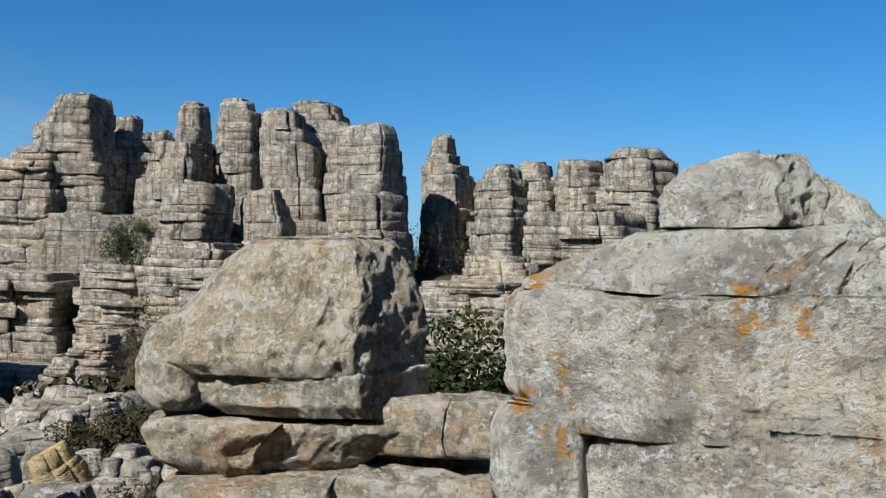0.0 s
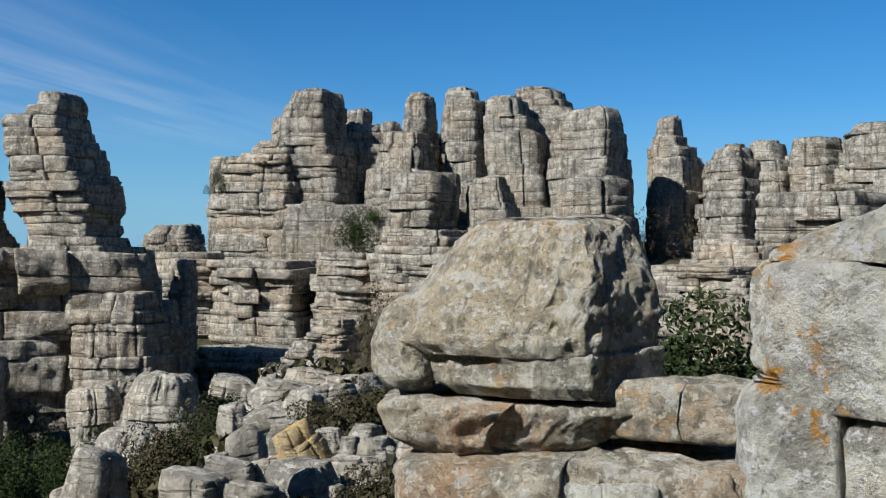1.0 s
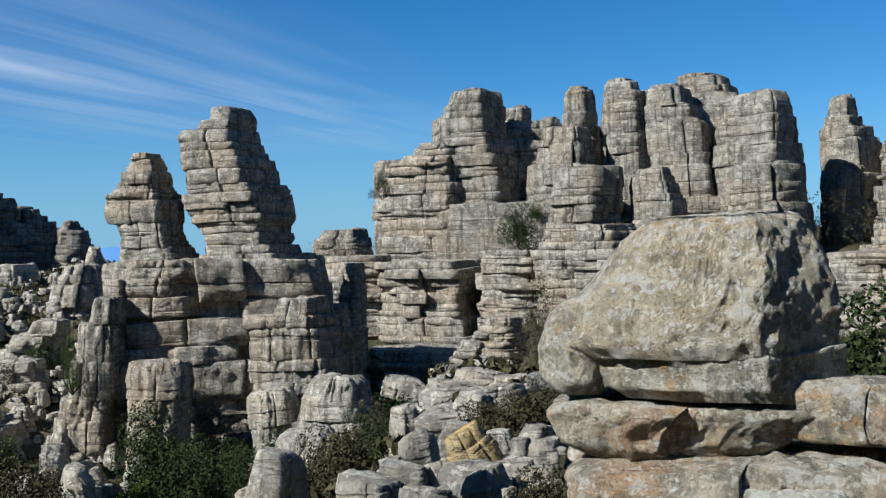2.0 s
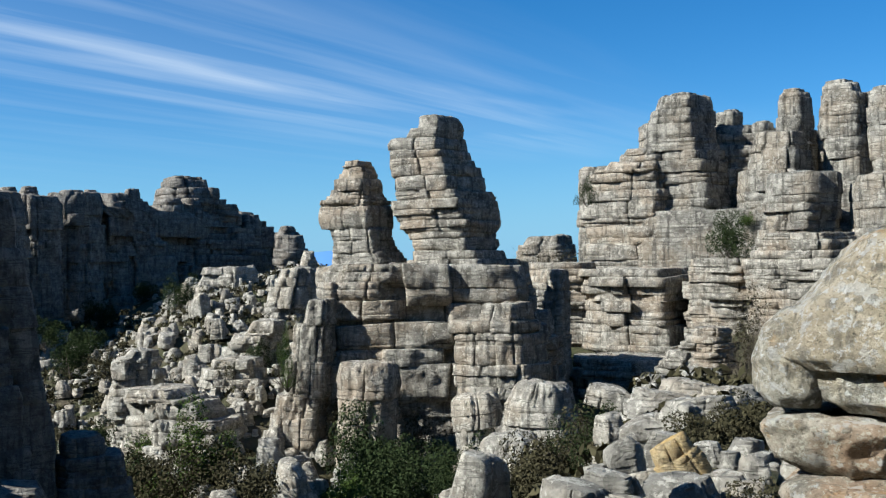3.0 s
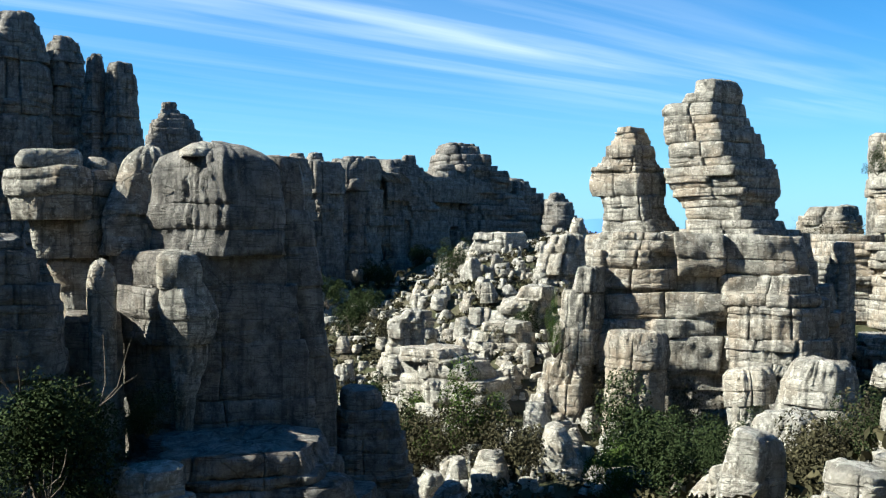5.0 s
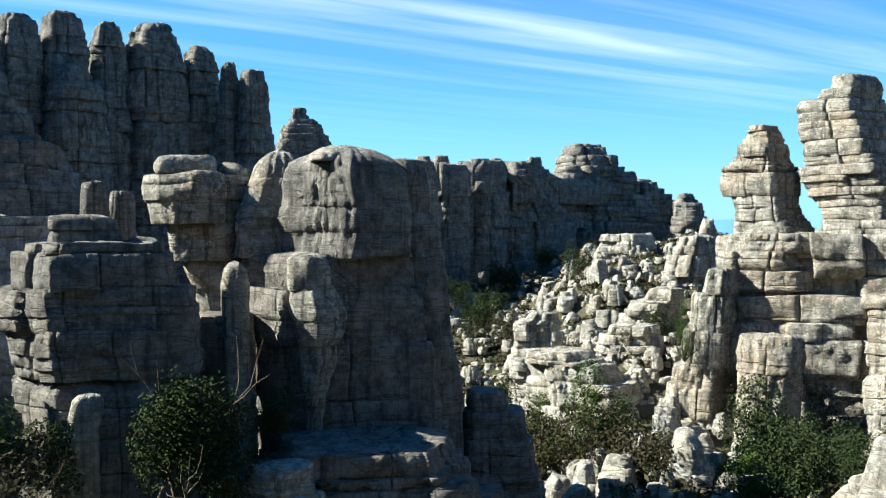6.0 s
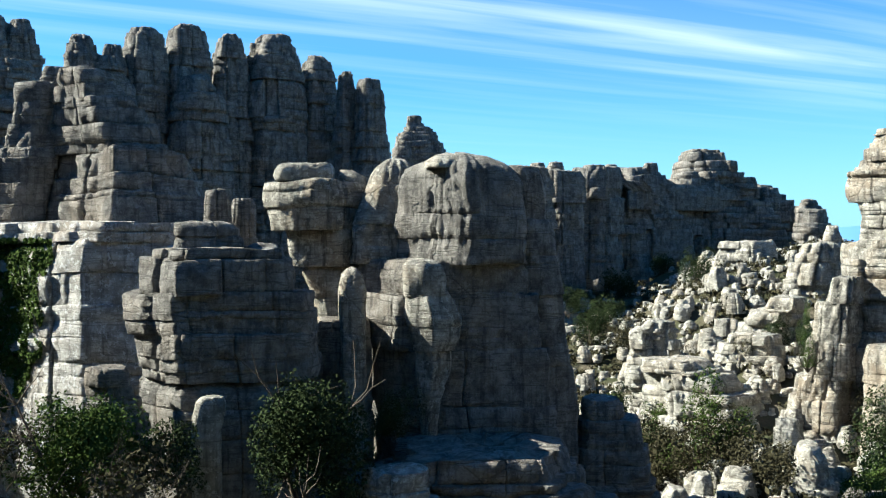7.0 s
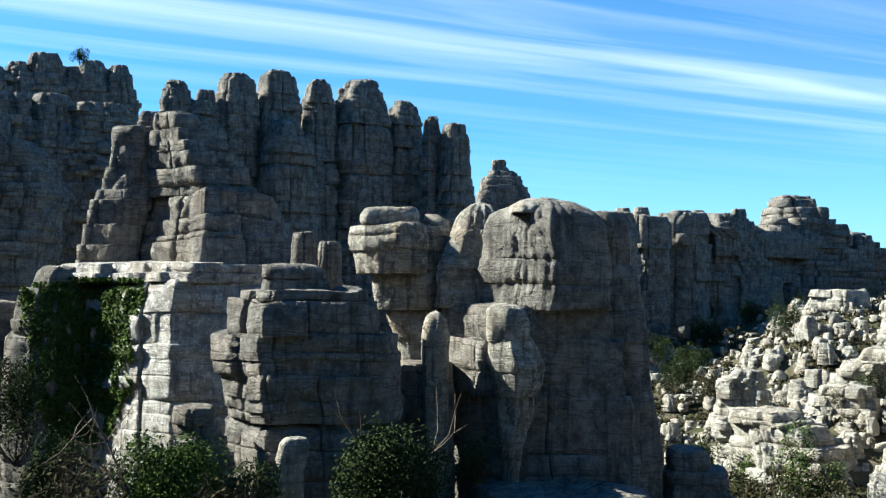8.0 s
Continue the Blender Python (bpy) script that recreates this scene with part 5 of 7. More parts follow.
rock("rock_pinnacle", "tall shadowed limestone pinnacle of a serrated rock wall", (-88.27, 47.04), 91.9, [(16.16, 0.73, -0.17), (15.53, 1.2, -0.1), (9.85, 1.64, 0.1), (0.43, 2.34, 0.18), (-4, 2.34, 0.18)], res=0.176, mat=SHADE_GREY_ROCK, seed=112, beds=(1.0, 3.6), uneven=0.05, broken=0.8, under=0.35, flute=1.6, squat=0.85, square=2.8, planes=False, edge=0.25, layer=0.8)
rock("rock_pinnacle", "tall shadowed limestone pinnacle of a serrated rock wall", (-90.91, 23.89), 105.3, [(16.51, 0.93, -0.38), (14.09, 2.33, -0.3), (10.73, 3.03, 0.06), (0.18, 3.72, 0.62), (-4, 3.72, 0.62)], res=0.165, mat=SHADE_GREY_ROCK, seed=113, beds=(1.0, 3.6), uneven=0.05, broken=0.8, under=0.35, flute=1.6, squat=0.85, square=2.8, planes=False, edge=0.25, layer=0.8)
rock("rock_pinnacle", "tall shadowed limestone pinnacle of a serrated rock wall", (-89.74, 31.19), 100.8, [(15.28, 0.97, -0.52), (13.07, 2.42, 0.1), (0.27, 3.38, 0.42), (-4, 3.38, 0.42)], res=0.167, mat=SHADE_GREY_ROCK, seed=114, beds=(1.0, 3.6), uneven=0.05, broken=0.8, under=0.35, flute=1.6, squat=0.85, square=2.8, planes=False, edge=0.25, layer=0.8)
rock("rock_spire", "small shaded pointed rock spire", (-107.66, 63.54), 59.5, [(15.58, 0.75, -0.35), (14.4, 1.14, -0.3), (14.08, 1.67, 0.19), (12.76, 2.85, 0.11), (10.34, 3.91, 0.34), (-2, 3.91, 0.34)], res=0.274, mat=SHADE_GREY_ROCK, seed=115, beds=(0.5, 1.3), layer=0.85)

# rubbly hill behind the palisade
rock("rock_outcrop", "weathered limestone knob on a rubbly hilltop", (-139.28, 14.45), 84.1, [(27.07, 0.87, -0.14), (26.04, 1.73, -0.11), (21.59, 2.77, 0.02), (14.2, 3.81, 0.23), (0, 3.81, 0.23)], res=0.307, mat=SHADE_GREY_ROCK, seed=117, beds=(0.6, 1.6), uneven=0.12, layer=1.5, blocks=10)
rock("rock_outcrop", "weathered limestone knob on a rubbly hilltop", (-138.91, 17.61), 82.8, [(28.32, 1.06, -0.15), (27.28, 2.12, -0.11), (22.79, 3.17, 0.01), (14.36, 4.22, 0.25), (0, 4.22, 0.25)], res=0.307, mat=SHADE_GREY_ROCK, seed=118, beds=(0.6, 1.6), uneven=0.12, layer=1.5, blocks=10)
rock("rock_outcrop", "weathered limestone knob on a rubbly hilltop", (-138.51, 20.54), 81.6, [(27.04, 0.72, -0.13), (26.0, 1.43, -0.1), (21.47, 2.5, 0.02), (14.51, 3.57, 0.21), (0, 3.57, 0.21)], res=0.307, mat=SHADE_GREY_ROCK, seed=119, beds=(0.6, 1.6), uneven=0.12, layer=1.5, blocks=10)
rock("rock_outcrop", "weathered limestone knob on a rubbly hilltop", (-138.13, 22.91), 80.6, [(27.93, 1.03, -0.14), (26.88, 2.06, -0.1), (22.32, 3.15, 0.02), (14.63, 4.23, 0.22), (0, 4.23, 0.22)], res=0.307, mat=SHADE_GREY_ROCK, seed=120, beds=(0.6, 1.6), uneven=0.12, layer=1.5, blocks=10)
rock("rock_outcrop", "weathered limestone knob on a rubbly hilltop", (-137.59, 25.98), 79.3, [(27.61, 0.84, -0.13), (26.55, 1.69, -0.1), (21.96, 2.79, 0.02), (14.77, 3.89, 0.21), (0, 3.89, 0.21)], res=0.307, mat=SHADE_GREY_ROCK, seed=121, beds=(0.6, 1.6), uneven=0.12, layer=1.5, blocks=10)
rock("rock_outcrop", "weathered limestone knob on a rubbly hilltop", (-139.58, 11.03), 85.5, [(26.21, 1.36, -0.15), (25.19, 2.71, -0.11), (20.78, 3.73, 0.03), (14.01, 4.75, 0.23), (0, 4.75, 0.23)], res=0.307, mat=SHADE_GREY_ROCK, seed=122, beds=(0.6, 1.6), uneven=0.12, layer=1.5, blocks=10)
rock("rock_outcrop", "low limestone ledge on a rubbly hillside", (-127.41, 12.42), 84.4, [(21.5, 1.51, -0.11), (20.56, 2.52, -0.08), (17.75, 3.46, 0.01), (11.83, 3.78, 0.17), (0, 3.78, 0.17)], res=0.281, mat=SHADE_GREY_ROCK, seed=123, beds=(0.5, 1.3), uneven=0.12, layer=1.5, blocks=10)
rock("rock_outcrop", "low limestone ledge on a rubbly hillside", (-126.87, 17.08), 82.3, [(21.55, 1.55, -0.11), (20.6, 2.59, -0.07), (17.74, 3.56, 0.01), (12.05, 3.88, 0.16), (0, 3.88, 0.16)], res=0.281, mat=SHADE_GREY_ROCK, seed=124, beds=(0.5, 1.3), uneven=0.12, layer=1.5, blocks=10)
rock("rock_outcrop", "low limestone ledge on a rubbly hillside", (-126.12, 21.85), 80.2, [(20.93, 1.99, -0.1), (19.96, 3.32, -0.06), (17.07, 4.32, 0.02), (12.27, 4.64, 0.15), (0, 4.64, 0.15)], res=0.281, mat=SHADE_GREY_ROCK, seed=125, beds=(0.5, 1.3), uneven=0.12, layer=1.5, blocks=10)
rock("rock_outcrop", "low limestone ledge on a rubbly hillside", (-127.25, 13.92), 83.8, [(18.48, 1.72, -0.09), (17.54, 2.86, -0.05), (14.72, 3.81, 0.03), (11.9, 4.13, 0.11), (0, 4.13, 0.11)], res=0.281, mat=SHADE_GREY_ROCK, seed=126, beds=(0.5, 1.3), uneven=0.12, layer=1.5, blocks=10)
rock("rock_outcrop", "low limestone ledge on a rubbly hillside", (-126.59, 18.92), 81.5, [(17.86, 1.96, -0.09), (16.9, 3.27, -0.05), (14.04, 4.25, 0.04), (12.14, 4.57, 0.09), (0, 4.57, 0.09)], res=0.281, mat=SHADE_GREY_ROCK, seed=127, beds=(0.5, 1.3), uneven=0.12, layer=1.5, blocks=10)
rock("rock_outcrop", "low limestone ledge on a rubbly hillside", (-125.71, 24.03), 79.2, [(17.52, 2.21, -0.08), (16.55, 3.69, -0.04), (13.65, 4.69, 0.04), (12.36, 5.03, 0.08), (0, 5.03, 0.08)], res=0.281, mat=SHADE_GREY_ROCK, seed=128, beds=(0.5, 1.3), uneven=0.12, layer=1.5, blocks=10)
rock("rock_outcrop", "dark bedded limestone bluff in shade", (-83.69, 7.08), 85.2, [(13.27, 1.92, -1.3), (11.46, 2.23, -0.97), (10.33, 3.79, 0.5), (7.09, 4.22, 0.97), (1.79, 3.69, 0.63), (-3.08, 3.05, 0.18), (-8.41, 3.05, 0.18)], res=0.184, mat=SHADE_GREY_ROCK, seed=129, beds=(0.8, 2.5), layer=0.57)

# the pyramid tower with ivy; shade is put into the tower's darker grey
pyramid = rock("rock_tower", "pyramid-shaped bedded limestone tower", (-55.96, 15.40), 74.6, [(5.97, 2.9, -0.1), (4.31, 3.77, 0.05), (2.29, 4.83, 0.23), (0.2, 4.83, 0.23)], res=0.128, seed=132, square=6, edge=0.05, depth=1, wave=0.012, under=0.9, blocks=5, layer=0.9, broken=0.8, uneven=0.03, squat=0.9, rough=1.6, cuts=[2.29], planes=[(radians(-141), 0.54), (radians(-84), 0.8)], mat=SHADE_GREY_ROCK)
rock("rock_tower", "", (-56.19, 14.53), 75.5, [(8.59, 1.87, -0.58), (7.24, 2.45, -0.08), (6.37, 2.83, 0.27), (5.78, 2.86, 0.49)], res=0.128, seed=312, square=6, edge=0.05, depth=1, wave=0.01, under=0.9, blocks=5, layer=0.9, broken=0.8, uneven=0.03, squat=0.9, rough=1.6, cuts=[7.25], planes=[(radians(-141), 0.56), (radians(-84), 0.8)], host=pyramid, mat=SHADE_GREY_ROCK)
rock("rock_tower", "", (-56.43, 13.60), 76.4, [(10.1, 0.57, -0.3), (9.86, 1.07, -0.22), (9.28, 1.45, 0.03), (8.36, 1.9, 0.53)], res=0.128, seed=313, square=5, edge=0.1, depth=1, wave=0.01, under=0.9, blocks=5, layer=0.9, broken=0.8, uneven=0.03, squat=0.9, rough=1.6, cuts=[9.22], planes=[(radians(-138), 0.6), (radians(-82), 0.82)], host=pyramid, mat=SHADE_GREY_ROCK)
slab = rock("rock_tower", "split slab of a pyramid-shaped limestone tower", (-59.01, 11.11), 79.3, [(6.14, 1.4, 0.53), (4.26, 1.61, -0.01), (2.2, 1.63, -0.48), (0.2, 1.63, -0.48)], res=0.132, seed=131, square=6, edge=0.05, depth=1, beds=(9, 12), wave=0.01, under=0.9, blocks=5, layer=0.9, broken=0.8, uneven=0.03, squat=0.9, rough=1.6, planes=[(radians(-120), 0.8), (radians(-70), 0.9)], mat=SHADE_GREY_ROCK)
rock("rock_tower", "", (-58.87, 11.81), 78.6, [(9.49, 0.93, 0.06), (9.13, 1.13, 0.15), (8.06, 1.19, 0.12), (6.33, 1.37, -0.17), (5.96, 1.35, -0.13)], res=0.132, seed=314, square=5, edge=0.06, depth=1, wave=0.01, under=0.9, blocks=5, layer=0.9, broken=0.8, uneven=0.03, squat=0.9, rough=1.6, cuts=[8.45, 7.42], planes=[(radians(-120), 0.8), (radians(-70), 0.9)], host=slab, mat=SHADE_GREY_ROCK)
rock("rock_tower", "", (-58.69, 12.68), 77.8, [(10.42, 0.41, 0.09), (10.08, 0.64, 0.04), (9.1, 0.64, -0.12)], res=0.132, seed=315, square=4, planes=False, edge=0.1, depth=1, beds=(9, 12), under=0, blocks=5, layer=0.9, broken=0.8, uneven=0.03, squat=0.9, rough=1.6, host=slab, mat=SHADE_GREY_ROCK)
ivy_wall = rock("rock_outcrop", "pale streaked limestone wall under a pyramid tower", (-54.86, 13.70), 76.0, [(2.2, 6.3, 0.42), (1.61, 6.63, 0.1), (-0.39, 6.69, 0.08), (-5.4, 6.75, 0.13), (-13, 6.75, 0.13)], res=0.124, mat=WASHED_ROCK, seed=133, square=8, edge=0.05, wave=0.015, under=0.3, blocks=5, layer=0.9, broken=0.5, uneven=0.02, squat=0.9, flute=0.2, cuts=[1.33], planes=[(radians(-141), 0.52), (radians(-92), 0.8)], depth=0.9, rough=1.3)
ivy_shoulder = rock("rock_outcrop", "low limestone shoulder overgrown with ivy", (-58.01, 7.90), 82.2, [(2.09, 0.68, 0.75), (1.68, 1.09, 0.36), (0.93, 1.43, 0.03), (-0.51, 1.75, -0.25), (-2.8, 1.95, -0.39), (-5.51, 2.01, -0.39), (-12.6, 2.01, -0.39)], res=0.129, mat=SHADE_GREY_ROCK, seed=134, square=4, edge=0.06, depth=0.8, under=0.5, blocks=5, layer=1.3, broken=0.6, uneven=0.03, squat=0.9, rough=1.4, cuts=[-1.22], planes=[(radians(-135), 0.75), (radians(-92), 0.85)])
rock("rock_outcrop", "shaded limestone shoulder at a tower's foot", (-60.78, 5.70), 84.6, [(0.13, 0.61, -0.03), (-0.61, 1.29, -0.14), (-2.96, 1.64, 0.0), (-5.76, 1.78, 0.21), (-12.4, 1.78, 0.21)], res=0.134, mat=SHADE_GREY_ROCK, seed=135, square=3, planes=False, edge=0.06, depth=0.8, beds=(1, 3), layer=1.6)
rock("rock_pinnacle", "small rounded rock knob", (-47.44, 17.42), 69.8, [(3.73, 0.08, -0.01), (3.41, 0.21, -0.03), (2.89, 0.42, -0.02), (2.02, 0.78, 0.05), (-8, 0.78, 0.05)], res=0.111, mat=SHADE_GREY_ROCK, seed=136, square=2.6, planes=False, edge=0.2, depth=1, beds=(9, 14), layer=1.0, rough=1.8)
rock("rock_pinnacle", "small rounded rock knob", (-48.44, 19.00), 68.6, [(3.43, 0.09, -0.03), (3.08, 0.26, -0.03), (2.68, 0.43, 0.02), (2.05, 0.7, 0.04), (-8, 0.7, 0.04)], res=0.114, mat=SHADE_GREY_ROCK, seed=137, square=2.6, planes=False, edge=0.2, depth=1, beds=(9, 14), layer=1.0, rough=1.8)

# the jointed block, its shade put into the dark grey stone
jointed = rock("rock_outcrop", "shaded jointed limestone block with lit edges", (-38.48, 14.27), 69.6, [(1.17, 2.24, 0.05), (0.74, 2.65, -0.18), (-0.04, 2.99, -0.25), (-0.85, 3.27, -0.13), (-1.9, 3.42, 0.06), (-3.28, 3.39, 0.23), (-4.86, 3.4, 0.42), (-13.6, 3.4, 0.42)], res=0.09, mat=SHADE_GREY_ROCK, seed=139, square=6, edge=0.06, depth=0.7, wave=0.02, under=1.2, layer=1.1, broken=0.7, squat=0.8, cuts=[0.81, -0.4, -1.86, -3.49], rough=1.5, blocks=12, uneven=0.07, planes=[(radians(-146), 0.76), (radians(-86), 0.8), (radians(-20), 0.9)])
rock("rock_outcrop", "", (-38.68, 13.70), 70.5, [(2.13, 0.52, -0.44), (1.99, 1.17, 0.08), (1.48, 1.27, 0.15), (0.84, 1.31, 0.23)], res=0.09, mat=SHADE_GREY_ROCK, seed=310, square=5, edge=0.2, depth=0.8, planes=False, under=0.6, blocks=3, layer=1.2, broken=0.6, uneven=0.03, squat=0.9, cuts=[1.65], host=jointed)
rock("rock_outcrop", "", (-37.90, 15.73), 67.4, [(1.34, 0.53, -0.07), (1.09, 0.8, -0.01), (0.55, 0.99, 0.08)], res=0.09, mat=SHADE_GREY_ROCK, seed=311, square=4, edge=0.2, depth=0.8, beds=(3, 4), under=0.6, blocks=0, layer=2.5, broken=0.5, uneven=0.02, squat=0.9, host=jointed)
# sunlit block: light put in as paler stone than its neighbours
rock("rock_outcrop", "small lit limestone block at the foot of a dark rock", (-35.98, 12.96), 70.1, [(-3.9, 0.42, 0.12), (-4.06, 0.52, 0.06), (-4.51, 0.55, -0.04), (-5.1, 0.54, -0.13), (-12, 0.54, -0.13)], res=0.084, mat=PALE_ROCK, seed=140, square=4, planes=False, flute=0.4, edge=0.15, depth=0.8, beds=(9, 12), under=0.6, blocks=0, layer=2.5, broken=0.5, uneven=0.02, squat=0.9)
rock("rock_outcrop", "shaded ledge at the foot of a rock", (-38.22, 10.13), 75.1, [(-2.94, 0.39, -0.34), (-3.18, 0.77, -0.07), (-3.98, 0.9, 0.08), (-4.59, 1.08, 0.35), (-13.6, 1.08, 0.35)], res=0.087, mat=SHADE_GREY_ROCK, seed=141, square=4, beds=(0.5, 1.1), layer=0.5, edge=0.15)

# the great rounded tower, shade put into its grey, and the mushroom rock beside it
great_tower = rock("rock_tower", "great rounded limestone tower, fluted cap, shaded face", (-37.44, 24.11), 57.2, [(4.93, 1.39, 0.03), (4.74, 1.91, -0.03), (4.41, 2.29, -0.06), (3.95, 2.52, -0.06), (2.1, 2.7, 0.01), (0.59, 2.67, 0.05)], res=0.098, mat=SHADE_GREY_ROCK, seed=146, square=5, depth=1.0, wave=0.02, under=0.25, blocks=0, layer=2.0, broken=0.7, uneven=0.02, squat=0.95, rough=1.5, planes=[(radians(-128), 0.6), (radians(-74), 0.84)], beds=(9, 12), crown=0.35, edge=0.1, flute=1.0)
# cap slab and left lobe: sunlight put in as paler stone
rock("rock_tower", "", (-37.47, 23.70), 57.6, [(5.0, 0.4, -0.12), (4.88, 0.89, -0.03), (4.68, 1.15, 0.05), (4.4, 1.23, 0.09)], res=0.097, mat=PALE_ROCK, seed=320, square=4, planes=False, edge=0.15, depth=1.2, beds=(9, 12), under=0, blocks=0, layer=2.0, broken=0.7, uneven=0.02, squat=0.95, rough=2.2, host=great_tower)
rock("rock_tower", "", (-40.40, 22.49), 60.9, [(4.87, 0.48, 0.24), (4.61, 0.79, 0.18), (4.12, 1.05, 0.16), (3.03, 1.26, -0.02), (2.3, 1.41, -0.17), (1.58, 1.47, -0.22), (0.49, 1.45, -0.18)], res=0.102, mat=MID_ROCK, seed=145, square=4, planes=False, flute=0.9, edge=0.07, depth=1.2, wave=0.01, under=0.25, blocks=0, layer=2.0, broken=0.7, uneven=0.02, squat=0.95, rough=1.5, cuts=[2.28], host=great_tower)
rock("rock_tower", "", (-38.00, 23.60), 58.1, [(0.69, 3.5, -0.07), (-0.01, 3.6, -0.06), (-0.84, 3.52, 0.07)], res=0.098, mat=SHADE_GREY_ROCK, seed=301, square=6, edge=0.1, beds=(3, 4), flute=0.5, under=0.25, blocks=0, layer=2.0, broken=0.7, uneven=0.02, squat=0.95, rough=1.5, host=great_tower, planes=[(radians(-130), 0.66), (radians(-78), 0.84)], depth=0.6)
rock("rock_tower", "", (-37.91, 24.13), 57.5, [(-0.71, 3.53, -0.33), (-3.03, 3.76, -0.18), (-5.35, 4.03, 0.13), (-6.77, 4.14, 0.26), (-13.4, 4.14, 0.26)], res=0.099, mat=SHADE_GREY_ROCK, seed=302, square=6, edge=0.03, depth=0.62, wave=0.02, under=0.4, blocks=7, layer=1.3, broken=0.7, uneven=0.035, squat=0.95, rough=1.5, cuts=[-2.8, -6.16], planes=[(radians(-140), 0.8), (radians(-80), 0.84)], host=great_tower)
rock("rock_tower", "", (-36.47, 27.09), 53.3, [(4.54, 0.67, -0.56), (4.26, 0.79, -0.44), (3.55, 0.86, -0.36), (2.45, 0.86, -0.23), (0.51, 1.05, 0.1), (-0.65, 1.07, 0.25), (-2.97, 1.11, 0.44), (-5.74, 1.18, 0.77), (-13.4, 1.18, 0.77)], res=0.1, mat=SHADE_GREY_ROCK, seed=147, square=5, edge=0.04, depth=1.3, under=0.25, blocks=0, layer=2.0, broken=0.7, uneven=0.02, squat=0.95, rough=1.5, cuts=[2.38, 0.51, -0.65, -3.45], planes=[(radians(-110), 0.9), (radians(-60), 0.88)], host=great_tower)
# buttress in lighter stone than the face: its sunlight is partly colour
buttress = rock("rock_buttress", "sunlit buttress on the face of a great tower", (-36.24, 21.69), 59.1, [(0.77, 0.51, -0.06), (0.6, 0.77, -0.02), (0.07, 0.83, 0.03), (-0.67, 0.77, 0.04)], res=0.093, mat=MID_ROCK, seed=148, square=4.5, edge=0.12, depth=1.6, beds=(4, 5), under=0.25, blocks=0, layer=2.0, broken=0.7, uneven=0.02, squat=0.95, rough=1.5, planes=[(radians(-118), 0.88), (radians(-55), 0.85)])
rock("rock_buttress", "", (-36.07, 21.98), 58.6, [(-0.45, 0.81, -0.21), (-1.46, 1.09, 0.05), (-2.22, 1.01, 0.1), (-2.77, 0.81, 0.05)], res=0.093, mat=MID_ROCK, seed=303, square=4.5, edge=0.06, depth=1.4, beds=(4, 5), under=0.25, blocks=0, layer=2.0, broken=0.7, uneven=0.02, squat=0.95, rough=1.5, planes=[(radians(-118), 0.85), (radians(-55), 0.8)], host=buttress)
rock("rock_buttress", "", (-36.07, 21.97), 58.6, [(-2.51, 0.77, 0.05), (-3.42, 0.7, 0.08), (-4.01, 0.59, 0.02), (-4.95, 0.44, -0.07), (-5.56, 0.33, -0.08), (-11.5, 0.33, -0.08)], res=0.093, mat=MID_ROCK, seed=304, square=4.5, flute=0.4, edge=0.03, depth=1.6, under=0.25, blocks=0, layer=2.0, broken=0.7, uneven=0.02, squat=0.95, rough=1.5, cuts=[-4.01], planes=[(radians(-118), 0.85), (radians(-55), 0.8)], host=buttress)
rock("rock_buttress", "rounded limestone knob between two lobes of a tower", (-37.68, 19.31), 62.8, [(0.44, 0.26, -0.03), (0.19, 0.44, -0.03), (-0.42, 0.6, -0.02), (-1.3, 0.57, 0.02), (-1.96, 0.53, 0.05), (-12, 0.53, 0.05)], res=0.093, mat=MID_ROCK, seed=149, square=3, planes=False, flute=0.3, edge=0.1, depth=1.3, under=0.6, blocks=0, layer=2.5, broken=0.5, uneven=0.02, squat=0.9, cuts=[-2.05])
rock("rock_buttress", "shaded limestone foot between tower and jointed block", (-38.91, 19.53), 63.3, [(-1.62, 1.0, 0.04), (-2.97, 1.19, -0.01), (-5.23, 1.24, -0.03), (-13, 1.24, -0.03)], res=0.096, mat=SHADE_GREY_ROCK, seed=305, square=4, edge=0.05, depth=1.0, beds=(3, 5), under=0.6, blocks=0, layer=2.5, broken=0.5, uneven=0.02, squat=0.9, planes=[(radians(-110), 0.9), (radians(-60), 0.85)])
mushroom = rock("rock_mushroom", "mushroom-shaped limestone head on a narrow neck", (-42.52, 20.11), 64.7, [(3.94, 2.06, -0.02), (3.69, 2.18, -0.04), (3.0, 2.2, -0.04), (2.31, 2.07, -0.0), (1.88, 1.82, 0.12)], res=0.103, mat=MID_ROCK, seed=143, square=5, edge=0.08, depth=1.0, beds=(5, 6), wave=0.015, under=0.5, blocks=4, layer=1.2, broken=0.6, uneven=0.02, squat=1.0, rough=1.5, planes=[(radians(-108), 0.86), (radians(-50), 0.85), (radians(-150), 0.94)])
rock("rock_mushroom", "", (-42.58, 19.52), 65.3, [(4.73, 1.04, 0.04), (4.6, 1.26, -0.03), (4.26, 1.32, -0.03), (3.97, 1.25, 0.02)], res=0.103, mat=PALE_ROCK, seed=306, square=5, depth=1.0, beds=(5, 6), planes=False, under=0.6, blocks=0, layer=2.5, broken=0.5, uneven=0.02, squat=0.9, host=mushroom, rough=1.4, edge=0.12)
rock("rock_mushroom", "", (-41.92, 21.34), 63.0, [(4.5, 0.22, -0.19), (4.31, 0.6, 0.07), (3.72, 0.65, 0.13)], res=0.103, mat=MID_ROCK, seed=307, square=4, edge=0.2, depth=1.0, beds=(5, 6), planes=False, under=0.6, blocks=0, layer=2.5, broken=0.5, uneven=0.02, squat=0.9, host=mushroom)
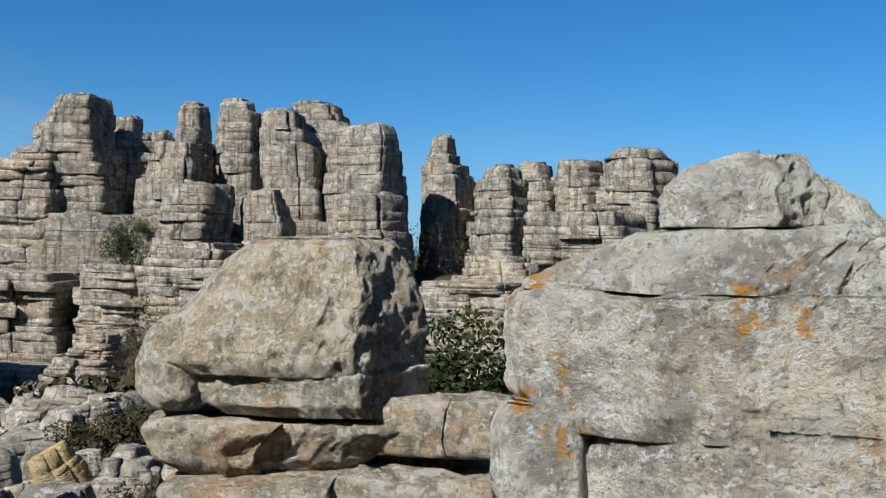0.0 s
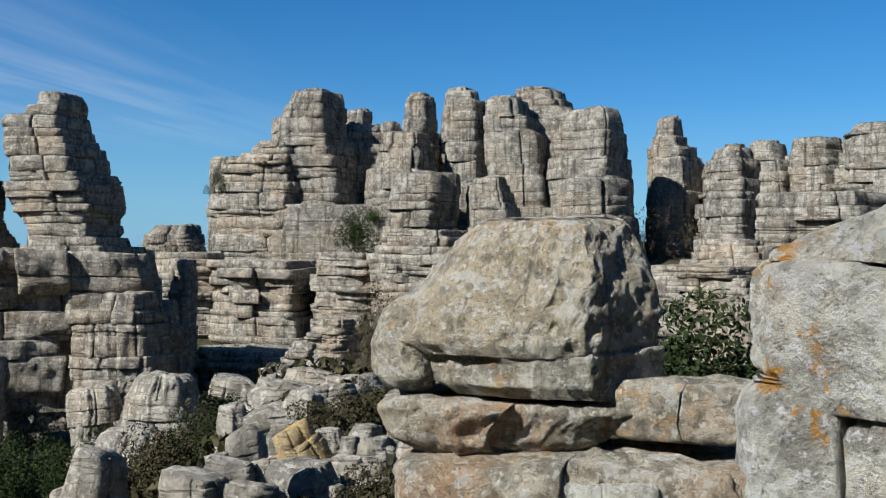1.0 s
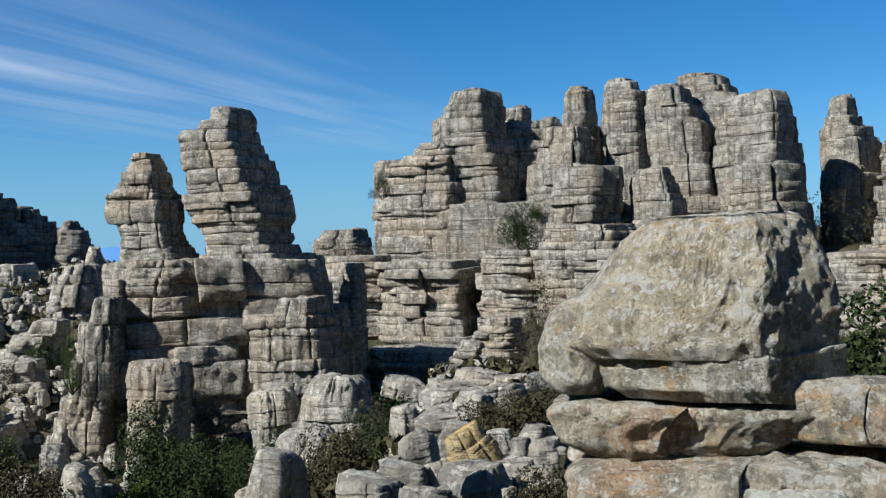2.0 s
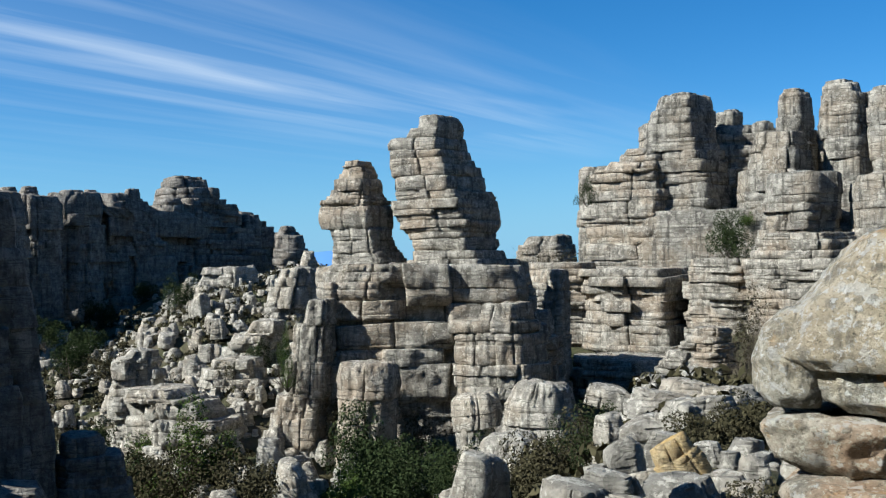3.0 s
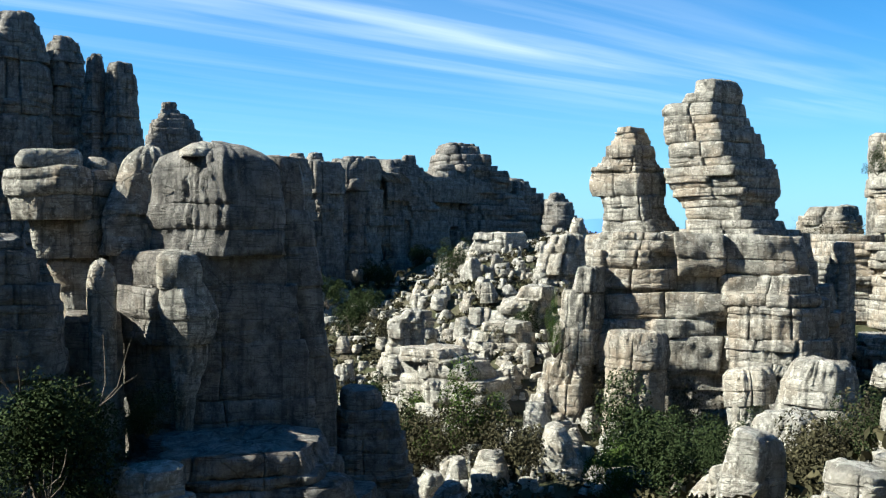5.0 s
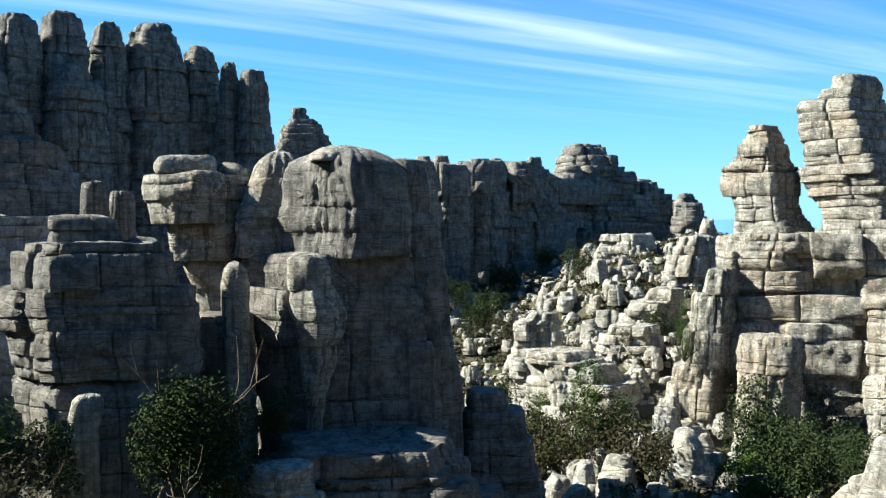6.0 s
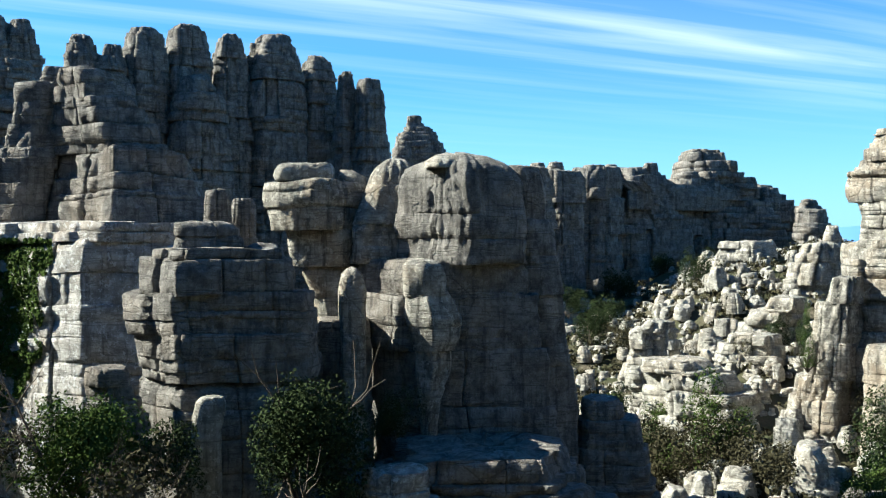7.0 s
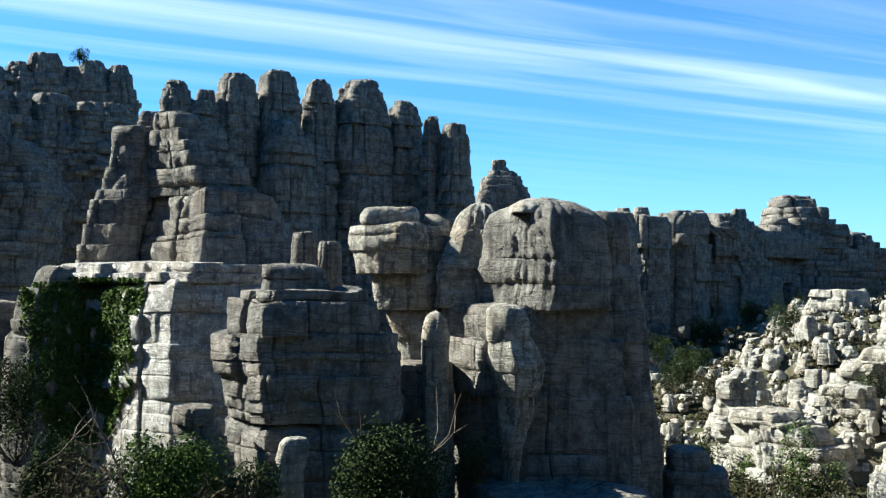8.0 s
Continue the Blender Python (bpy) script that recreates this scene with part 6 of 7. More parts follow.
rock("rock_mushroom", "", (-42.54, 20.54), 64.2, [(1.98, 1.63, -0.08), (1.17, 1.55, 0.01), (0.38, 1.5, 0.07)], res=0.104, mat=MID_ROCK, seed=308, square=5, edge=0.05, depth=1.0, beds=(5, 6), under=0.25, blocks=0, layer=2.0, broken=0.7, uneven=0.02, squat=0.95, rough=1.5, planes=[(radians(-108), 0.9), (radians(-45), 0.88)], host=mushroom)
rock("rock_mushroom", "", (-42.30, 21.03), 63.5, [(0.46, 1.48, -0.3), (-0.67, 1.21, -0.01), (-1.9, 1.08, 0.14), (-3.37, 1.08, 0.16), (-13, 1.08, 0.16)], res=0.104, mat=MID_ROCK, seed=309, square=4, planes=False, flute=0.5, edge=0.04, depth=1.0, beds=(9, 12), under=0.25, blocks=0, layer=2.0, broken=0.7, uneven=0.02, squat=0.95, rough=1.5, host=mushroom)
# shaded ledge in dark grey, lit ledge in pale: light put into the stones
rock("rock_outcrop", "shaded ledge at the foot of a great tower", (-33.09, 22.36), 56.0, [(-6.03, 2.27, 0.19), (-6.54, 3.4, -0.01), (-7.35, 4.75, -0.2), (-8.58, 5.65, 0.02), (-13.78, 5.65, 0.02)], res=0.088, mat=SHADE_GREY_ROCK, seed=150, beds=(0.6, 1.4), layer=1.3, rough=1.8, blocks=11, uneven=0.1, broken=0.8)
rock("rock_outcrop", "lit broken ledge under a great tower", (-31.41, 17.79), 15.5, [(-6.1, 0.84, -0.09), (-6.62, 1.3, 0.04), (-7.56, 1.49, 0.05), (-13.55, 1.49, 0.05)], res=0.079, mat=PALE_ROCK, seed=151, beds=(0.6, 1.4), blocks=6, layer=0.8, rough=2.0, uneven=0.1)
# outcrop over the hollow; its dark grey stands in for shadow there
rock("rock_outcrop", "shade-grey rocks in the shaded hollow beside a tower", (-34.96, 29.94), 49.4, [(-5.13, 0.59, -0.37), (-6.58, 1.57, 0.04), (-9.76, 2.16, 0.33), (-13.42, 2.16, 0.33)], res=0.101, mat=SHADE_GREY_ROCK, seed=152, beds=(0.6, 1.6), layer=0.31)

# the near balanced boulder and its ledges
balanced = rock("balanced_boulder", "great rounded limestone boulder with lichen balanced on slabs", (-1.08, 9.93), 7.2, [(1.9, 0.48, 0.09), (1.86, 0.64, 0.14), (1.75, 0.75, 0.09), (1.6, 0.86, 0.06), (1.34, 1.01, 0.01), (1.07, 1.18, -0.1), (0.82, 1.25, -0.15), (0.71, 1.15, -0.06)], res=0.013, mat=BOULDER_ROCK, seed=154, square=3.2, edge=0.04, depth=0.8, category='boulder', under=0.2, crown=0.1, beds=(5, 6), wave=0.01, grain=0.03, piece='rock_layer', blocks=0, layer=3.0, broken=0.25, uneven=0.015, squat=1.0, rough=0.75, planes=[(radians(-106), 0.92), (radians(-47), 0.8)])
rock("balanced_boulder", "", (-0.98, 9.89), 6.6, [(0.77, 1.03, -0.02), (0.59, 1.02, -0.02), (0.46, 0.99, -0.0), (0.35, 0.88, 0.09)], res=0.013, mat=BOULDER_ROCK, seed=316, square=5, edge=0.08, depth=0.76, under=0.8, beds=(5, 6), wave=0.01, grain=0.03, piece='rock_layer', blocks=0, layer=3.0, broken=0.25, uneven=0.015, squat=1.0, rough=0.75, planes=[(radians(-104), 0.94), (radians(-45), 0.84)], host=balanced)
rock("balanced_boulder", "", (-2.13, 9.48), 13.6, [(1.2, 0.15, 0.06), (1.07, 0.23, 0.0), (0.78, 0.28, -0.04), (0.51, 0.27, -0.03), (0.39, 0.2, 0.02)], res=0.013, mat=BOULDER_ROCK, seed=317, square=4, planes=False, edge=0.06, depth=1.6, under=0.5, beds=(5, 6), wave=0.01, grain=0.03, piece='rock_layer', blocks=0, layer=3.0, broken=0.25, uneven=0.015, squat=1.0, rough=0.75, host=balanced)
rock("rock_slab", "thick warm-brown limestone slab under a boulder", (-1.28, 9.95), 7.3, [(0.31, 1.13, 0.13), (0.26, 1.22, 0.07), (0.09, 1.04, -0.07), (-0.05, 0.93, -0.1), (-0.15, 0.74, -0.04)], res=0.016, mat=WARM_ROCK, seed=155, uneven=0.03, blocks=3, beds=(2, 3), edge=0.2, squat=1.0, category='boulder', piece='rock_layer', depth=0.7, under=0.2, wave=0.02, layer=1.5, planes=False, square=6.0, rough=0.8, grain=0.03)
rock("rock_slab", "rusty-topped limestone slab beside a boulder", (0.25, 9.78), -1.5, [(0.49, 0.61, 0.03), (0.4, 0.68, -0.01), (0.16, 0.68, -0.03), (0.03, 0.61, -0.01), (-0.01, 0.52, 0.02)], res=0.015, mat=WARM_ROCK, seed=156, uneven=0.03, blocks=3, beds=(2, 3), edge=0.2, squat=1.0, category='boulder', piece='rock_layer', depth=0.6, under=0.2, wave=0.02, layer=1.5, planes=False, square=6.0, rough=0.8, grain=0.03)
rock("rock_ledge", "broken limestone ledge carrying a boulder", (-0.61, 9.76), 3.5, [(-0.17, 1.41, 0.04), (-0.24, 1.56, -0.02), (-0.58, 1.59, -0.02), (-0.97, 1.62, 0.0), (-2.41, 1.62, 0.0)], res=0.015, mat=WARM_ROCK, seed=157, grain=0.03, uneven=0.05, blocks=6, beds=(0.5, 0.7), edge=0.2, squat=1.0, depth=0.55, wave=0.03, layer=0.7, rough=1.3, planes=False)
rock("rock_ledge", "low pitted limestone ledge in front of a boulder", (-0.44, 9.07), 2.8, [(-0.27, 0.29, -0.05), (-0.33, 0.41, 0.01), (-0.51, 0.48, 0.04), (-2.4, 0.48, 0.04)], res=0.014, mat=NEAR_ROCK, seed=158, grain=0.03, uneven=0.05, blocks=4, beds=(0.5, 0.7), depth=0.5, planes=False)

# the near lichened outcrop
outcrop = rock("lichened_outcrop", "pale grey limestone outcrop covered in orange lichen", (1.46, 4.63), -15.6, [(1.56, 0.86, -0.04), (1.53, 0.88, -0.05), (1.45, 0.89, -0.07), (1.26, 0.89, -0.07), (1.14, 0.89, -0.06), (1.06, 0.87, -0.04), (0.97, 0.81, 0.01)], res=0.0065, seed=160, square=6, edge=0.06, depth=0.5, under=0.1, rough=1.2, beds=(5, 6), wave=0.03, grain=0.03, piece='rock_layer', blocks=0, layer=3.0, broken=0.3, uneven=0.015, squat=1.0, mat=NEAR_ROCK, planes=[(radians(-96), 0.9), (radians(-140), 0.97)])
rock("lichened_outcrop", "", (1.56, 4.65), -16.7, [(1.82, 0.59, 0.08), (1.77, 0.65, 0.06), (1.68, 0.79, -0.05), (1.6, 0.87, -0.13), (1.56, 0.88, -0.14)], res=0.0065, seed=318, square=5, edge=0.05, depth=0.5, beds=(5, 6), piece='rock_layer', blocks=0, layer=3.0, broken=0.3, uneven=0.015, squat=1.0, mat=NEAR_ROCK, planes=[(radians(-97), 0.88)], host=outcrop, grain=0.03, rough=1.4, under=0.8, wave=0.03)
rock("lichened_outcrop", "", (1.56, 4.54), -17.1, [(1.03, 0.72, -0.03), (1.01, 0.73, -0.03), (0.89, 0.73, -0.04), (0.7, 0.73, -0.04), (-1.9, 0.73, -0.04)], res=0.0065, seed=319, square=6, edge=0.02, depth=0.5, under=0.4, rough=1.4, beds=(5, 6), wave=0.02, grain=0.03, piece='rock_layer', blocks=0, layer=3.0, broken=0.3, uneven=0.015, squat=1.0, mat=NEAR_ROCK, planes=[(radians(-96), 0.9)], host=outcrop)
rock("lichened_block", "craggy pale limestone cap with orange lichen", (1.48, 4.68), -15.7, [(2.14, 0.12, 0.05), (2.11, 0.18, 0.02), (2.08, 0.25, -0.01), (1.99, 0.31, -0.02), (1.89, 0.32, -0.03), (1.83, 0.32, -0.04)], res=0.0065, seed=161, square=3.4, depth=0.8, under=0.9, beds=(5, 6), wave=0.02, piece='rock_layer', blocks=0, layer=3.0, broken=0.3, uneven=0.015, squat=1.0, mat=NEAR_ROCK, planes=[(radians(-105), 0.88), (radians(-50), 0.86)], grain=0.03, rough=2.4, edge=0.04)
rock("lichened_block", "rough limestone knob with orange lichen", (1.85, 4.61), -20.1, [(2.06, 0.03, -0.07), (2.02, 0.07, -0.04), (1.95, 0.11, 0.01), (1.86, 0.13, 0.04), (1.79, 0.13, 0.05)], res=0.0065, seed=164, square=3.2, planes=False, edge=0.08, depth=0.9, under=0.6, beds=(5, 6), wave=0.02, piece='rock_layer', blocks=0, layer=3.0, broken=0.3, uneven=0.015, squat=1.0, mat=NEAR_ROCK, rough=1.7, grain=0.03)
rock("lichened_block", "split limestone block with white lichen spots", (0.62, 4.69), -5.6, [(1.09, 0.15, 0.0), (1.06, 0.18, -0.0), (0.95, 0.2, -0.01), (0.8, 0.2, -0.01), (0.65, 0.19, 0.01), (-1.8, 0.19, 0.01)], res=0.0065, seed=163, square=4, planes=False, edge=0.06, depth=1.0, under=0.2, beds=(5, 6), wave=0.01, piece='rock_layer', blocks=0, layer=3.0, broken=0.3, uneven=0.015, squat=1.0, mat=NEAR_ROCK, rough=1.7, grain=0.03)
rock("lichened_block", "thin limestone slab lying on a boulder", (-0.68, 10.16), 3.8, [(1.9, 0.32, -0.04), (1.85, 0.46, -0.05), (1.71, 0.34, 0.09)], res=0.016, mat=NEAR_ROCK, seed=162, grain=0.03, beds=(2, 3), layer=0.5, squat=1.0, piece='rock_layer', depth=0.6, planes=False)

# loose blocks of the near slope
boulder("boulder", "ochre-stained tilted limestone block", (-5.46, 16.60, -1.88), (0.91, 0.73, 0.78), 18, 169, OCHRE_ROCK, lie=0.05, tilt=(0, -28))
boulder("boulder", "loose weathered limestone block on the near slope", (-5.51, 14.07, -1.29), (0.63, 0.50, 0.52), 21, 167, PALE_ROCK, lie=0.05, group='loose blocks of the near slope', tilt=(-8, -10))
boulder("boulder", "loose weathered limestone block on the near slope", (-6.55, 18.55, -2.03), (0.92, 0.74, 0.62), 19, 168, PALE_ROCK, lie=0.05, group='loose blocks of the near slope', tilt=(-5, 1))
boulder("boulder", "loose weathered limestone block on the near slope", (-5.97, 16.42, -2.07), (1.00, 0.80, 0.40), 20, 169, PALE_ROCK, lie=0.05, group='loose blocks of the near slope', tilt=(-2, -9))
boulder("boulder", "loose weathered limestone block on the near slope", (-5.34, 13.06, -1.42), (0.95, 0.76, 0.36), 22, 170, PALE_ROCK, lie=0.05, group='loose blocks of the near slope', tilt=(1, 2))
boulder("boulder", "loose weathered limestone block on the near slope", (-5.18, 15.24, -2.04), (1.25, 1.00, 0.51), 19, 171, PALE_ROCK, lie=0.05, group='loose blocks of the near slope', tilt=(4, -8))
boulder("boulder", "loose weathered limestone block on the near slope", (-5.53, 12.43, -1.43), (0.85, 0.68, 0.31), 24, 172, PALE_ROCK, lie=0.05, group='loose blocks of the near slope', tilt=(7, 3))
boulder("boulder", "loose weathered limestone block on the near slope", (-4.56, 17.07, -1.91), (0.55, 0.44, 0.50), 15, 173, PALE_ROCK, lie=0.05, group='loose blocks of the near slope', tilt=(-7, -7))
boulder("boulder", "loose weathered limestone block on the near slope", (-5.45, 19.52, -2.06), (0.74, 0.59, 0.46), 16, 174, PALE_ROCK, lie=0.05, group='loose blocks of the near slope', tilt=(-4, 4))
boulder("boulder", "loose weathered limestone block on the near slope", (-4.87, 16.53, -1.95), (0.81, 0.64, 0.30), 16, 175, PALE_ROCK, lie=0.05, group='loose blocks of the near slope', tilt=(-1, -6))
boulder("boulder", "loose weathered limestone block on the near slope", (-4.08, 17.43, -2.00), (0.56, 0.45, 0.51), 13, 176, PALE_ROCK, lie=0.05, group='loose blocks of the near slope', tilt=(2, 5))
boulder("boulder", "loose weathered limestone block on the near slope", (-5.69, 18.20, -1.93), (0.59, 0.48, 0.44), 17, 177, PALE_ROCK, lie=0.05, group='loose blocks of the near slope', tilt=(5, -5))
boulder("boulder", "loose weathered limestone block on the near slope", (-8.65, 23.60, -2.52), (1.70, 1.36, 0.58), 20, 178, PALE_ROCK, lie=0.05, group='loose blocks of the near slope', tilt=(8, 6))
boulder("boulder", "loose weathered limestone block on the near slope", (-7.57, 23.67, -2.17), (1.94, 1.55, 0.71), 18, 179, PALE_ROCK, lie=0.05, group='loose blocks of the near slope', tilt=(-6, -4))
boulder("boulder", "loose weathered limestone block on the near slope", (-9.70, 26.85, -2.49), (1.78, 1.43, 0.74), 20, 180, PALE_ROCK, lie=0.05, group='loose blocks of the near slope', tilt=(-3, 7))
boulder("boulder", "loose weathered limestone block on the near slope", (-7.98, 27.86, -2.28), (1.81, 1.45, 0.66), 16, 181, PALE_ROCK, lie=0.05, group='loose blocks of the near slope', tilt=(0, -3))
boulder("boulder", "loose weathered limestone block on the near slope", (-13.09, 31.50, -2.91), (1.42, 1.14, 0.68), 23, 182, PALE_ROCK, lie=0.05, group='loose blocks of the near slope', tilt=(3, 8))
boulder("boulder", "loose weathered limestone block on the near slope", (-4.14, 15.56, -2.05), (0.67, 0.53, 0.28), 15, 183, PALE_ROCK, lie=0.05, group='loose blocks of the near slope', tilt=(6, -2))
boulder("boulder", "loose weathered limestone block on the near slope", (-4.33, 11.31, -1.18), (0.75, 0.60, 0.21), 21, 184, PALE_ROCK, lie=0.05, group='loose blocks of the near slope', tilt=(-8, 9))
boulder("boulder", "loose weathered limestone block on the near slope", (-9.58, 28.82, -2.29), (2.06, 1.64, 0.70), 18, 185, PALE_ROCK, lie=0.05, group='loose blocks of the near slope', tilt=(-5, -1))
boulder("boulder", "loose weathered limestone block on the near slope", (-7.78, 30.05, -2.24), (1.29, 1.03, 0.71), 15, 186, PALE_ROCK, lie=0.05, group='loose blocks of the near slope', tilt=(-2, 10))
boulder("boulder", "loose weathered limestone block on the near slope", (-5.87, 13.92, -1.43), (0.47, 0.38, 0.26), 23, 187, PALE_ROCK, lie=0.05, group='loose blocks of the near slope', tilt=(1, 0))
boulder("boulder", "loose weathered limestone block on the near slope", (-6.36, 13.70, -1.61), (0.47, 0.38, 0.26), 25, 188, PALE_ROCK, lie=0.05, group='loose blocks of the near slope', tilt=(4, -10))
boulder("boulder", "loose weathered limestone block on the near slope", (-4.84, 19.68, -2.06), (0.42, 0.34, 0.35), 14, 189, PALE_ROCK, lie=0.05, group='loose blocks of the near slope', tilt=(7, 1))

# plants
bush("dense dark evergreen bush between a boulder and an outcrop", (0.45, 13.15, -0.03), 2.2, 0.78, 191)
bush("leafy dark evergreen bush beside a boulder", (0.12, 16.16, -0.10), 0.92, 0.40, 192)
tree("round dark green oak at the foot of a tower", (-32.69, 15.17, -6.8), 3.11, 3.58, 193)
tree("fresh green shrub at the foot of an ivy wall", (-35.04, 8.46, -6.5), 3.29, 3.11, 194, mat=LEAF_GREEN)
bush("dark shrub at the foot of a rock", (-33.16, 18.62, -5.31), 1.59, 1.49, 195)
bush("dark shrub in the shaded hollow", (-34.67, 5.11, -5.64), 2.74, 2.01, 196)
bush("dark shrub in the shaded hollow", (-39.81, 4.34, -4.48), 2.30, 3.14, 197)
bush("dark shrub in the shaded hollow", (-34.31, 11.05, -6.26), 3.01, 1.69, 198)
bush("lone windswept tree on a hilltop", (-137.45, 20.96, 27.47), 2.03, 1.60, 199)
bush("round evergreen bush on the rubble slope", (-64.69, 64.96, -2.31), 2.78, 2.49, 200)
bush("small fresh green bush on a rock ledge", (-33.80, 47.21, 0.27), 1.64, 0.97, 201, mat=LEAF_GREEN)
bush("fresh green bush among rubble", (-43.82, 41.73, -9.21), 2.53, 1.74, 202, mat=LEAF_GREEN)
bush("olive scrub among rubble", (-37.54, 38.47, -9.84), 4.21, 2.53, 203, mat=LEAF_DULL)
bush("olive scrub among rubble", (-39.88, 37.96, -11.12), 3.45, 2.01, 204, mat=LEAF_DULL)
bush("dark scrub at the foot of a buttress", (-23.34, 35.48, -8.49), 3.33, 2.66, 205)
bush("dark scrub at the foot of a buttress", (-26.95, 37.14, -9.86), 3.11, 1.92, 206, mat=LEAF_GREEN)
bush("dark scrub in a rock cleft", (-31.83, 52.16, -8.93), 1.91, 3.19, 207)
bush("fern tuft in a rock crack", (-35.29, 42.91, -4.53), 0.87, 2.32, 208, mat=LEAF_GREEN)
twigs("grey leafless shrub below a mound", (-14.02, 31.18, -5.19), 2.32, 1.79, 209)
twigs("grey leafless shrub below a mound", (-30.12, 46.39, -9.42), 3.76, 3.18, 210)
bush("olive scrub on the slope", (-17.48, 35.05, -7.06), 3.07, 1.64, 211, mat=LEAF_DULL)
bush("dark scrub on the slope", (-20.44, 34.98, -7.46), 2.33, 1.48, 212)
bush("fresh green bush beside a plinth", (-28.91, 62.78, -6.58), 2.17, 1.99, 213, mat=LEAF_GREEN)
twigs("grey leafless shrub beside rocks", (-27.21, 63.54, -6.53), 2.17, 2.17, 214)
twigs("brown leafless shrub between rocks", (-16.56, 60.22, -4.83), 2.93, 5.54, 215)
twigs("brown leafless shrub between rocks", (-14.20, 50.15, -4.58), 1.90, 2.99, 216)
bush("dark bush at the foot of the far cliff", (-20.54, 70.6, 1.5), 3.01, 2.63, 217)
bush("fresh green bush on the far cliff", (-21.27, 76.73, 4.00), 1.00, 0.83, 218, mat=LEAF_GREEN)
twigs("brown scrub on the saddle", (-37.88, 79.54, 0.04), 5.98, 2.76, 219)
twigs("brown leafless tree before the ridge", (-0.12, 80.01, 0.93), 6.26, 4.38, 220)
twigs("brown leafless tree before the ridge", (-2.48, 80.68, 1.14), 3.79, 2.95, 221)
bush("dark bush on a terrace", (6.46, 75.60, 0.55), 3.56, 2.57, 222)
twigs("dry shrub on a terrace", (2.38, 46.72, -1.92), 1.71, 1.22, 223)
twigs("grey leafless shrub on the slope", (-12.06, 28.40, -4.06), 1.77, 1.45, 224)
bush("dark scrub on the near slope", (-6.36, 23.15, -2.42), 1.75, 0.94, 225, mat=LEAF_DULL)
bush("olive scrub behind a boulder", (-7.06, 22.89, -2.35), 1.12, 0.62, 226, mat=LEAF_DULL)
bush("olive grass tussock beside rocks", (-3.94, 14.81, -1.99), 1.11, 0.44, 227, mat=LEAF_DULL)
bush("olive scrub on the slope", (-17.55, 35.30, -6.97), 3.08, 1.23, 228, mat=LEAF_DULL)
bush("dark scrub on the slope", (-23.46, 39.46, -8.19), 2.87, 1.92, 229)
bush("dark scrub in the hollow", (-29.79, 41.92, -9.57), 3.76, 2.15, 230)
bush("green bush beside a plinth", (-23.09, 60.40, -7.67), 2.02, 2.02, 231, mat=LEAF_DULL)
bush("bush in a cleft of the stepped tower", (-29.43, 67.47, 5.41), 1.08, 1.38, 232)
twigs("brown leafless thicket in the hollow", (-32.67, 4.97, -5.07), 3.11, 2.07, 233)
twigs("brown leafless thicket in the hollow", (-30.85, 8.74, -6.23), 4.35, 1.84, 234)
# dark shrubs added to darken bright ground that should lie in the cliff's shadow
bush("dark evergreen shrub in the shaded hollow", (-62.33, 51.81, -6.46), 2.54, 2.54, 235)
bush("dark evergreen shrub in the shaded hollow", (-54.78, 43.67, -3.33), 2.20, 1.65, 236)
bush("dark evergreen shrub below the dark cliff", (-78.60, 68.87, -3.92), 3.28, 1.91, 237)
bush("dark evergreen shrub below the dark cliff", (-78.33, 73.88, -1.86), 2.53, 1.69, 238)
bush("dark evergreen shrub below the dark cliff", (-66.25, 56.24, -5.24), 3.18, 1.82, 239)
bush("dark evergreen shrub in the shaded hollow", (-48.33, 41.88, -9.45), 3.01, 2.00, 240)
bush("dark evergreen shrub in the shaded hollow", (-42.31, 38.63, -11.02), 2.99, 2.69, 241)
twigs("brown leafless thicket at the foot of a buttress", (-29.47, 47.13, -9.62), 5.51, 3.77, 260)
bush("dark evergreen scrub at the foot of a buttress", (-30.25, 42.99, -9.37), 3.84, 3.57, 261)
bush("dark scrub beside fluted mounds", (-11.94, 27.91, -4.20), 1.58, 1.50, 262)
bush("olive scrub on the stony slope", (-13.32, 28.66, -5.22), 2.80, 1.40, 263, mat=LEAF_DULL)
bush("olive scrub beside pale slabs", (-7.00, 22.30, -2.37), 1.82, 0.73, 264, mat=LEAF_DULL)
bush("olive scrub below the towers", (-34.27, 45.95, -7.94), 3.29, 2.69, 265, mat=LEAF_DULL)
bush("fresh green bush in the rubble hollow", (-37.16, 38.81, -9.51), 3.65, 2.81, 266, mat=LEAF_GREEN)
bush("fresh green bush among rubble blocks", (-44.36, 42.20, -8.93), 2.88, 1.76, 267, mat=LEAF_GREEN)
bush("olive scrub in the rubble hollow", (-41.49, 38.68, -10.78), 4.75, 2.67, 268, mat=LEAF_DULL)
bush("olive scrub in the rubble hollow", (-32.83, 37.69, -9.68), 3.92, 2.09, 269, mat=LEAF_DULL)
bush("fresh green scrub below a buttress", (-28.92, 39.85, -9.78), 3.09, 1.80, 270, mat=LEAF_GREEN)
bush("dark scrub below a buttress", (-24.63, 37.96, -8.58), 3.08, 2.37, 271)
twigs("grey leafless shrub beside fluted mounds", (-23.75, 51.28, -8.82), 3.84, 2.95, 272)
bush("olive scrub on the rubble slope", (-42.95, 46.74, -5.43), 1.99, 1.33, 273, mat=LEAF_DULL)
bush("olive scrub on the rubble slope", (-46.80, 46.86, -7.08), 2.42, 1.39, 274, mat=LEAF_DULL)
bush("dark scrub on the rubble slope", (-44.58, 51.66, -4.91), 2.14, 1.43, 275)
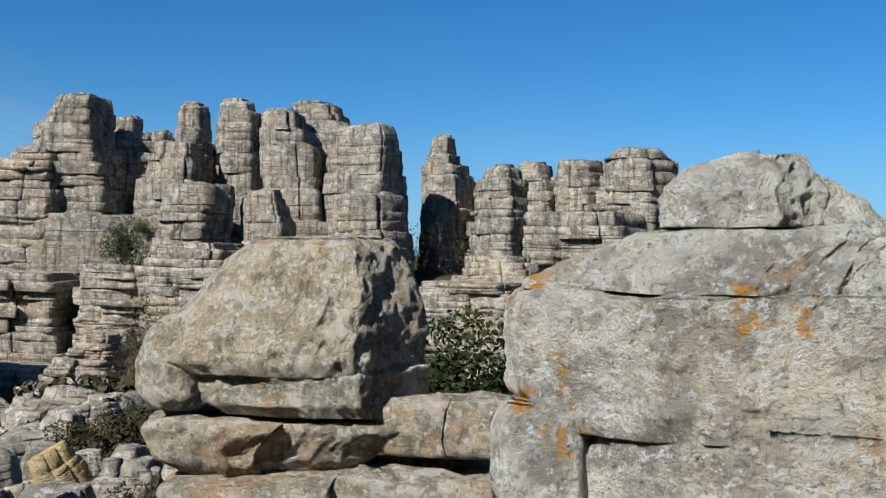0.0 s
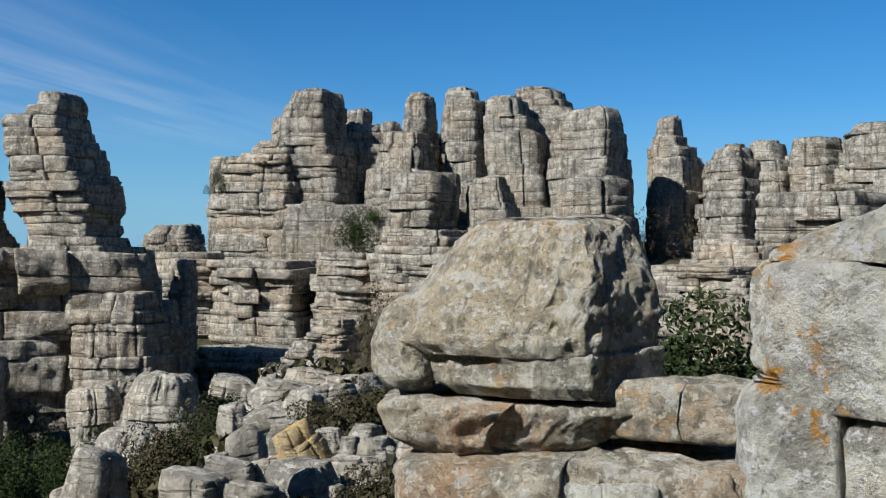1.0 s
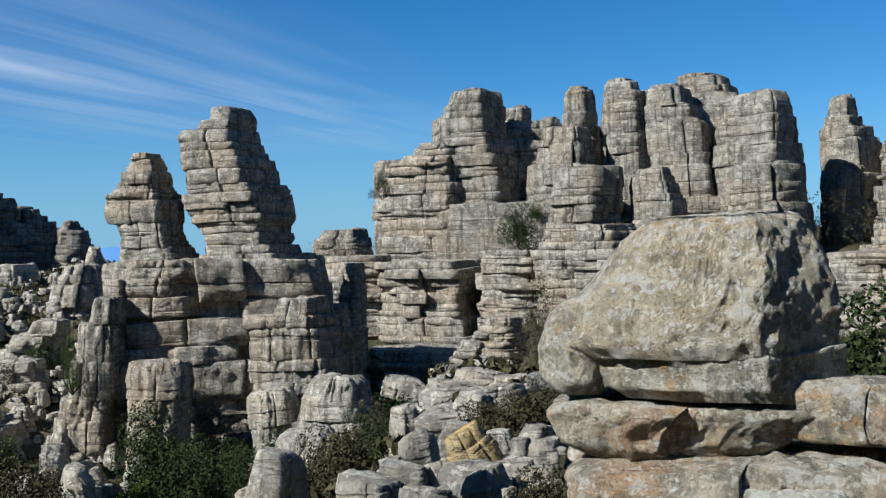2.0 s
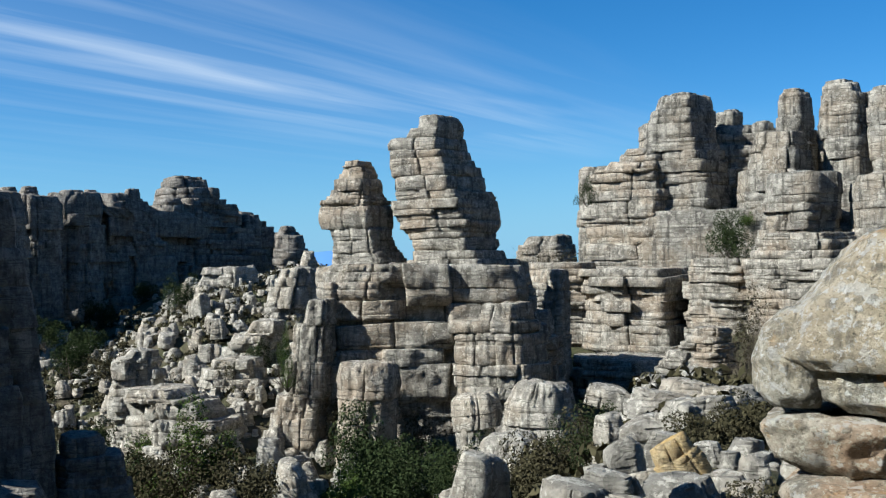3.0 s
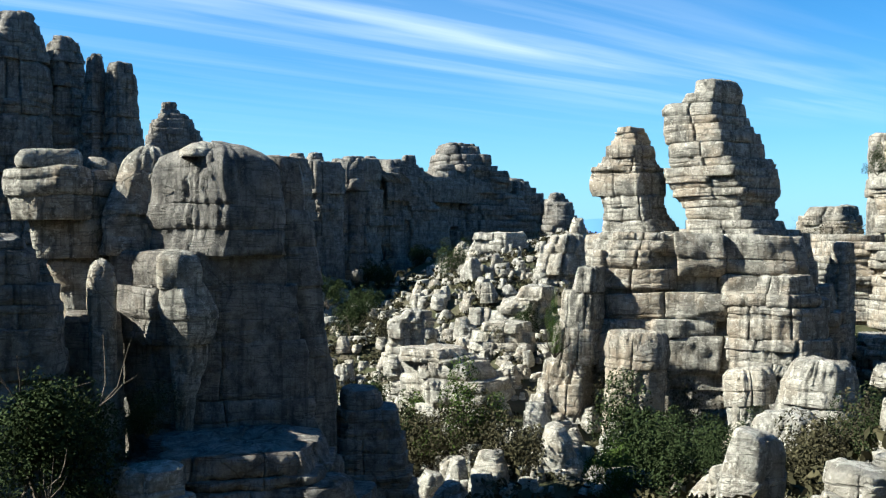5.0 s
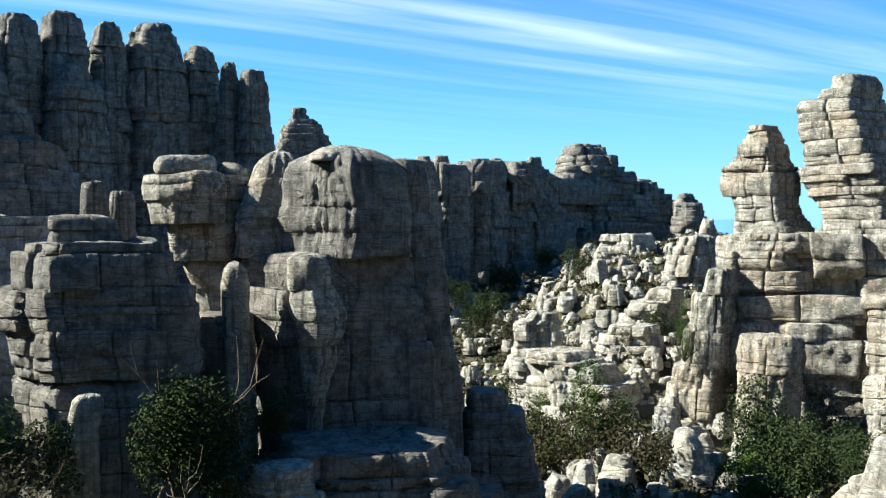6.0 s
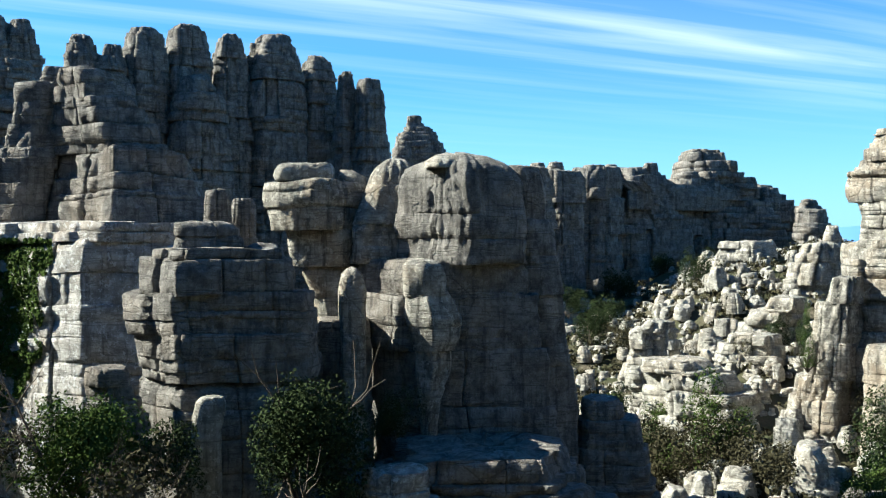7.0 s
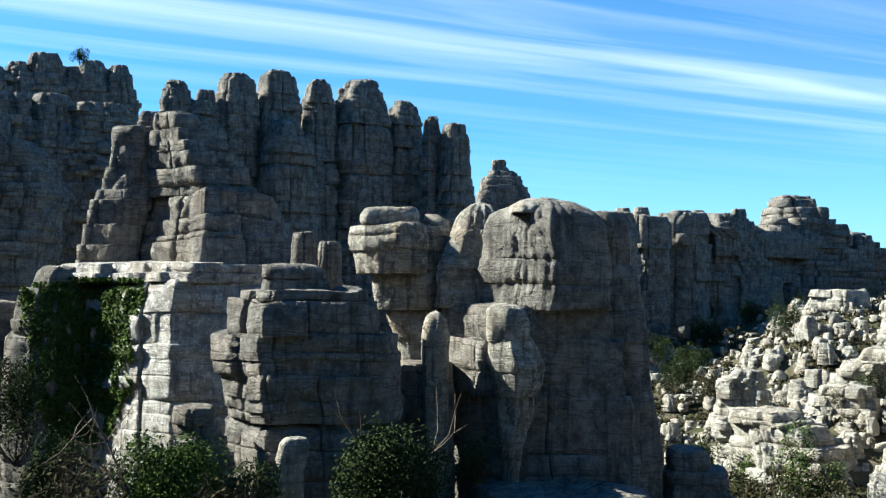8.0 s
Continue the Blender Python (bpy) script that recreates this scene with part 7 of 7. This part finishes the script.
bush("olive scrub on the rubble slope", (-58.50, 52.30, -6.59), 2.87, 1.85, 276, mat=LEAF_DULL)
ivy("green ivy curtain on a limestone wall", ivy_wall, (-55.14, 9.6, -6.80), 4.6, 8.3, 79.7, 20000, 3)
ivy("green ivy on a limestone shoulder", ivy_shoulder, (-57.47, 8.13, -7.31), 4.24, 8.53, 81.9, 12000, 8)

# ---- rubble and scrub in numbers ----
rnd = np.random.default_rng(5)
models = []
for k in range(9):
    ob = boulder("boulder", "jagged pale limestone block on the rubble slope", (0, 0, -300), (2.2, 1.7 + 0.5 * rnd.random(), 1.3 + 1.0 * rnd.random()), 0, 900 + k, (PALE_ROCK, MID_ROCK)[k % 2],
                 detail=19, square=6.0, rough=2.6, group="blocks of the rubble slope", flute=0.5 if k % 3 == 0 else 0.15)
    models.append(ob)


more_v, more_q, more_n = [], [], 0


def strew(count, az0, az1, r0, r1, s0, s1, joined=False):
    """Blocks strewn over a stretch of slope, larger ones rarer; joined: too many to count."""
    global more_n
    for _ in range(count):
        az, r = radians(rnd.uniform(az0, az1)), math.sqrt(rnd.uniform(r0 * r0, r1 * r1))
        x, y = -math.sin(az) * r, math.cos(az) * r
        s = s0 + (s1 - s0) * rnd.random() ** 2.2
        model = models[int(rnd.integers(len(models)))]
        z = float(terrain(x, y))
        stance = pose(x, y, z - 0.25 * s, rnd.normal() * 7, rnd.normal() * 7, rnd.uniform(0, 360)) @ Matrix.Diagonal((s, s, s * rnd.uniform(0.8, 1.3), 1))
        if joined:
            me_, to = model.data, np.array(stance)
            co, qi = np.empty(len(me_.vertices) * 3), np.empty(len(me_.loops), np.int32)
            me_.vertices.foreach_get("co", co)
            me_.loops.foreach_get("vertex_index", qi)
            more_v.append(co.reshape(-1, 3) @ to[:3, :3].T + to[:3, 3])
            more_q.append(qi.reshape(-1, 4) + more_n)
            more_n += len(me_.vertices)
        else:
            copy_thing(model, Matrix()).matrix_basis = stance


strew(110, 35, 47, 46, 72, 0.3, 1.1)
strew(45, 43, 53, 52, 75, 0.3, 0.9)
strew(260, 35, 47, 46, 108, 0.22, 0.8, True)
strew(130, 43, 55, 56, 98, 0.25, 0.8, True)
strew(45, 17, 33, 24, 52, 0.35, 1.1)
strew(35, 2, 14, 30, 66, 0.3, 0.9)
tagged(mesh_object("rubble_blocks", np.concatenate(more_v), np.concatenate(more_q), PALE_ROCK), "jagged pale limestone blocks covering the rubble slope", "rubble", kind="stuff")
for ob in models:
    bpy.data.objects.remove(ob)

# small stones, too many to count
base_v, base_q = bed_shape(0, 1.0, lambda z: 0.6 * np.interp(z, [0, 0.4, 1], [1, 1.05, 0.7]), lambda z: 0 * z, 0.6, 0.0, 0.8, 4.5, np.zeros(0), np.zeros(0), 4, 0.5, 1.6, 0, 0.06, 0, 0.2, 1.0, 1.2)
vs, qs, total = [], [], 0
for az0, az1, r0, r1, count, s0, s1 in ((34, 54, 45, 105, 1500, 0.25, 0.9), (14, 34, 12, 55, 700, 0.12, 0.5), (0, 15, 12, 70, 350, 0.12, 0.5), (56, 75, 100, 150, 500, 0.6, 1.8)):
    az, r = np.radians(rnd.uniform(az0, az1, count)), np.sqrt(rnd.uniform(r0 ** 2, r1 ** 2, count))
    x, y = -np.sin(az) * r, np.cos(az) * r
    z = terrain(x, y)
    s = s0 + (s1 - s0) * rnd.random(count) ** 2
    t_ = rnd.uniform(0, 6.28, count)
    sx, sy, sz = s * rnd.uniform(0.8, 1.5, count), s * rnd.uniform(0.7, 1.1, count), s * rnd.uniform(0.6, 1.1, count)
    bx, by, bz = base_v[:, 0][None] * sx[:, None], base_v[:, 1][None] * sy[:, None], (base_v[:, 2][None] - 0.3) * sz[:, None]
    c, q = np.cos(t_)[:, None], np.sin(t_)[:, None]
    vs.append(np.stack([bx * c - by * q + x[:, None], bx * q + by * c + y[:, None], bz + 0.15 * bx + z[:, None]], -1).reshape(-1, 3))
    qs.append((base_q[None] + (np.arange(count) * len(base_v))[:, None, None]).reshape(-1, 4) + total)
    total += count * len(base_v)
rubble = mesh_object("rubble", np.concatenate(vs), np.concatenate(qs), PALE_ROCK)
tagged(rubble, "scattered small limestone rubble on the slopes", "rubble", kind="stuff")

# low scrub in tufts over the slopes
vs, qs, total = [], [], 0
for az0, az1, r0, r1, count in ((34, 58, 40, 115, 2000), (14, 34, 12, 60, 700), (-4, 15, 12, 75, 250), (50, 75, 25, 60, 350), (56, 75, 100, 150, 250)):
    for _ in range(count):
        az, r = radians(rnd.uniform(az0, az1)), math.sqrt(rnd.uniform(r0 * r0, r1 * r1))
        x, y = -math.sin(az) * r, math.cos(az) * r
        s = rnd.uniform(0.25, 1.0) * (0.4 if r < 25 else 1)
        v, q = leaves(np.random.default_rng(int(rnd.integers(1e9))), 34, s, s * 0.55, 0.18 * s + 0.03)
        vs.append(v + np.array([x, y, float(terrain(x, y))]))
        qs.append(q + total)
        total += len(v)
tagged(mesh_object("scrub", np.concatenate(vs), np.concatenate(qs), LEAF_DULL), "low olive and brown scrub among the stones", "scrub", kind="stuff")
